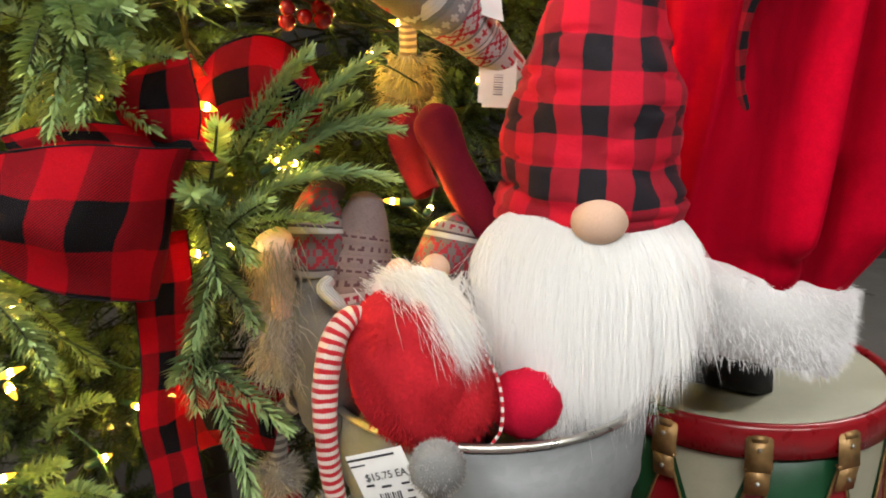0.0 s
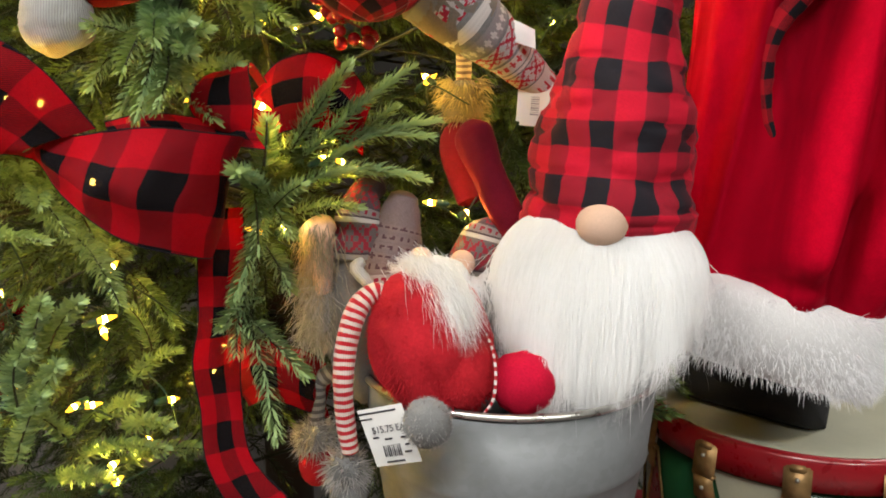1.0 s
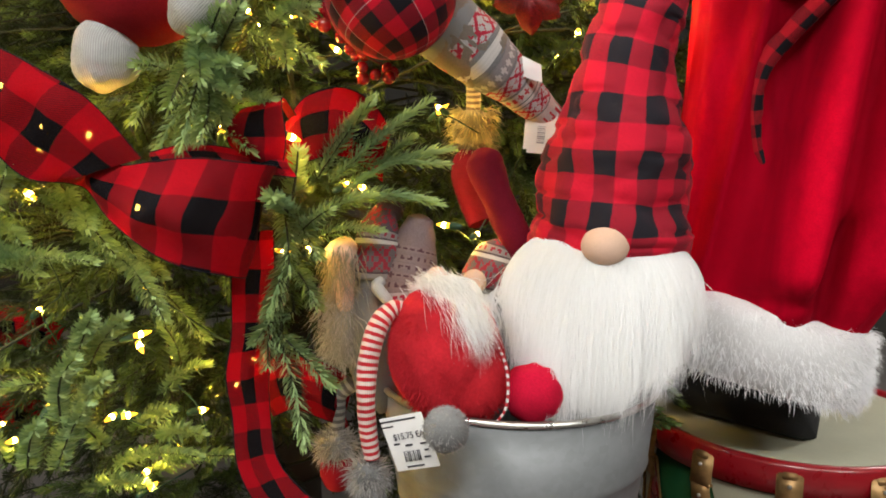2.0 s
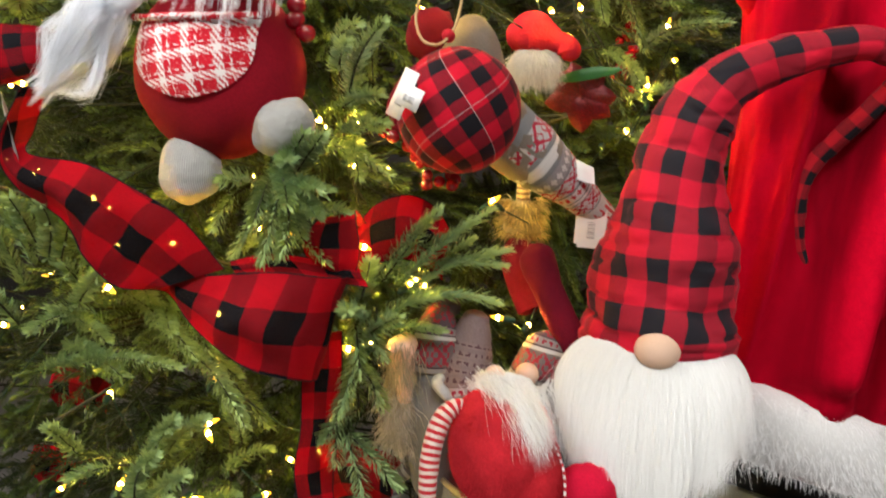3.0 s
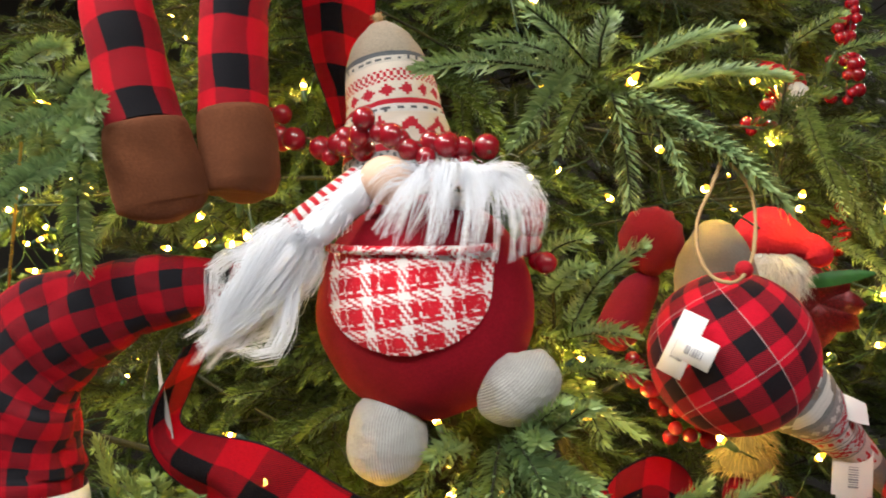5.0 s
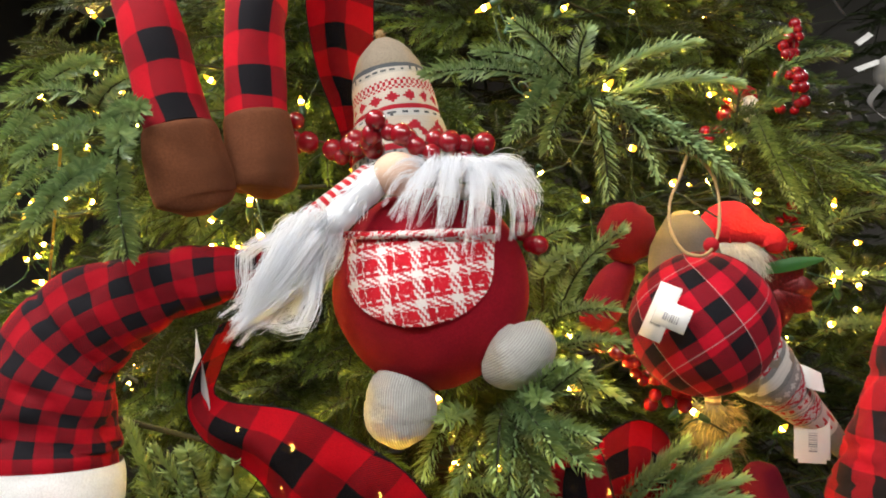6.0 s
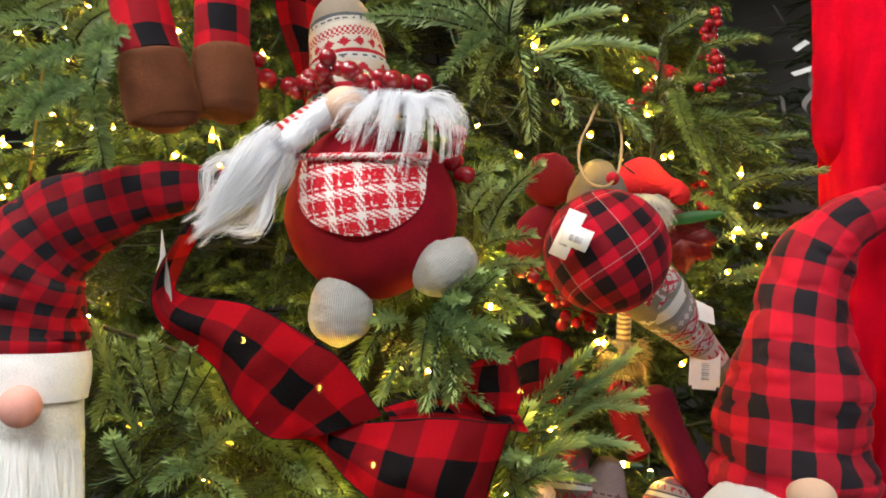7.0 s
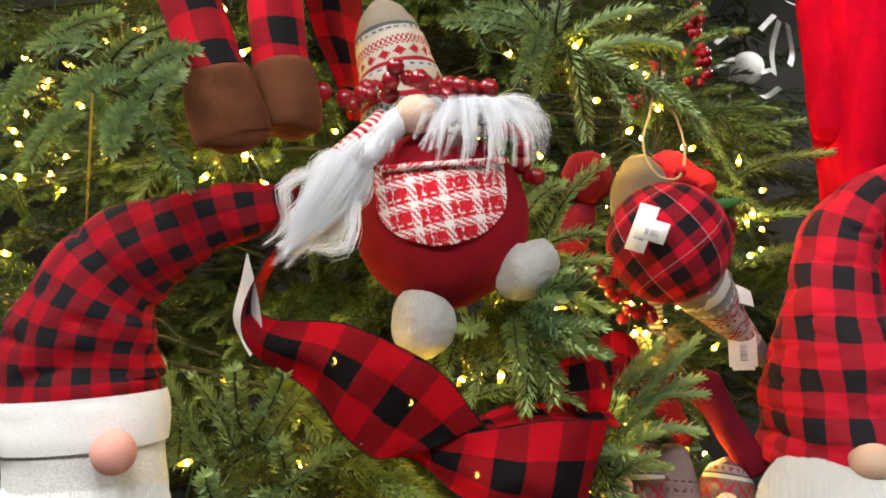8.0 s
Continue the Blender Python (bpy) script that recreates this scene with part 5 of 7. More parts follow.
    for i in range(40):
        f = i / 39
        clump = (round(f * 9) / 9) * 0.6 + f * 0.4
        root = Vector((-0.362 + 0.044 * f + random.gauss(0, 0.003), 0.612 + 0.006 * f, 1.54 + 0.006 * math.sin(math.pi * f) + random.gauss(0, 0.003)))
        goal = Vector((-0.4 + 0.142 * clump ** 0.9, 0.552 + 0.02 * clump * clump, 1.476 - 0.014 * math.sin(math.pi * clump) + 0.014 * math.sin(clump * 31)))
        goal += Vector((random.gauss(0, 0.007), random.gauss(0, 0.004), random.gauss(0.004, 0.016)))
        crest = root + Vector((-0.004 + 0.044 * f, -0.022, 0.008 - 0.004 * f + random.gauss(0, 0.003)))
        mid = crest.lerp(goal, 0.45) + Vector((0.004 + 0.012 * f * f + random.gauss(0, 0.003), -0.010, 0.008 + random.gauss(0, 0.003)))
        guides.append([root, crest, mid, goal])
    locks(s, guides, 52, 6, 0.0052, 0.00062)
    s.ball((-0.334, 0.632, 1.529), (0.026, 0.014, 0.008), 5, 18, 12, lump=0.15)
    s.tube([(-0.399, 0.634, 1.284, 0.006), (-0.399, 0.633, 1.286, 0.02), (-0.399, 0.632, 1.294, 0.031), (-0.399, 0.632, 1.307, 0.0365), (-0.398, 0.632, 1.321, 0.0365), (-0.398, 0.633, 1.334, 0.033), (-0.397, 0.635, 1.342, 0.028), (-0.396, 0.638, 1.346, 0.018), (-0.396, 0.64, 1.347, 0.006)], 7, 32, 40, wrinkle=0.05, seed=3, pitch=30)
    s.tube([(-0.313, 0.634, 1.352, 0.005), (-0.309, 0.633, 1.353, 0.015), (-0.299, 0.632, 1.357, 0.0245), (-0.286, 0.63, 1.364, 0.031), (-0.274, 0.628, 1.374, 0.031), (-0.265, 0.626, 1.385, 0.026), (-0.261, 0.626, 1.394, 0.016), (-0.259, 0.627, 1.4, 0.005)], 7, 32, 40, flat=1.05, wrinkle=0.07, seed=5, pitch=30)
    return thing("gnome_doll", s, [M_FELT, M_TWEED, M_FAIR, M_NOSE, M_STRIPE_FINE, M_BEARD_BASE, M_HAIR, M_SILVER, M_TWINE], "hanging gnome with knit hat, silver braid and tweed apron", "doll")


def gnome_side():
    s = Shape()
    s.tube([(-0.7573, 0.5647, 1.26, 0.08378), (-0.7563, 0.5647, 1.296, 0.08378), (-0.7477, 0.5647, 1.339, 0.07711), (-0.7287, 0.5647, 1.382, 0.06474), (-0.6897, 0.5666, 1.414, 0.05331), (-0.6306, 0.5714, 1.438, 0.03903), (-0.5735, 0.579, 1.452, 0.02951), (-0.5212, 0.5933, 1.456, 0.01904)], 0, 40, 90, flat=0.68, wrinkle=0.13, seed=6, pitch=16)
    s.tube([(-0.7563, 0.5628, 1.219, 0.08854), (-0.7563, 0.5628, 1.234, 0.09092), (-0.7563, 0.5638, 1.256, 0.09139), (-0.7563, 0.5638, 1.271, 0.08949)], 1, 40, 14, flat=0.66, wrinkle=0.02, caps=False)
    s.ball((-0.692, 0.496, 1.22), (0.0215, 0.019, 0.0215), 2, 20, 14)
    s.tube([(-0.7563, 0.5695, 0.8583, 0.06664), (-0.7563, 0.5695, 0.963, 0.08758), (-0.7563, 0.5676, 1.106, 0.08568), (-0.7563, 0.5638, 1.22, 0.08378)], 3, 30, 16, flat=0.66, wrinkle=0.04)
    beard(s, (-0.757, 0.565, 1.152), (0.09, 0.062, 0.07), 4, 9000, lambda x: 0.985 + ((x + 0.757) / 0.087) ** 2 * 0.04, 0.0008, None, 0.97, 1.25, 0.1)
    return thing("gnome_doll", s, [M_SMALL, M_WHITE, M_NOSE_PINK, M_BEARD_BASE, M_BEARD], "plush gnome with small check hat, white brim and beard", "doll")


def moose_doll():
    s = Shape()
    for path, foot in (([(-0.69, 0.60, 1.83, 0.031), (-0.65, 0.575, 1.75, 0.031), (-0.623, 0.555, 1.692, 0.031), (-0.591, 0.55, 1.59, 0.033)],
                        [(-0.592, 0.55, 1.595, 0.0335), (-0.591, 0.551, 1.588, 0.0362), (-0.588, 0.555, 1.565, 0.0395), (-0.583, 0.56, 1.54, 0.041), (-0.582, 0.562, 1.529, 0.04), (-0.581, 0.563, 1.523, 0.0365), (-0.581, 0.564, 1.52, 0.028)]),
                       ([(-0.545, 0.64, 1.83, 0.031), (-0.541, 0.62, 1.75, 0.031), (-0.539, 0.605, 1.70, 0.031), (-0.535, 0.60, 1.607, 0.0315)],
                        [(-0.535, 0.60, 1.612, 0.032), (-0.534, 0.60, 1.605, 0.034), (-0.53, 0.60, 1.58, 0.0355), (-0.528, 0.60, 1.556, 0.0355), (-0.527, 0.60, 1.546, 0.0345), (-0.526, 0.60, 1.539, 0.031), (-0.526, 0.60, 1.536, 0.024)])):
        s.tube(path, 0, 28, 30, wrinkle=0.05, seed=path[0][0] * 9)
        s.tube(foot, 1, 28, 24, wrinkle=0.03)
    s.ball((-0.62, 0.65, 1.88), (0.11, 0.07, 0.09), 0, 24, 16)
    return thing("moose_doll", s, [M_LEG, M_SUEDE], "plush animal with check trousers and brown suede feet hanging in tree", "soft toy")


def plush_hanger():
    s = Shape()
    s.tube([(-0.102, 0.83, 1.515, 0.018), (-0.10, 0.83, 1.485, 0.037), (-0.098, 0.83, 1.44, 0.046), (-0.075, 0.84, 1.39, 0.047), (-0.04, 0.86, 1.352, 0.044), (-0.008, 0.88, 1.328, 0.042)], 0, 28, 30, wrinkle=0.06)
    s.tube([(-0.062, 0.85, 1.372, 0.048), (-0.03, 0.867, 1.346, 0.0455), (-0.012, 0.878, 1.33, 0.0425), (0.016, 0.915, 1.306, 0.034), (0.046, 0.95, 1.277, 0.0265), (0.078, 0.98, 1.246, 0.02), (0.1, 0.99, 1.22, 0.015), (0.112, 0.995, 1.2, 0.008)], 1, 30, 50, wrinkle=0.05)
    s.ball((-0.165, 0.87, 1.50), (0.036, 0.03, 0.038), 2, 20, 14, lump=0.15)
    s.tube([(-0.165, 0.88, 1.46, 0.012), (-0.18, 0.868, 1.44, 0.023), (-0.20, 0.858, 1.405, 0.026), (-0.21, 0.855, 1.385, 0.018)], 2, 18, 16, wrinkle=0.1)
    s.tube([(-0.05, 1.0, 1.345, 0.011), (-0.049, 1.02, 1.30, 0.011), (-0.05, 1.025, 1.255, 0.011)], 3, 14, 30)
    s.tube([(-0.05, 1.02, 1.262, 0.018), (-0.05, 1.02, 1.256, 0.027), (-0.049, 1.015, 1.235, 0.03), (-0.047, 1.01, 1.214, 0.029), (-0.046, 1.008, 1.206, 0.021)], 7, 20, 14, wrinkle=0.12, flat=0.7)
    for i in range(420):
        a = random.uniform(0, 6.283)
        level = random.choice((1.262, 1.24, 1.216))
        s.strand((-0.05 + 0.024 * math.cos(a), 1.018 + 0.02 * math.sin(a), level + random.gauss(0, 0.004)), (math.cos(a), math.sin(a) - 0.2, random.gauss(0.15, 0.4)), random.uniform(0.02, 0.036), 0.0018, 4, bend=1.3, steps=3, curl=0.8)
    s.tube([(-0.02, 0.91, 1.207, 0.014), (-0.016, 0.908, 1.197, 0.025), (-0.009, 0.905, 1.178, 0.0265), (0.002, 0.9, 1.15, 0.0225), (0.022, 0.895, 1.11, 0.0225), (0.046, 0.89, 1.07, 0.021)], 6, 22, 30, wrinkle=0.08, flat=0.8)
    s.tube([(-0.05, 1.02, 1.2, 0.016), (-0.054, 1.0, 1.186, 0.023), (-0.054, 0.99, 1.165, 0.023), (-0.046, 0.98, 1.135, 0.019), (-0.03, 0.97, 1.1, 0.018)], 6, 20, 16)
    return thing("plush_doll", s, [M_SOCK, M_SLEEVE, M_BOOT, M_STRIPE_TAN, M_STRAW, M_FUR_GREY, M_BOOT, M_BURLAP], "grey felt doll with snowflake knit sleeve and red felt boots", "soft toy")


def small_santa_hat():
    s = Shape()
    s.tube([(-0.062, 0.94, 1.496, 0.012), (-0.052, 0.938, 1.504, 0.025), (-0.032, 0.935, 1.511, 0.031), (-0.012, 0.932, 1.505, 0.024), (0.004, 0.93, 1.498, 0.016), (0.014, 0.93, 1.494, 0.016), (0.021, 0.93, 1.484, 0.017), (0.02, 0.93, 1.474, 0.01)], 0, 22, 40, flat=0.8, wrinkle=0.1, seed=4)
    s.ball((-0.028, 0.94, 1.468), (0.035, 0.024, 0.03), 1, 22, 14, lump=0.2, seed=2)
    for i in range(1500):
        a, b = random.uniform(-1.4, 1.4), random.uniform(-0.9, 0.8)
        d = Vector((math.sin(a) * math.cos(b), -math.cos(a) * math.cos(b), math.sin(b)))
        s.strand(Vector((-0.028 + d.x * 0.034, 0.94 + d.y * 0.023, 1.468 + d.z * 0.029)), d * 0.5 + Vector((random.gauss(0, 0.4), -0.1, -0.8)), random.uniform(0.012, 0.03), 0.0007, 2, bend=0.6, steps=3, curl=0.8)
    return thing("gnome_ornament", s, [M_PLUSH, M_SHAG, M_FUR_SHAG], "small red felt hat ornament with shaggy grey-white beard", "ornament")


def drape(x, z):
    """How far the robe's front stands out: an overlapping edge, soft folds and a low crease."""
    def hump(d, wide):
        return math.exp(-(d / wide) ** 2)
    first, second = 0.282 + (z - 1.062) * 0.182, 0.42 + (z - 1.076) * 0.12
    fade = max(0.0, min(1.0, (1.6 - z) / 0.15))
    out = 0.022 / (1 + math.exp(max(-40.0, min(40.0, -(x - first) / 0.0035)))) + 0.008 * hump(x - first - 0.007, 0.008) - 0.024 * hump(x - first - 0.05, 0.034)
    out += 0.03 * hump(x - second, 0.024) - 0.022 * hump(x - second - 0.04, 0.018) + 0.016 * hump(x - 0.535, 0.04)
    low = 0.0
    for (ax, az), (bx, bz) in (((0.475, 1.11), (0.432, 1.01)), ((0.432, 1.01), (0.352, 0.998))):
        f = max(0.0, min(1.0, ((x - ax) * (bx - ax) + (z - az) * (bz - az)) / ((bx - ax) ** 2 + (bz - az) ** 2)))
        low = max(low, hump(math.hypot(x - ax - f * (bx - ax), z - az - f * (bz - az)), 0.014))
    return (1.6 * out - 0.022 * low) * fade


def robed_figure():
    s = Shape()
    hem = spline([(0.9, 0.145, 0.1, 0.378, 1.08), (0.95, 0.152, 0.104, 0.38, 1.085), (1.0, 0.16, 0.106, 0.388, 1.085), (1.08, 0.168, 0.108, 0.402, 1.085), (1.2, 0.17, 0.1, 0.424, 1.08), (1.4, 0.163, 0.098, 0.432, 1.085), (1.5, 0.16, 0.1, 0.436, 1.09), (1.65, 0.16, 0.115, 0.436, 1.095), (1.85, 0.165, 0.12, 0.44, 1.095), (1.98, 0.14, 0.1, 0.43, 1.09), (2.05, 0.05, 0.05, 0.43, 1.09)], 64)

    def boxy(x):
        return math.copysign(abs(x) ** 0.75, x)

    rows, uvs = [], []
    for z, rx, ry, cx, cy in hem:
        row, uvr = [], []
        for j in range(129):
            a = 2 * math.pi * j / 128
            k = max(0.0, min(1.0, (z - 0.92) / 0.12))
            wave = 0.008 * noise.noise((math.sin(a) * 2.6, math.cos(a) * 2.6, z * 2.4)) + 0.004 * noise.noise((math.sin(a) * 7, math.cos(a) * 7, z * 5.0))
            if j < 128:
                x, y = cx + (rx + wave) * boxy(math.sin(a)), cy - (ry + wave) * boxy(math.cos(a))
                front = max(0.0, min(1.0, (cy - y) / ry * 1.6))
                row.append(Vector((x, y - (drape(x, z) + 0.008) * k * front, z)))
            uvr.append((a * 0.15, z))
        rows.append(row)
        uvs.append(uvr)
    s.grid(rows, uvs, 0, True)
    s.tube([(0.312, 1.1, 1.95, 0.05), (0.306, 1.09, 1.8, 0.046), (0.301, 1.085, 1.68, 0.045), (0.296, 1.08, 1.6, 0.042), (0.292, 1.08, 1.57, 0.034), (0.288, 1.08, 1.555, 0.02)], 0, 28, 30, wrinkle=0.06, seed=2)
    # fur hem, dipping to one side
    cx, cy = 0.378, 1.085

    def hem_point(a, out, up):
        x = cx + (0.142 + out) * boxy(math.sin(a))
        return Vector((x, cy - (0.122 + out) * boxy(math.cos(a)), 0.924 - 0.25 * (x - cx) + up))

    rows = [[hem_point(2 * math.pi * j / 64, b, z) for j in range(64)] for b, z in ((-0.05, -0.045), (-0.005, -0.056), (0.012, -0.042), (0.022, 0.008), (0.026, 0.042), (0.016, 0.062), (-0.03, 0.07))]
    s.grid(rows, [[(j * 0.02, i * 0.02) for j in range(65)] for i in range(7)], 1, True)
    for i in range(7500):
        a = random.uniform(-2.1, 2.1)
        up = random.uniform(-0.055, 0.062)
        d = Vector((math.sin(a), -math.cos(a), up * 6))
        s.strand(hem_point(a, 0.017 - (6.0 if up < 0 else 0.0) * up * up, up), d + Vector((random.gauss(0, 0.5), random.gauss(0, 0.4), random.gauss(-0.35, 0.5))), random.uniform(0.01, 0.026), 0.0009, 2, bend=0.7, steps=3)

    def boot(c, way, length, width, height):
        """A blunt rounded shoe with a flat sole."""
        d = Vector((way[0], way[1], 0)).normalized()
        side = Vector((-d.y, d.x, 0))
        rows, uvs = [], []
        for i in range(25):
            f = 2 * i / 24 - 1
            k = max(0.0, 1 - abs(f) ** 5) ** 0.28
            tall = height * (0.82 + 0.18 * math.cos(f * 1.8)) * max(0.08, k)
            row = []
            for q in range(28):
                a = 2 * math.pi * q / 28
                x = math.copysign(abs(math.cos(a)) ** 0.55, math.cos(a)) * width * max(0.06, k)
                z = (math.copysign(abs(math.sin(a)) ** 0.6, math.sin(a)) + 1) * 0.5 * tall
                row.append(Vector(c) + d * (f * length) + side * x + Vector((0, 0, z)))
            rows.append(row)
            uvs.append([(q * 0.01, f * 0.1) for q in range(29)])
        s.grid(rows, uvs, 3, True)

    top = LOW_PLINTH + 0.347
    for c, way in (((0.412, 1.287, top), (0.81, -0.55)), ((0.35, 1.43, top), (0.3, -1.0))):
        boot(c, way, 0.13, 0.06, 0.115)
        s.tube([(c[0] - 0.03, c[1] + 0.01, top + 0.07, 0.052), (c[0] - 0.03, c[1] - 0.06, top + 0.16, 0.05), (0.38, 1.12, 0.96, 0.05)], 3, 22, 12)
    return thing("plush_figure", s, [M_VELVET, M_WHITE, M_FUR_WHITE, M_LEATHER], "tall figure in red velvet robe with white fur hem on drum", "figurine")


gnome_large()
gnome_red()
gnome_grey()
gnome_back()
gnome_apron()
gnome_side()
moose_doll()
plush_hanger()
small_santa_hat()
robed_figure()


def back_ornament():
    s = Shape()
    s.ball((0.06, 1.36, 1.775), (0.034, 0.03, 0.026), 0, 20, 14, lump=0.15)
    s.tube([(0.05, 1.36, 1.79, 0.02), (0.02, 1.36, 1.808, 0.014), (-0.005, 1.36, 1.81, 0.006)], 0, 14, 14, wrinkle=0.1)
    s.ball((0.076, 1.34, 1.75), (0.02, 0.016, 0.024), 1, 16, 12, lump=0.15)
    s.ball((0.053, 1.335, 1.757), (0.011, 0.01, 0.011), 2, 12, 8)
    thing("hat_ornament", s, [M_PLUSH, M_WHITE, M_NOSE], "small red hat ornament with white trim among branches", "ornament")


back_ornament()


# ---- bucket and drum ----
def bucket():
    c = (0.04, 0.866, PLINTH)
    top = 0.405
    s = Shape()
    outer = [(0.0, 0.0), (0.128, 0.0), (0.132, 0.006)] + [(0.132 + 0.055 * f, 0.006 + (top - 0.01) * f) for f in (0.15, 0.3, 0.5, 0.7)] + [(0.1755, 0.30), (0.178, 0.303), (0.1772, 0.308), (0.186, top)]
    s.turned(c, outer + [(0.183, top - 0.002), (0.13, 0.02), (0.0, 0.012)], 0, 96)
    body = thing("galvanised_bucket", s, [M_ZINC], "grey galvanised metal bucket full of gnome dolls", "bucket")
    s = Shape()
    s.turned(c, [(0.1865 + 0.0042 * math.cos(a), top + 0.0042 * math.sin(a)) for a in np.linspace(0, 6.2832, 11)], 0, 96)
    part("rim", s, [M_RIM], body, "bright rolled rim")


def drum():
    c, r, h = Vector((0.5, 1.338, LOW_PLINTH)), 0.256, 0.352
    root = holder("toy_drum", c, "red, green and white wooden toy drum", "drum")
    s = Shape()
    s.turned(c, [(0.0, 0.0), (r - 0.006, 0.0), (r - 0.006, h - 0.01), (0.0, h - 0.01)], 0, 96)
    part("shell", s, [M_DRUM_GREEN], root)
    s = Shape()
    s.turned(c, [(0.0, h - 0.006), (r - 0.02, h - 0.006), (r - 0.006, h - 0.008)], 0, 96)
    part("drum_skin", s, [M_HEAD], root, "cream drum skin")
    for z in (h - 0.055, 0.0):
        s = Shape()
        s.turned(c, [(r - 0.006, z), (r + 0.006, z + 0.002), (r + 0.008, z + 0.03), (r + 0.0075, z + 0.05), (r + 0.002, z + 0.057), (r - 0.008, z + 0.055), (r - 0.011, z + 0.048), (r - 0.011, z + 0.03)], 0, 96)
        part("hoop", s, [M_DRUM_RED], root)
    n, a0, top, low = 12, radians(-71), h - 0.06, 0.075

    def on(a, z, out=0.0):
        return c + Vector(((r + out) * math.sin(a), -(r + out) * math.cos(a), z))

    def wedge(name, a_mid, half, z_apex, z_base, mat, out):
        sh = Shape()
        rows, uvs = [], []
        for i in range(9):
            f = i / 8
            z = z_apex + (z_base - z_apex) * f
            rows.append([on(a_mid + half * f * (q / 5 - 1) + 0.012 * (q / 5 - 1), z, out) for q in range(11)])
            uvs.append([(q * 0.01, z) for q in range(11)])
        sh.grid(rows, uvs, 0)
        part(name, sh, [mat], root)
        return rows

    step = 2 * math.pi / n
    for i in range(n):
        a = a0 + i * step
        rows = wedge("panel", a, step * 0.46, top - 0.02, low, M_DRUM_RED, -0.003)
        for side in (0, 10):
            sh = Shape()
            sh.tube([(*(row[side] + (row[side] - c) * 0.008), 0.0026) for row in rows], 0, 8, 24, wrinkle=0.35, pitch=400)
            part("rope", sh, [M_BRASS], root)
        if i % 2:
            wedge("panel", a + step / 2, step * 0.44, low + 0.04, top, M_HEAD, -0.0045)
        m = Matrix.Translation(on(a, h - 0.055, 0.012)) @ Matrix.Rotation(a, 4, "Z")
        sh = Shape()
        sh.box(m @ pose(0, 0, 0.012, -6), (0.04, 0.007, 0.058), 0, 0.003)
        sh.box(m @ pose(0, 0, -0.034, 8), (0.036, 0.007, 0.046), 0, 0.003)
        sh.box(m @ pose(0, 0, -0.012), (0.04, 0.01, 0.005), 0, 0.001)
        sh.box(m @ pose(0, 0, 0.038, -6), (0.024, 0.006, 0.012), 0, 0.002)
        br = part("bracket", sh, [M_BRASS], root)
        for z in (0.022, -0.034):
            sh = Shape()
            p = m @ Vector((0, -0.005, z))
            sh.ball(p, (0.0035, 0.0035, 0.0035), 0, 10, 8)
            part("screw", sh, [M_RIM], br)


bucket()
drum()


# ---- ribbons, ornaments, tags ----
def ribbon_piece(name, ups, lows, parent, count=60, across=10, sag=0.0):
    """A strip of wired ribbon with its two black edges."""
    s = Shape()
    s.band(ups, lows, 0, count, across, sag=sag)
    strip = part(name, s, [M_RIBBON], parent)
    for line in (ups, lows):
        s = Shape()
        s.tube([(*p, 0.0007) for p in spline(line, count // 2)], 0, 6, count, caps=False)
        part("wired_edge", s, [M_WIRE_EDGE], strip)


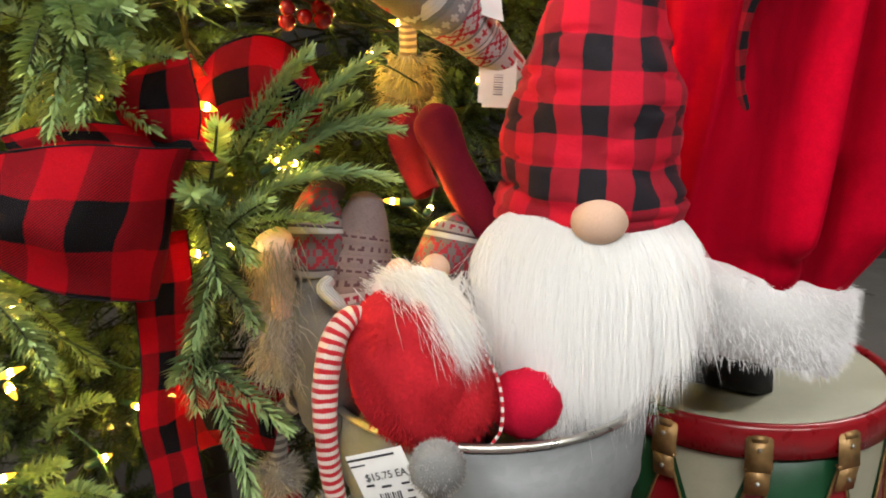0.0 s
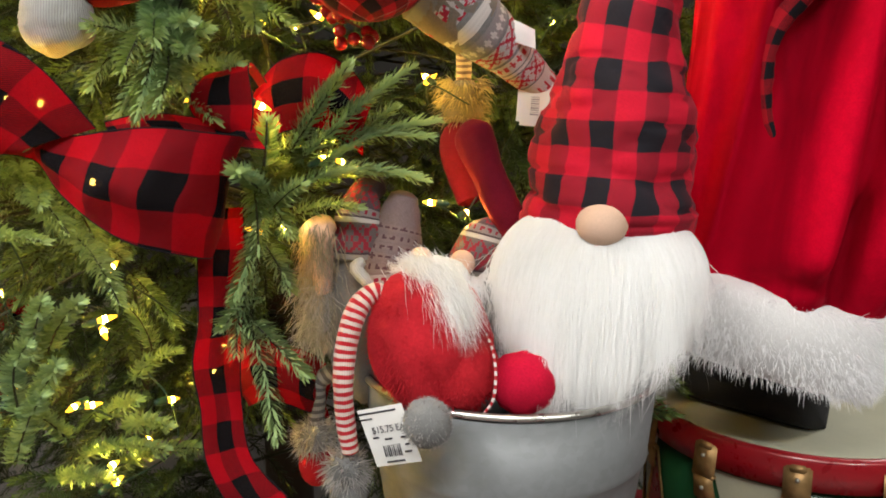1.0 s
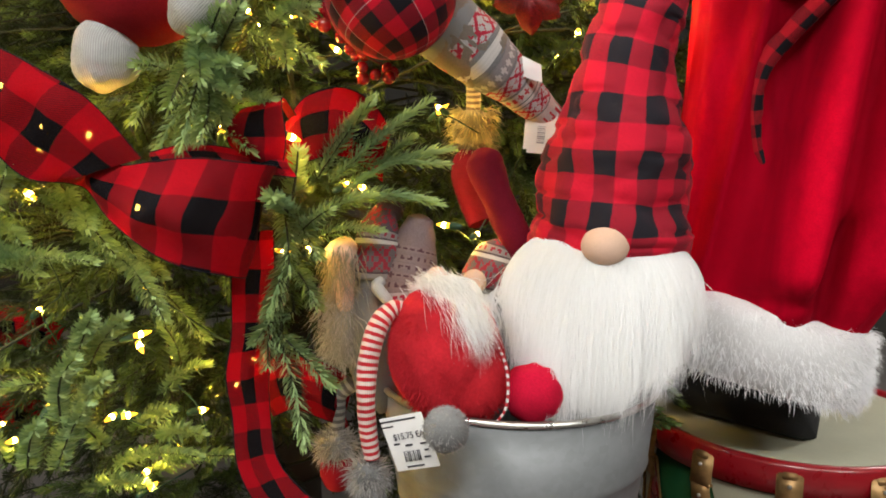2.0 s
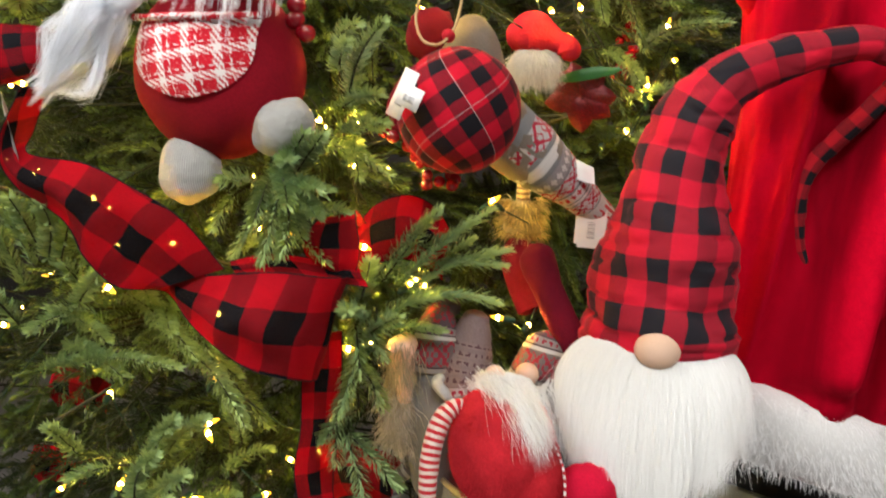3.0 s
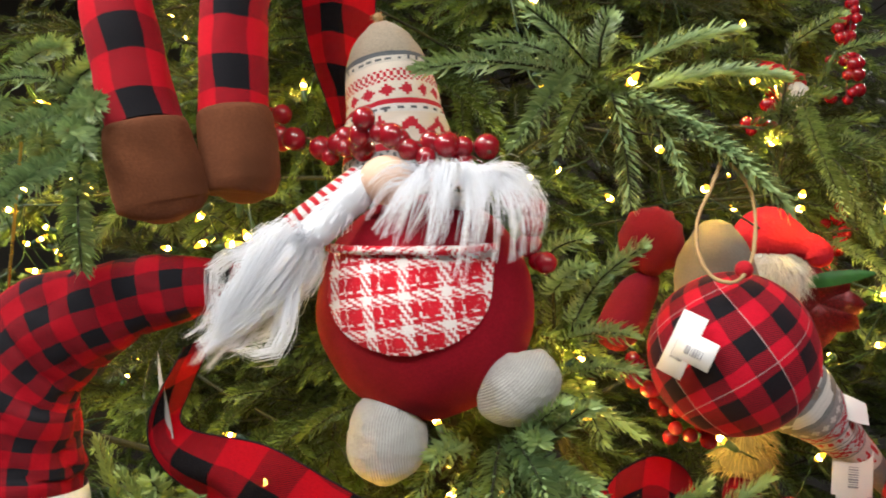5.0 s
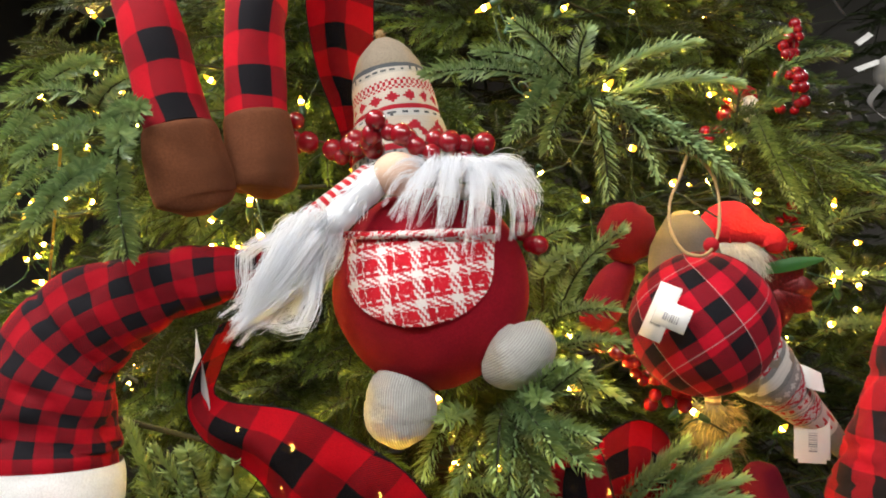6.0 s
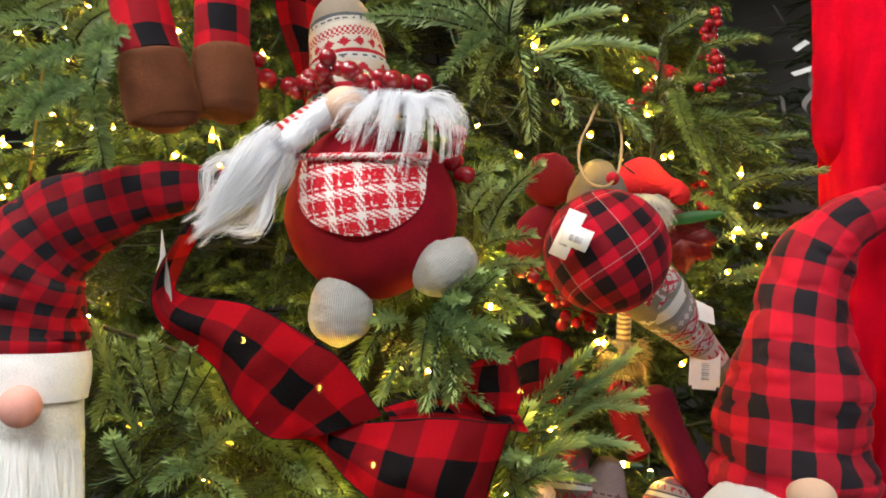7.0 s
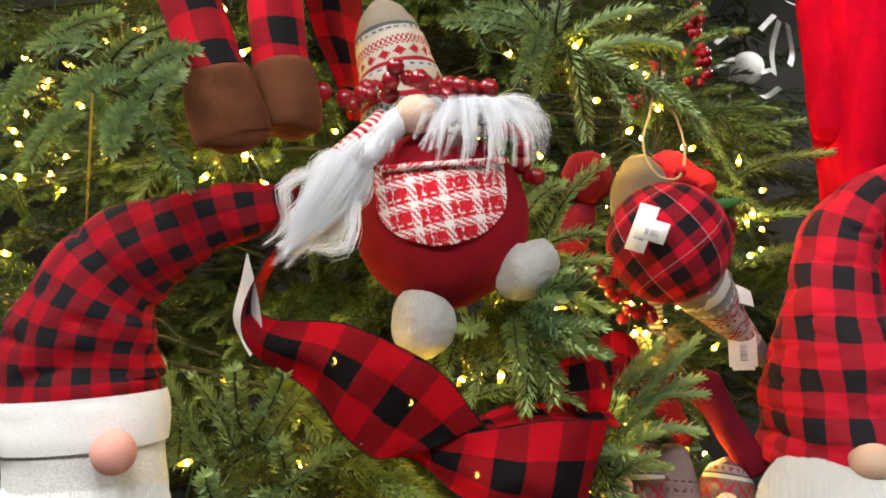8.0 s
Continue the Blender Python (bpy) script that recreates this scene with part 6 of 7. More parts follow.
def ribbon_bow():
    root = holder("plaid_ribbon", (-0.3, 0.62, 1.15), "red and black check wired ribbon looped through tree", "ribbon")
    ribbon_piece("loop", [(-0.536, 0.57, 1.41), (-0.562, 0.575, 1.362), (-0.552, 0.552, 1.336), (-0.48, 0.55, 1.326), (-0.43, 0.555, 1.303), (-0.381, 0.575, 1.267), (-0.341, 0.6, 1.207)],
                 [(-0.54, 0.53, 1.405), (-0.572, 0.53, 1.345), (-0.568, 0.545, 1.302), (-0.517, 0.56, 1.26), (-0.489, 0.555, 1.22), (-0.457, 0.565, 1.187), (-0.425, 0.592, 1.18)], root, 60, 10, 0.012)
    ribbon_piece("loop", [(-0.345, 0.602, 1.207), (-0.36, 0.615, 1.206), (-0.39, 0.612, 1.204), (-0.40, 0.602, 1.2), (-0.355, 0.592, 1.2), (-0.31, 0.587, 1.206), (-0.262, 0.588, 1.208), (-0.219, 0.6, 1.203), (-0.204, 0.64, 1.198), (-0.235, 0.685, 1.19), (-0.3, 0.7, 1.18)],
                 [(-0.43, 0.592, 1.18), (-0.428, 0.605, 1.177), (-0.42, 0.607, 1.174), (-0.405, 0.6, 1.166), (-0.378, 0.588, 1.142), (-0.335, 0.58, 1.114), (-0.295, 0.58, 1.095), (-0.257, 0.598, 1.083), (-0.246, 0.64, 1.072), (-0.28, 0.68, 1.075), (-0.33, 0.69, 1.09)], root, 90, 10, 0.01)
    ribbon_piece("loop", [(-0.345, 0.62, 1.213), (-0.303, 0.635, 1.222), (-0.249, 0.65, 1.216), (-0.2, 0.655, 1.21)],
                 [(-0.335, 0.615, 1.198), (-0.276, 0.63, 1.199), (-0.23, 0.645, 1.19), (-0.185, 0.65, 1.185)], root, 40, 8)
    ribbon_piece("loop", [(-0.25, 0.66, 1.195), (-0.264, 0.645, 1.23), (-0.252, 0.655, 1.258), (-0.236, 0.68, 1.262), (-0.23, 0.71, 1.24)],
                 [(-0.208, 0.66, 1.186), (-0.194, 0.645, 1.226), (-0.202, 0.655, 1.266), (-0.208, 0.68, 1.272), (-0.205, 0.71, 1.25)], root, 40, 8)
    ribbon_piece("loop", [(-0.225, 0.70, 1.235), (-0.2, 0.72, 1.275), (-0.165, 0.75, 1.288), (-0.135, 0.78, 1.27), (-0.12, 0.81, 1.235)],
                 [(-0.222, 0.70, 1.185), (-0.2, 0.725, 1.2), (-0.17, 0.75, 1.205), (-0.145, 0.775, 1.19), (-0.13, 0.8, 1.17)], root, 40, 8, 0.01)
    ribbon_piece("tail", [(-0.272, 0.665, 1.12), (-0.274, 0.66, 1.06), (-0.274, 0.655, 1.0), (-0.281, 0.65, 0.95), (-0.275, 0.65, 0.9), (-0.265, 0.64, 0.84), (-0.235, 0.64, 0.78)],
                 [(-0.232, 0.69, 1.12), (-0.231, 0.685, 1.06), (-0.238, 0.69, 1.0), (-0.244, 0.69, 0.95), (-0.243, 0.685, 0.9), (-0.227, 0.67, 0.84), (-0.18, 0.66, 0.80)], root, 60, 8)


def ribbon_upper():
    root = holder("plaid_ribbon", (-0.5, 0.72, 1.6), "red and black check ribbon hanging behind berries", "ribbon")
    ribbon_piece("tail", [(-0.535, 0.75, 1.86), (-0.535, 0.74, 1.78), (-0.522, 0.74, 1.70), (-0.497, 0.74, 1.63), (-0.485, 0.75, 1.58)],
                 [(-0.46, 0.79, 1.86), (-0.462, 0.78, 1.78), (-0.462, 0.78, 1.70), (-0.462, 0.78, 1.63), (-0.463, 0.78, 1.58)], root, 40, 8, 0.02)


def ribbon_lower(x, y, z):
    root = holder("plaid_ribbon", (x, y, z), "red and black check ribbon deep between branches", "ribbon")
    ribbon_piece("loop", [(x, y, z), (x + 0.04, y - 0.03, z + 0.03), (x + 0.09, y, z + 0.01), (x + 0.11, y + 0.05, z - 0.03)],
                 [(x + 0.01, y, z - 0.07), (x + 0.05, y - 0.02, z - 0.05), (x + 0.09, y, z - 0.07), (x + 0.10, y + 0.05, z - 0.10)], root, 30, 8, 0.015)


def plaid_ball():
    c = Vector((-0.096, 0.727, 1.392))
    s = Shape()
    rows, uvs = [], []
    for i in range(33):
        ph = math.pi * i / 32
        row, uvr = [], []
        for j in range(49):
            th = -math.pi + 2 * math.pi * j / 48
            d = Vector((math.sin(ph) * math.sin(th), -math.sin(ph) * math.cos(th), math.cos(ph)))
            k = 0.0755 * (1 + 0.012 * noise.noise(d * 4))
            if j < 48:
                row.append(c + d * k)
            uvr.append((th * 0.0755 * (0.35 + 0.65 * math.sin(ph)), -ph * 0.0755))
        rows.append(row)
        uvs.append(uvr)
    s.grid(rows[::-1], uvs[::-1], 0, True)
    ball = thing("ball_ornament", s, [M_BALL], "large plaid fabric ball ornament hanging on jute loop", "ornament")
    s = Shape()
    s.tube([(-0.108, 0.692, 1.566, 0.0017), (-0.118, 0.678, 1.54, 0.0017), (-0.129, 0.668, 1.515, 0.0017), (-0.131, 0.655, 1.487, 0.0017), (-0.12, 0.645, 1.464, 0.0017), (-0.102, 0.645, 1.46, 0.0017), (-0.089, 0.655, 1.475, 0.0017), (-0.083, 0.668, 1.505, 0.0017), (-0.085, 0.685, 1.54, 0.0017), (-0.1, 0.695, 1.564, 0.0017)], 0, 8, 70, wrinkle=0.4, pitch=500)
    part("twine_loop", s, [M_TWINE], ball)
    s = Shape()
    s.ball((-0.094, 0.655, 1.47), (0.0075, 0.0075, 0.0075), 0, 14, 10)
    part("bead", s, [M_PLUSH], ball)
    for m, size in ((pose(-0.144, 0.648, 1.407, 78, 22, -28), (0.023, 0.056)), (pose(-0.134, 0.642, 1.403, 78, 22, -28), (0.034, 0.025))):
        paper_tag("price_tag", m, size, ball)
    return ball


def paper_tag(name, m, size, parent, bars=7):
    """A thin card in the xy plane of m with a bar code."""
    s = Shape()
    s.box(m, (size[0], size[1], 0.0006), 0, 0.0002)
    tag = part(name, s, [M_PAPER], parent, "white paper price tag")
    s = Shape()
    for i in range(bars):
        w = random.choice((0.0007, 0.0011, 0.0016))
        s.box(m @ pose((i / (bars - 1) - 0.5) * size[0] * 0.42, -0.1 * size[1], 0.0005), (w, size[1] * 0.3, 0.0003))
    part("bar_code", s, [M_INK_SOFT], tag)
    return tag


def hang_tag():
    m = pose(0.059, 0.948, 1.235, 86, 4, 8)
    s = Shape()
    bm = bmesh.new()
    bmesh.ops.create_cube(bm, size=1, matrix=Matrix.Diagonal((0.045, 0.063, 0.0007, 1)))
    corner = [e for e in bm.edges if abs(e.verts[0].co.z - e.verts[1].co.z) > 0.0005]
    bmesh.ops.bevel(bm, geom=corner, offset=0.005, segments=4, affect="EDGES")
    bm.verts.index_update()
    s.v = [tuple(m @ v.co) for v in bm.verts]
    for f in bm.faces:
        s.face([v.index for v in f.verts], 0, [(v.co.x, v.co.y) for v in f.verts])
    bm.free()
    tag = thing("hang_tag", s, [M_PAPER], "white swing ticket with bar code hanging from knit sleeve", "tag", smooth=False)
    s = Shape()
    for i in range(9):
        s.box(m @ pose(0.001, 0.006 - i * 0.0028, 0.0006), (0.011, random.choice((0.0008, 0.0014, 0.0018)), 0.0003))
    part("bar_code", s, [M_INK_SOFT], tag)
    s = Shape()
    s.box(m @ pose(0, 0.021, 0.0006), (0.008, 0.003, 0.0003), 0)
    part("print", s, [M_INK_SOFT], tag)
    s = Shape()
    s.band([(0.021, 0.9, 1.338), (0.041, 0.893, 1.332), (0.062, 0.903, 1.322)], [(0.026, 0.896, 1.314), (0.044, 0.888, 1.305), (0.064, 0.898, 1.299)], 0, 12, 4)
    thing("paper_label", s, [M_PAPER], "folded white paper label on knit sleeve", "tag")


def lettering(text, m, height, mat, parent):
    curve = bpy.data.curves.new("lettering", "FONT")
    curve.body, curve.size, curve.align_x, curve.align_y = text, height, "CENTER", "CENTER"
    curve.extrude = 0.0001
    tmp = bpy.data.objects.new("lettering", curve)
    me = bpy.data.meshes.new_from_object(tmp)
    bpy.data.objects.remove(tmp)
    me.materials.clear()
    me.materials.append(mat)
    me.transform(m)
    ob = new("lettering", me)
    ob.parent = parent
    ob.matrix_parent_inverse = parent.matrix_basis.inverted()
    return ob


def shelf_label():
    tl, tr, br, bl = Vector((-0.109, 0.672, 0.902)), Vector((-0.054, 0.655, 0.922)), Vector((-0.02, 0.64, 0.868)), Vector((-0.072, 0.655, 0.843))
    ax = (tr - tl).normalized()
    az = ax.cross((tl - bl)).normalized()
    ay = az.cross(ax)
    m = Matrix((ax, ay, az)).transposed().to_4x4()
    m.translation = (tl + tr + br + bl) / 4
    w, h = 0.060, 0.064
    s = Shape()
    for back in (0, 1):
        rows = [[m @ Vector((w * (i / 8 - 0.5) + 0.004 * math.sin(j / 8 * 2), h * (0.5 - j / 8), -0.006 * (j / 8) ** 2 - 0.0006 * back)) for i in (range(9) if not back else range(8, -1, -1))] for j in range(9)]
        s.grid(rows, [[(i * 0.01, j * 0.01) for i in range(9)] for j in range(9)], 0)
    tag = thing("price_label", s, [M_PAPER], "white printed price label hanging over bucket edge", "label")
    lettering("$15.75 EA", m @ pose(0.006, 0.008, 0.0006, 3), 0.0105, M_INK, tag)
    s = Shape()
    for x, y, bw, bh in ((-0.004, 0.027, 0.05, 0.002), (-0.02, 0.021, 0.016, 0.0016), (-0.014, 0.0, 0.008, 0.002), (0.002, -0.003, 0.01, 0.002), (0.022, -0.003, 0.008, 0.002), (0.024, -0.011, 0.006, 0.002), (0.022, -0.019, 0.009, 0.002), (0.002, -0.028, 0.024, 0.0018)):
        s.box(m @ pose(x, y, -0.006 * ((0.5 - y / h)) ** 2 + 0.0005), (bw, bh, 0.0003))
    part("print", s, [M_INK], tag)
    s = Shape()
    for i in range(9):
        s.box(m @ pose(-0.008 + i * 0.0026, -0.015, -0.0027), (random.choice((0.0007, 0.0012, 0.0016)), 0.014, 0.0003))
    part("bar_code", s, [M_INK], tag)
    # long blank tag beside the ribbon's end
    s = Shape()
    s.band([(-0.564, 0.53, 1.403), (-0.581, 0.56, 1.375), (-0.594, 0.57, 1.34), (-0.589, 0.575, 1.316), (-0.576, 0.56, 1.298)],
           [(-0.563, 0.529, 1.401), (-0.558, 0.53, 1.373), (-0.556, 0.54, 1.333), (-0.562, 0.548, 1.31), (-0.575, 0.559, 1.297)], 0, 20, 6, thick=0.0008)
    thing("paper_tag", s, [M_PAPER], "white folded paper tag stuck to ribbon end", "tag")


def berries(name, path, count, spread, size, label, seed):
    r = random.Random(seed)
    root = holder(name, path[0], label, "berries")
    s = Shape()
    line = spline(path, 40)
    s.tube([(*p, 0.0014) for p in line[::3]], 0, 6, 40)
    part("twig", s, [M_TWIG], root)
    base = Shape()
    base.ball((0, 0, 0), (1, 1, 1), 0, 14, 10)
    base.ball((0, -0.2, -0.98), (0.16, 0.16, 0.1), 1, 8, 6)
    me = base.mesh("berry", [M_BERRY, M_TWIG])
    for i in range(count):
        p = Vector(line[int((i + 0.5) / count * 39)]) + Vector((r.gauss(0, spread), r.gauss(0, spread * 0.6), r.gauss(0, spread)))
        ob = new("berry", me)
        ob.parent = root
        ob.location = p - root.location
        ob.rotation_euler = (r.uniform(-1, 1), r.uniform(-1, 1), r.uniform(0, 6))
        k = size * r.uniform(0.8, 1.15)
        ob.scale = (k, k, k)
    return root


def poinsettia(at, size, mat, label):
    root = holder("poinsettia", at, label, "flower")
    for i in range(12):
        a = i * 2.4
        k = size * (1.0 if i < 7 else 0.65)
        s = Shape()
        out = Vector((math.cos(a), -0.25 - 0.04 * (i > 6), math.sin(a))).normalized()
        side = out.cross(Vector((0, -1, 0))).normalized()
        rows, uvs = [], []
        for q in range(7):
            f = q / 6
            w = 0.34 * k * math.sin(math.pi * (0.08 + 0.92 * f)) ** 0.8
            mid = Vector(at) + out * k * f + Vector((0, 0.35 * k * f * f, 0))
            rows.append([mid + side * w * e + Vector((0, 0.1 * k * abs(e), 0)) for e in (-1, -0.5, 0, 0.5, 1)])
            uvs.append([(e, f) for e in (-1, -0.5, 0, 0.5, 1)])
        s.grid(rows, uvs, 0)
        part("petal", s, [mat], root)


def cord(name, path, radius, mat, label, category):
    s = Shape()
    s.tube([(*p, radius) for p in path], 0, 8, 40)
    return thing(name, s, [mat], label, category)


ribbon_bow()
ribbon_upper()
ribbon_lower(-1.03, 1.14, 0.87)
ribbon_lower(-1.07, 1.12, 0.71)
ribbon_lower(-0.293, 0.780, 0.921)
plaid_ball()
hang_tag()
shelf_label()
berries("berry_garland", [(-0.535, 0.67, 1.625), (-0.505, 0.66, 1.60), (-0.475, 0.66, 1.592), (-0.45, 0.65, 1.585), (-0.42, 0.61, 1.583), (-0.40, 0.598, 1.595), (-0.375, 0.597, 1.58), (-0.35, 0.605, 1.573), (-0.328, 0.615, 1.572), (-0.3, 0.64, 1.553), (-0.282, 0.655, 1.525), (-0.27, 0.655, 1.495), (-0.258, 0.65, 1.464)],
        36, 0.006, 0.0106, "dark red berry garland draped over knit hat", 3)
berries("berry_spray", [(0.14, 1.26, 1.88), (0.135, 1.26, 1.8), (0.13, 1.26, 1.72)], 26, 0.012, 0.0095, "hanging spray of bright red berries", 4)
berries("berry_spray", [(0.12, 1.2, 1.55), (0.105, 1.2, 1.5), (0.1, 1.2, 1.46)], 14, 0.012, 0.0095, "hanging spray of bright red berries", 5)
berries("berry_spray", [(-0.19, 0.76, 1.37), (-0.165, 0.77, 1.345), (-0.14, 0.78, 1.325), (-0.11, 0.79, 1.31)], 22, 0.012, 0.0085, "cluster of red berries beside plaid ball", 6)
berries("berry_spray", [(0.02, 1.2, 1.72), (0.0, 1.2, 1.69), (-0.02, 1.2, 1.68)], 9, 0.014, 0.0095, "cluster of red berries among branches", 7)
poinsettia((0.035, 0.99, 1.425), 0.056, M_GLIT, "red glittered poinsettia flower clipped to branch")
def long_leaf(path, wide):
    """A narrow leaf with a raised middle rib, bent along its path."""
    s = Shape()
    line = spline(path, 16)
    for back in (0, 1):
        rows, uvs = [], []
        for i, p in enumerate(line):
            w = wide * math.sin(math.pi * (0.06 + 0.92 * i / 15)) ** 0.7
            cross = [Vector(p) + Vector((0, 0.15 * w * abs(e) + 0.0008 * back, w * e)) for e in (-1, -0.5, 0, 0.5, 1)]
            rows.append(cross[::-1] if back else cross)
            uvs.append([(e, i / 15) for e in range(5)])
        s.grid(rows, uvs, 0)
    return thing("poinsettia_leaf", s, [M_LEAF], "narrow green artificial leaf beside red flower", "leaf")


long_leaf([(0.0, 0.98, 1.449), (0.046, 0.975, 1.457), (0.095, 0.985, 1.464)], 0.009)
cord("gold_cord", [(-0.728, 0.56, 1.585), (-0.735, 0.56, 1.51), (-0.741, 0.56, 1.445)], 0.0014, M_GOLD_CORD, "thin gold ornament cord hanging from branch", "cord")


# ---- light string ----
LIT_HIGH = [(-0.887, 0.746, 1.666), (-0.63, 0.76, 1.68), (-0.589, 0.735, 1.495), (-0.36, 0.74, 1.243), (-0.315, 0.731, 1.232), (-0.189, 0.76, 1.652), (-0.158, 0.799, 1.594), (-0.112, 0.826, 1.552),
            (-0.004, 0.908, 1.536), (0.177, 1.132, 1.491), (0.206, 1.188, 1.448), (-0.1, 0.99, 1.26), (-0.154, 0.802, 1.162), (-0.053, 0.868, 1.108), (-0.57, 0.73, 1.212), (-0.59, 0.74, 1.144)]
LIT_MID = [(-0.291, 0.70, 1.124), (-0.425, 0.612, 1.235), (-0.275, 0.745, 1.658), (-0.204, 0.775, 1.322), (-0.49, 0.59, 1.285), (-0.286, 0.741, 1.386), (-0.246, 0.757, 1.325), (-0.242, 0.759, 1.375), (-0.219, 0.73, 1.17),
           (-0.168, 0.75, 1.167), (-0.228, 0.73, 1.085), (-0.213, 0.74, 1.087), (-0.025, 0.89, 1.092), (-0.561, 0.69, 0.873), (-0.579, 0.66, 0.844), (-0.447, 0.68, 0.876), (-0.266, 0.7, 0.96), (-0.566, 0.69, 1.162)]
LIT_LOW = [(-0.585, 0.72, 1.096), (-0.59, 0.72, 0.995), (0.0, 1.07, 1.3), (0.132, 1.06, 1.436), (-0.205, 0.668, 1.232), (-0.345, 0.61, 1.15), (-0.392, 0.711, 0.829), (-0.436, 0.702, 0.976),
           (0.037, 1.027, 1.229), (-0.316, 0.74, 1.322), (-0.078, 0.931, 1.264), (-0.451, 0.68, 0.88), (-0.43, 0.703, 0.97), (-0.418, 0.705, 1.035), (-0.422, 0.68, 0.799)]
LIT_SIDES = [(-0.901, 0.74, 1.7), (-0.826, 0.74, 1.622), (-0.926, 0.74, 1.541), (-0.736, 0.74, 1.716), (0.134, 1.08, 1.424), (0.199, 1.2, 1.43), (0.193, 1.2, 1.39), (0.029, 1.06, 1.562), (-0.01, 1.06, 1.632), (-0.043, 1.06, 1.792), (0.168, 1.2, 1.545), (0.068, 1.08, 1.353)]
lit = [Vector(p) for p in LIT_HIGH + LIT_MID + LIT_LOW + LIT_SIDES]
rng = random.Random(11)
while len(lit) < 195:
    z = rng.uniform(0.6, 2.1)
    a = radians(rng.uniform(-75, 100))
    r = tree_radius(z) * rng.uniform(0.62, 0.93)
    p = Vector((AXIS.x + r * math.sin(a), AXIS.y - r * math.cos(a), z))
    if (p - Vector((-0.05, 1.01, 1.23))).length < 0.1 or p.x > 0.14 and p.z < 1.7 or p.z < 1.1 and p.x < -0.25 and rng.random() < 0.7:
        continue
    if (p.x < -0.2 or p.z > 1.2) and not (p.x < -0.58 and p.y < 0.78 and 1.15 < p.z < 1.52) and clear(p, 0.065) and all((p - q).length > 0.05 for q in lit):
        lit.append(p)

lights = holder("light_string", lit[0], "string of warm white mini lights wound through tree", "string lights")
glass = Shape()
glass.tube([(0, 0, 0, 0.0028), (0, 0, 0.004, 0.0036), (0, 0, 0.0082, 0.0038)], 1, 8, 4)
glass.tube([(0, 0, 0.008, 0.0033), (0, 0, 0.0105, 0.0035), (0, 0, 0.0132, 0.0033)], 0, 8, 3)
glass.tube([(0, 0, 0.013, 0.0036), (0, 0, 0.018, 0.0027), (0, 0, 0.024, 0.0007)], 1, 8, 4)
bulb_mesh = glass.mesh("bulb", [M_BULB, M_BULB_END])
cup = Shape()
cup.tube([(0, 0, -0.016, 0.0022), (0, 0, -0.012, 0.0042), (0, 0, 0.001, 0.005)], 0, 10, 6)
cup_mesh = cup.mesh("socket", [M_SOCKET])
for p in lit:
    turn = Euler((rng.uniform(-2.2, 2.2), rng.uniform(-2.2, 2.2), 0)).to_matrix().to_4x4()
    b = new("bulb", bulb_mesh)
    b.parent = lights
    b.matrix_basis = Matrix.Translation(p - lit[0]) @ turn
    c = new("socket", cup_mesh)
    c.parent = b
order, rest = [lit[0]], lit[1:]
while rest:
    k = min(rest, key=lambda q: (q - order[-1]).length)
    rest.remove(k)
    order.append(k)
for i in range(0, len(order) - 1, 12):
    s = Shape()
    pts = []
    for a, b in zip(order[i:i + 12], order[i + 1:i + 13]):
        if (a - b).length < 0.35:
            pts += [a + Vector((0, 0.012, -0.006)), (a + b) / 2 + Vector((rng.uniform(-0.02, 0.02), 0.05, -0.03))]
    if len(pts) > 3:
        s.tube([(*p, 0.0012) for p in pts], 0, 6, len(pts) * 6)
        part("wire", s, [M_CORD], lights)


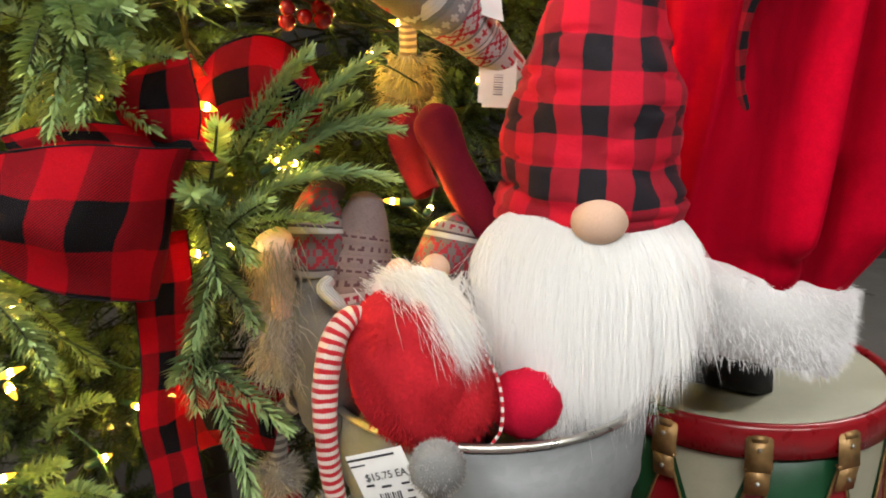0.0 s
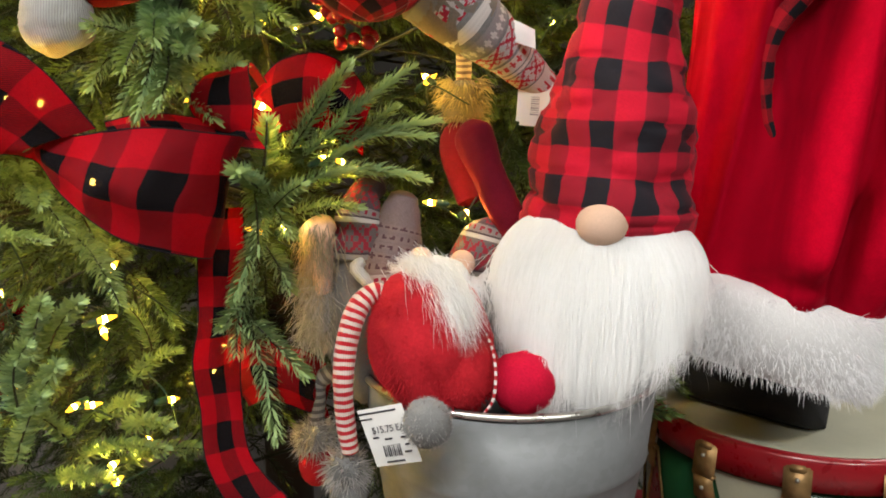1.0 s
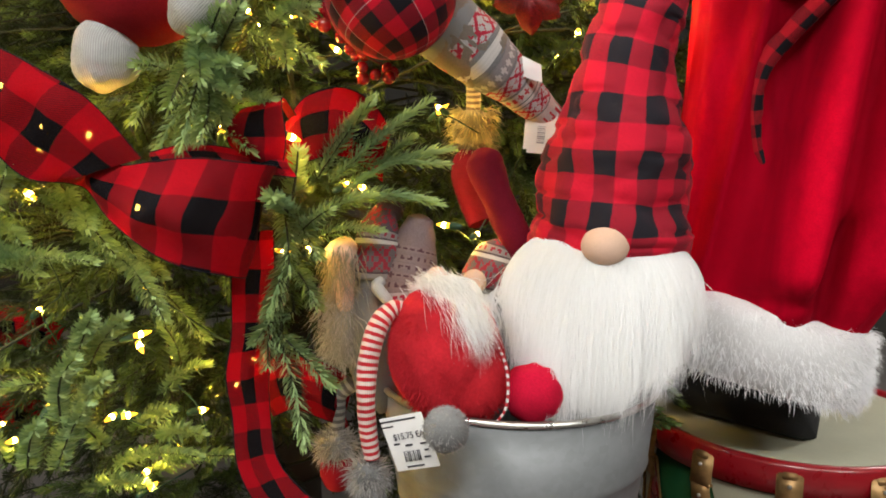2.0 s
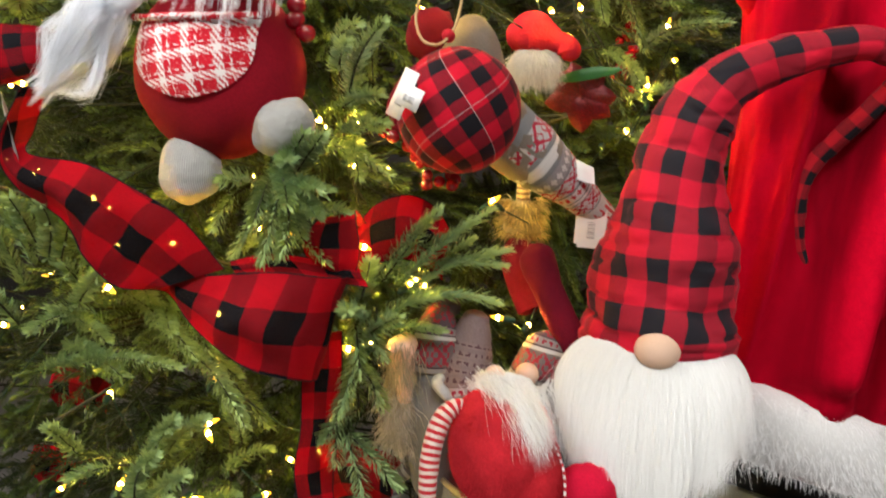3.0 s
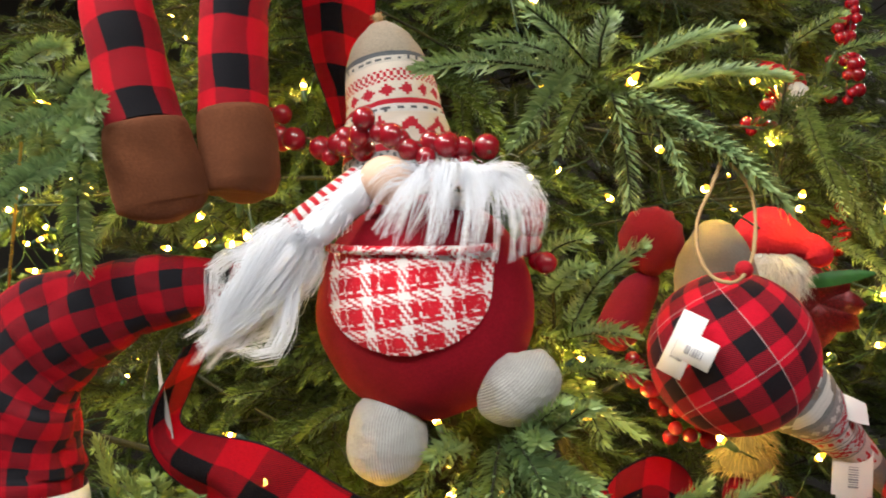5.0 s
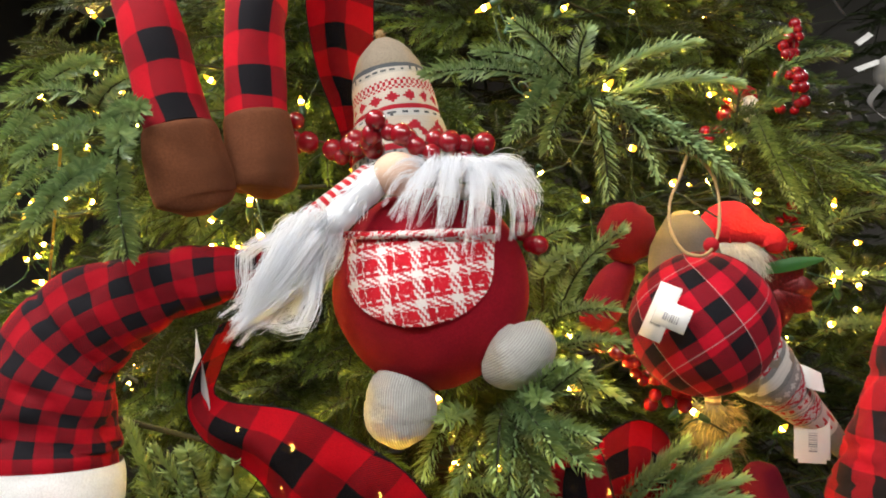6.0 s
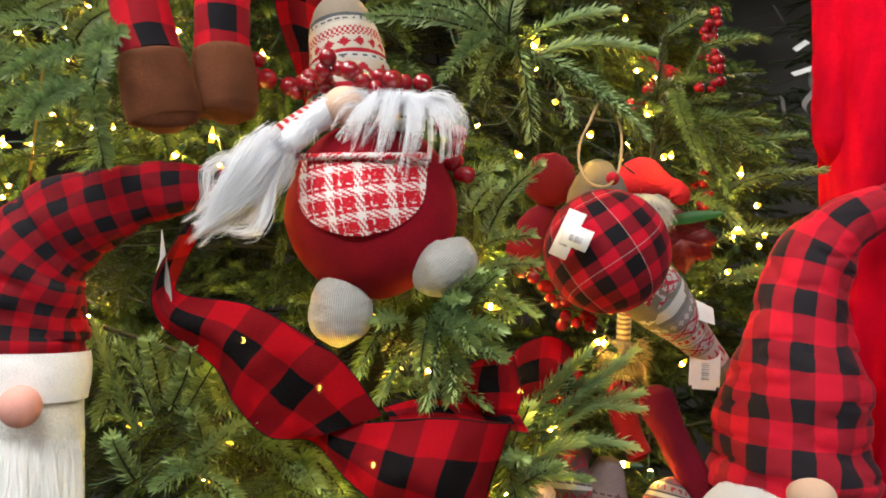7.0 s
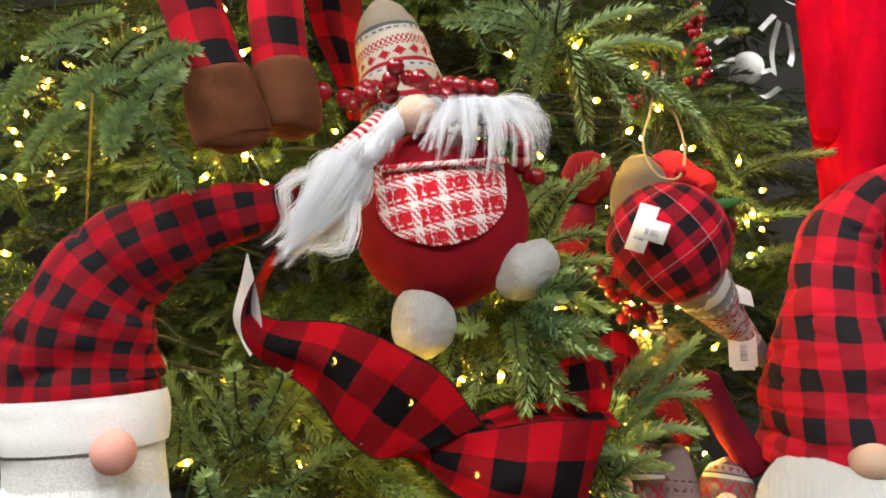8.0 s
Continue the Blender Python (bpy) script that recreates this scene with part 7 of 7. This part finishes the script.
# ---- what stands behind ----
def far_tree():
    root = holder("dark_tree", (1.3, 4.05, 0), "dark green tree with white ornaments further back in shop", "christmas tree")
    s = Shape()
    s.tube([(1.3, 4.05, 0, 0.05), (1.3, 4.05, 2.95, 0.01)], 0, 10, 6)
    part("trunk", s, [M_BARK], root)
    r = random.Random(21)
    rows_far = []
    for i in range(45):
        z = r.uniform(1.5, 3.0)
        a = r.uniform(-1.9, 1.9)
        rad = 0.8 * (1 - z / 3.4) + 0.12
        tip = Vector((1.3 + rad * math.sin(a), 4.05 - rad * math.cos(a), z))
        base = tip - Vector((math.sin(a), -math.cos(a), r.uniform(-0.3, 0.3))).normalized() * 0.3
        v, t, u, mt = SPARSE[r.randrange(4)]
        m = np.array(bough_pose(base, tip, r.uniform(-40, 40)))
        rows_far.append((v @ m[:3, :3].T + m[:3, 3], t, u, mt))
    ob = new("crown", triangle_mesh("crown", joined(rows_far), TREE_MATS))
    ob.parent = root
    ob.matrix_parent_inverse = root.matrix_basis.inverted()
    tagged(ob, kind="stuff")
    s = Shape()
    s.ball((1.16, 3.72, 2.4), (0.085, 0.085, 0.085), 0, 28, 20)
    thing("ball_ornament", s, [M_SNOWY], "matt white ball ornament on dark tree", "ornament")
    # narrow white ribbons curling away from the ball
    for path in ([(0.99, 2.53), (1.06, 2.58)], [(0.98, 2.41), (1.09, 2.45)], [(1.08, 2.33), (1.04, 2.25), (1.13, 2.13)], [(1.2, 2.36), (1.27, 2.38)], [(1.15, 2.28), (1.22, 2.24), (1.28, 2.27)],
                 [(1.22, 2.58), (1.31, 2.66)], [(1.32, 2.62), (1.28, 2.48), (1.26, 2.34)], [(1.36, 2.6), (1.38, 2.46), (1.34, 2.38)], [(1.36, 2.72), (1.48, 2.67)], [(1.27, 2.1), (1.26, 2.0)], [(0.93, 2.3), (0.95, 2.2)], [(0.9, 2.75), (0.95, 2.68)]):
        s = Shape()
        up = [(x, 3.68 + 0.03 * math.sin(i * 2.1), z + 0.012) for i, (x, z) in enumerate(path)]
        low = [(x + 0.014, 3.66 + 0.03 * math.sin(i * 2.1), z - 0.012) for i, (x, z) in enumerate(path)]
        s.band(up, low, 0, 16, 3, thick=0.002)
        thing("ribbon_curl", s, [M_SNOWY], "narrow white ribbon curl on dark tree", "ribbon")


far_tree()
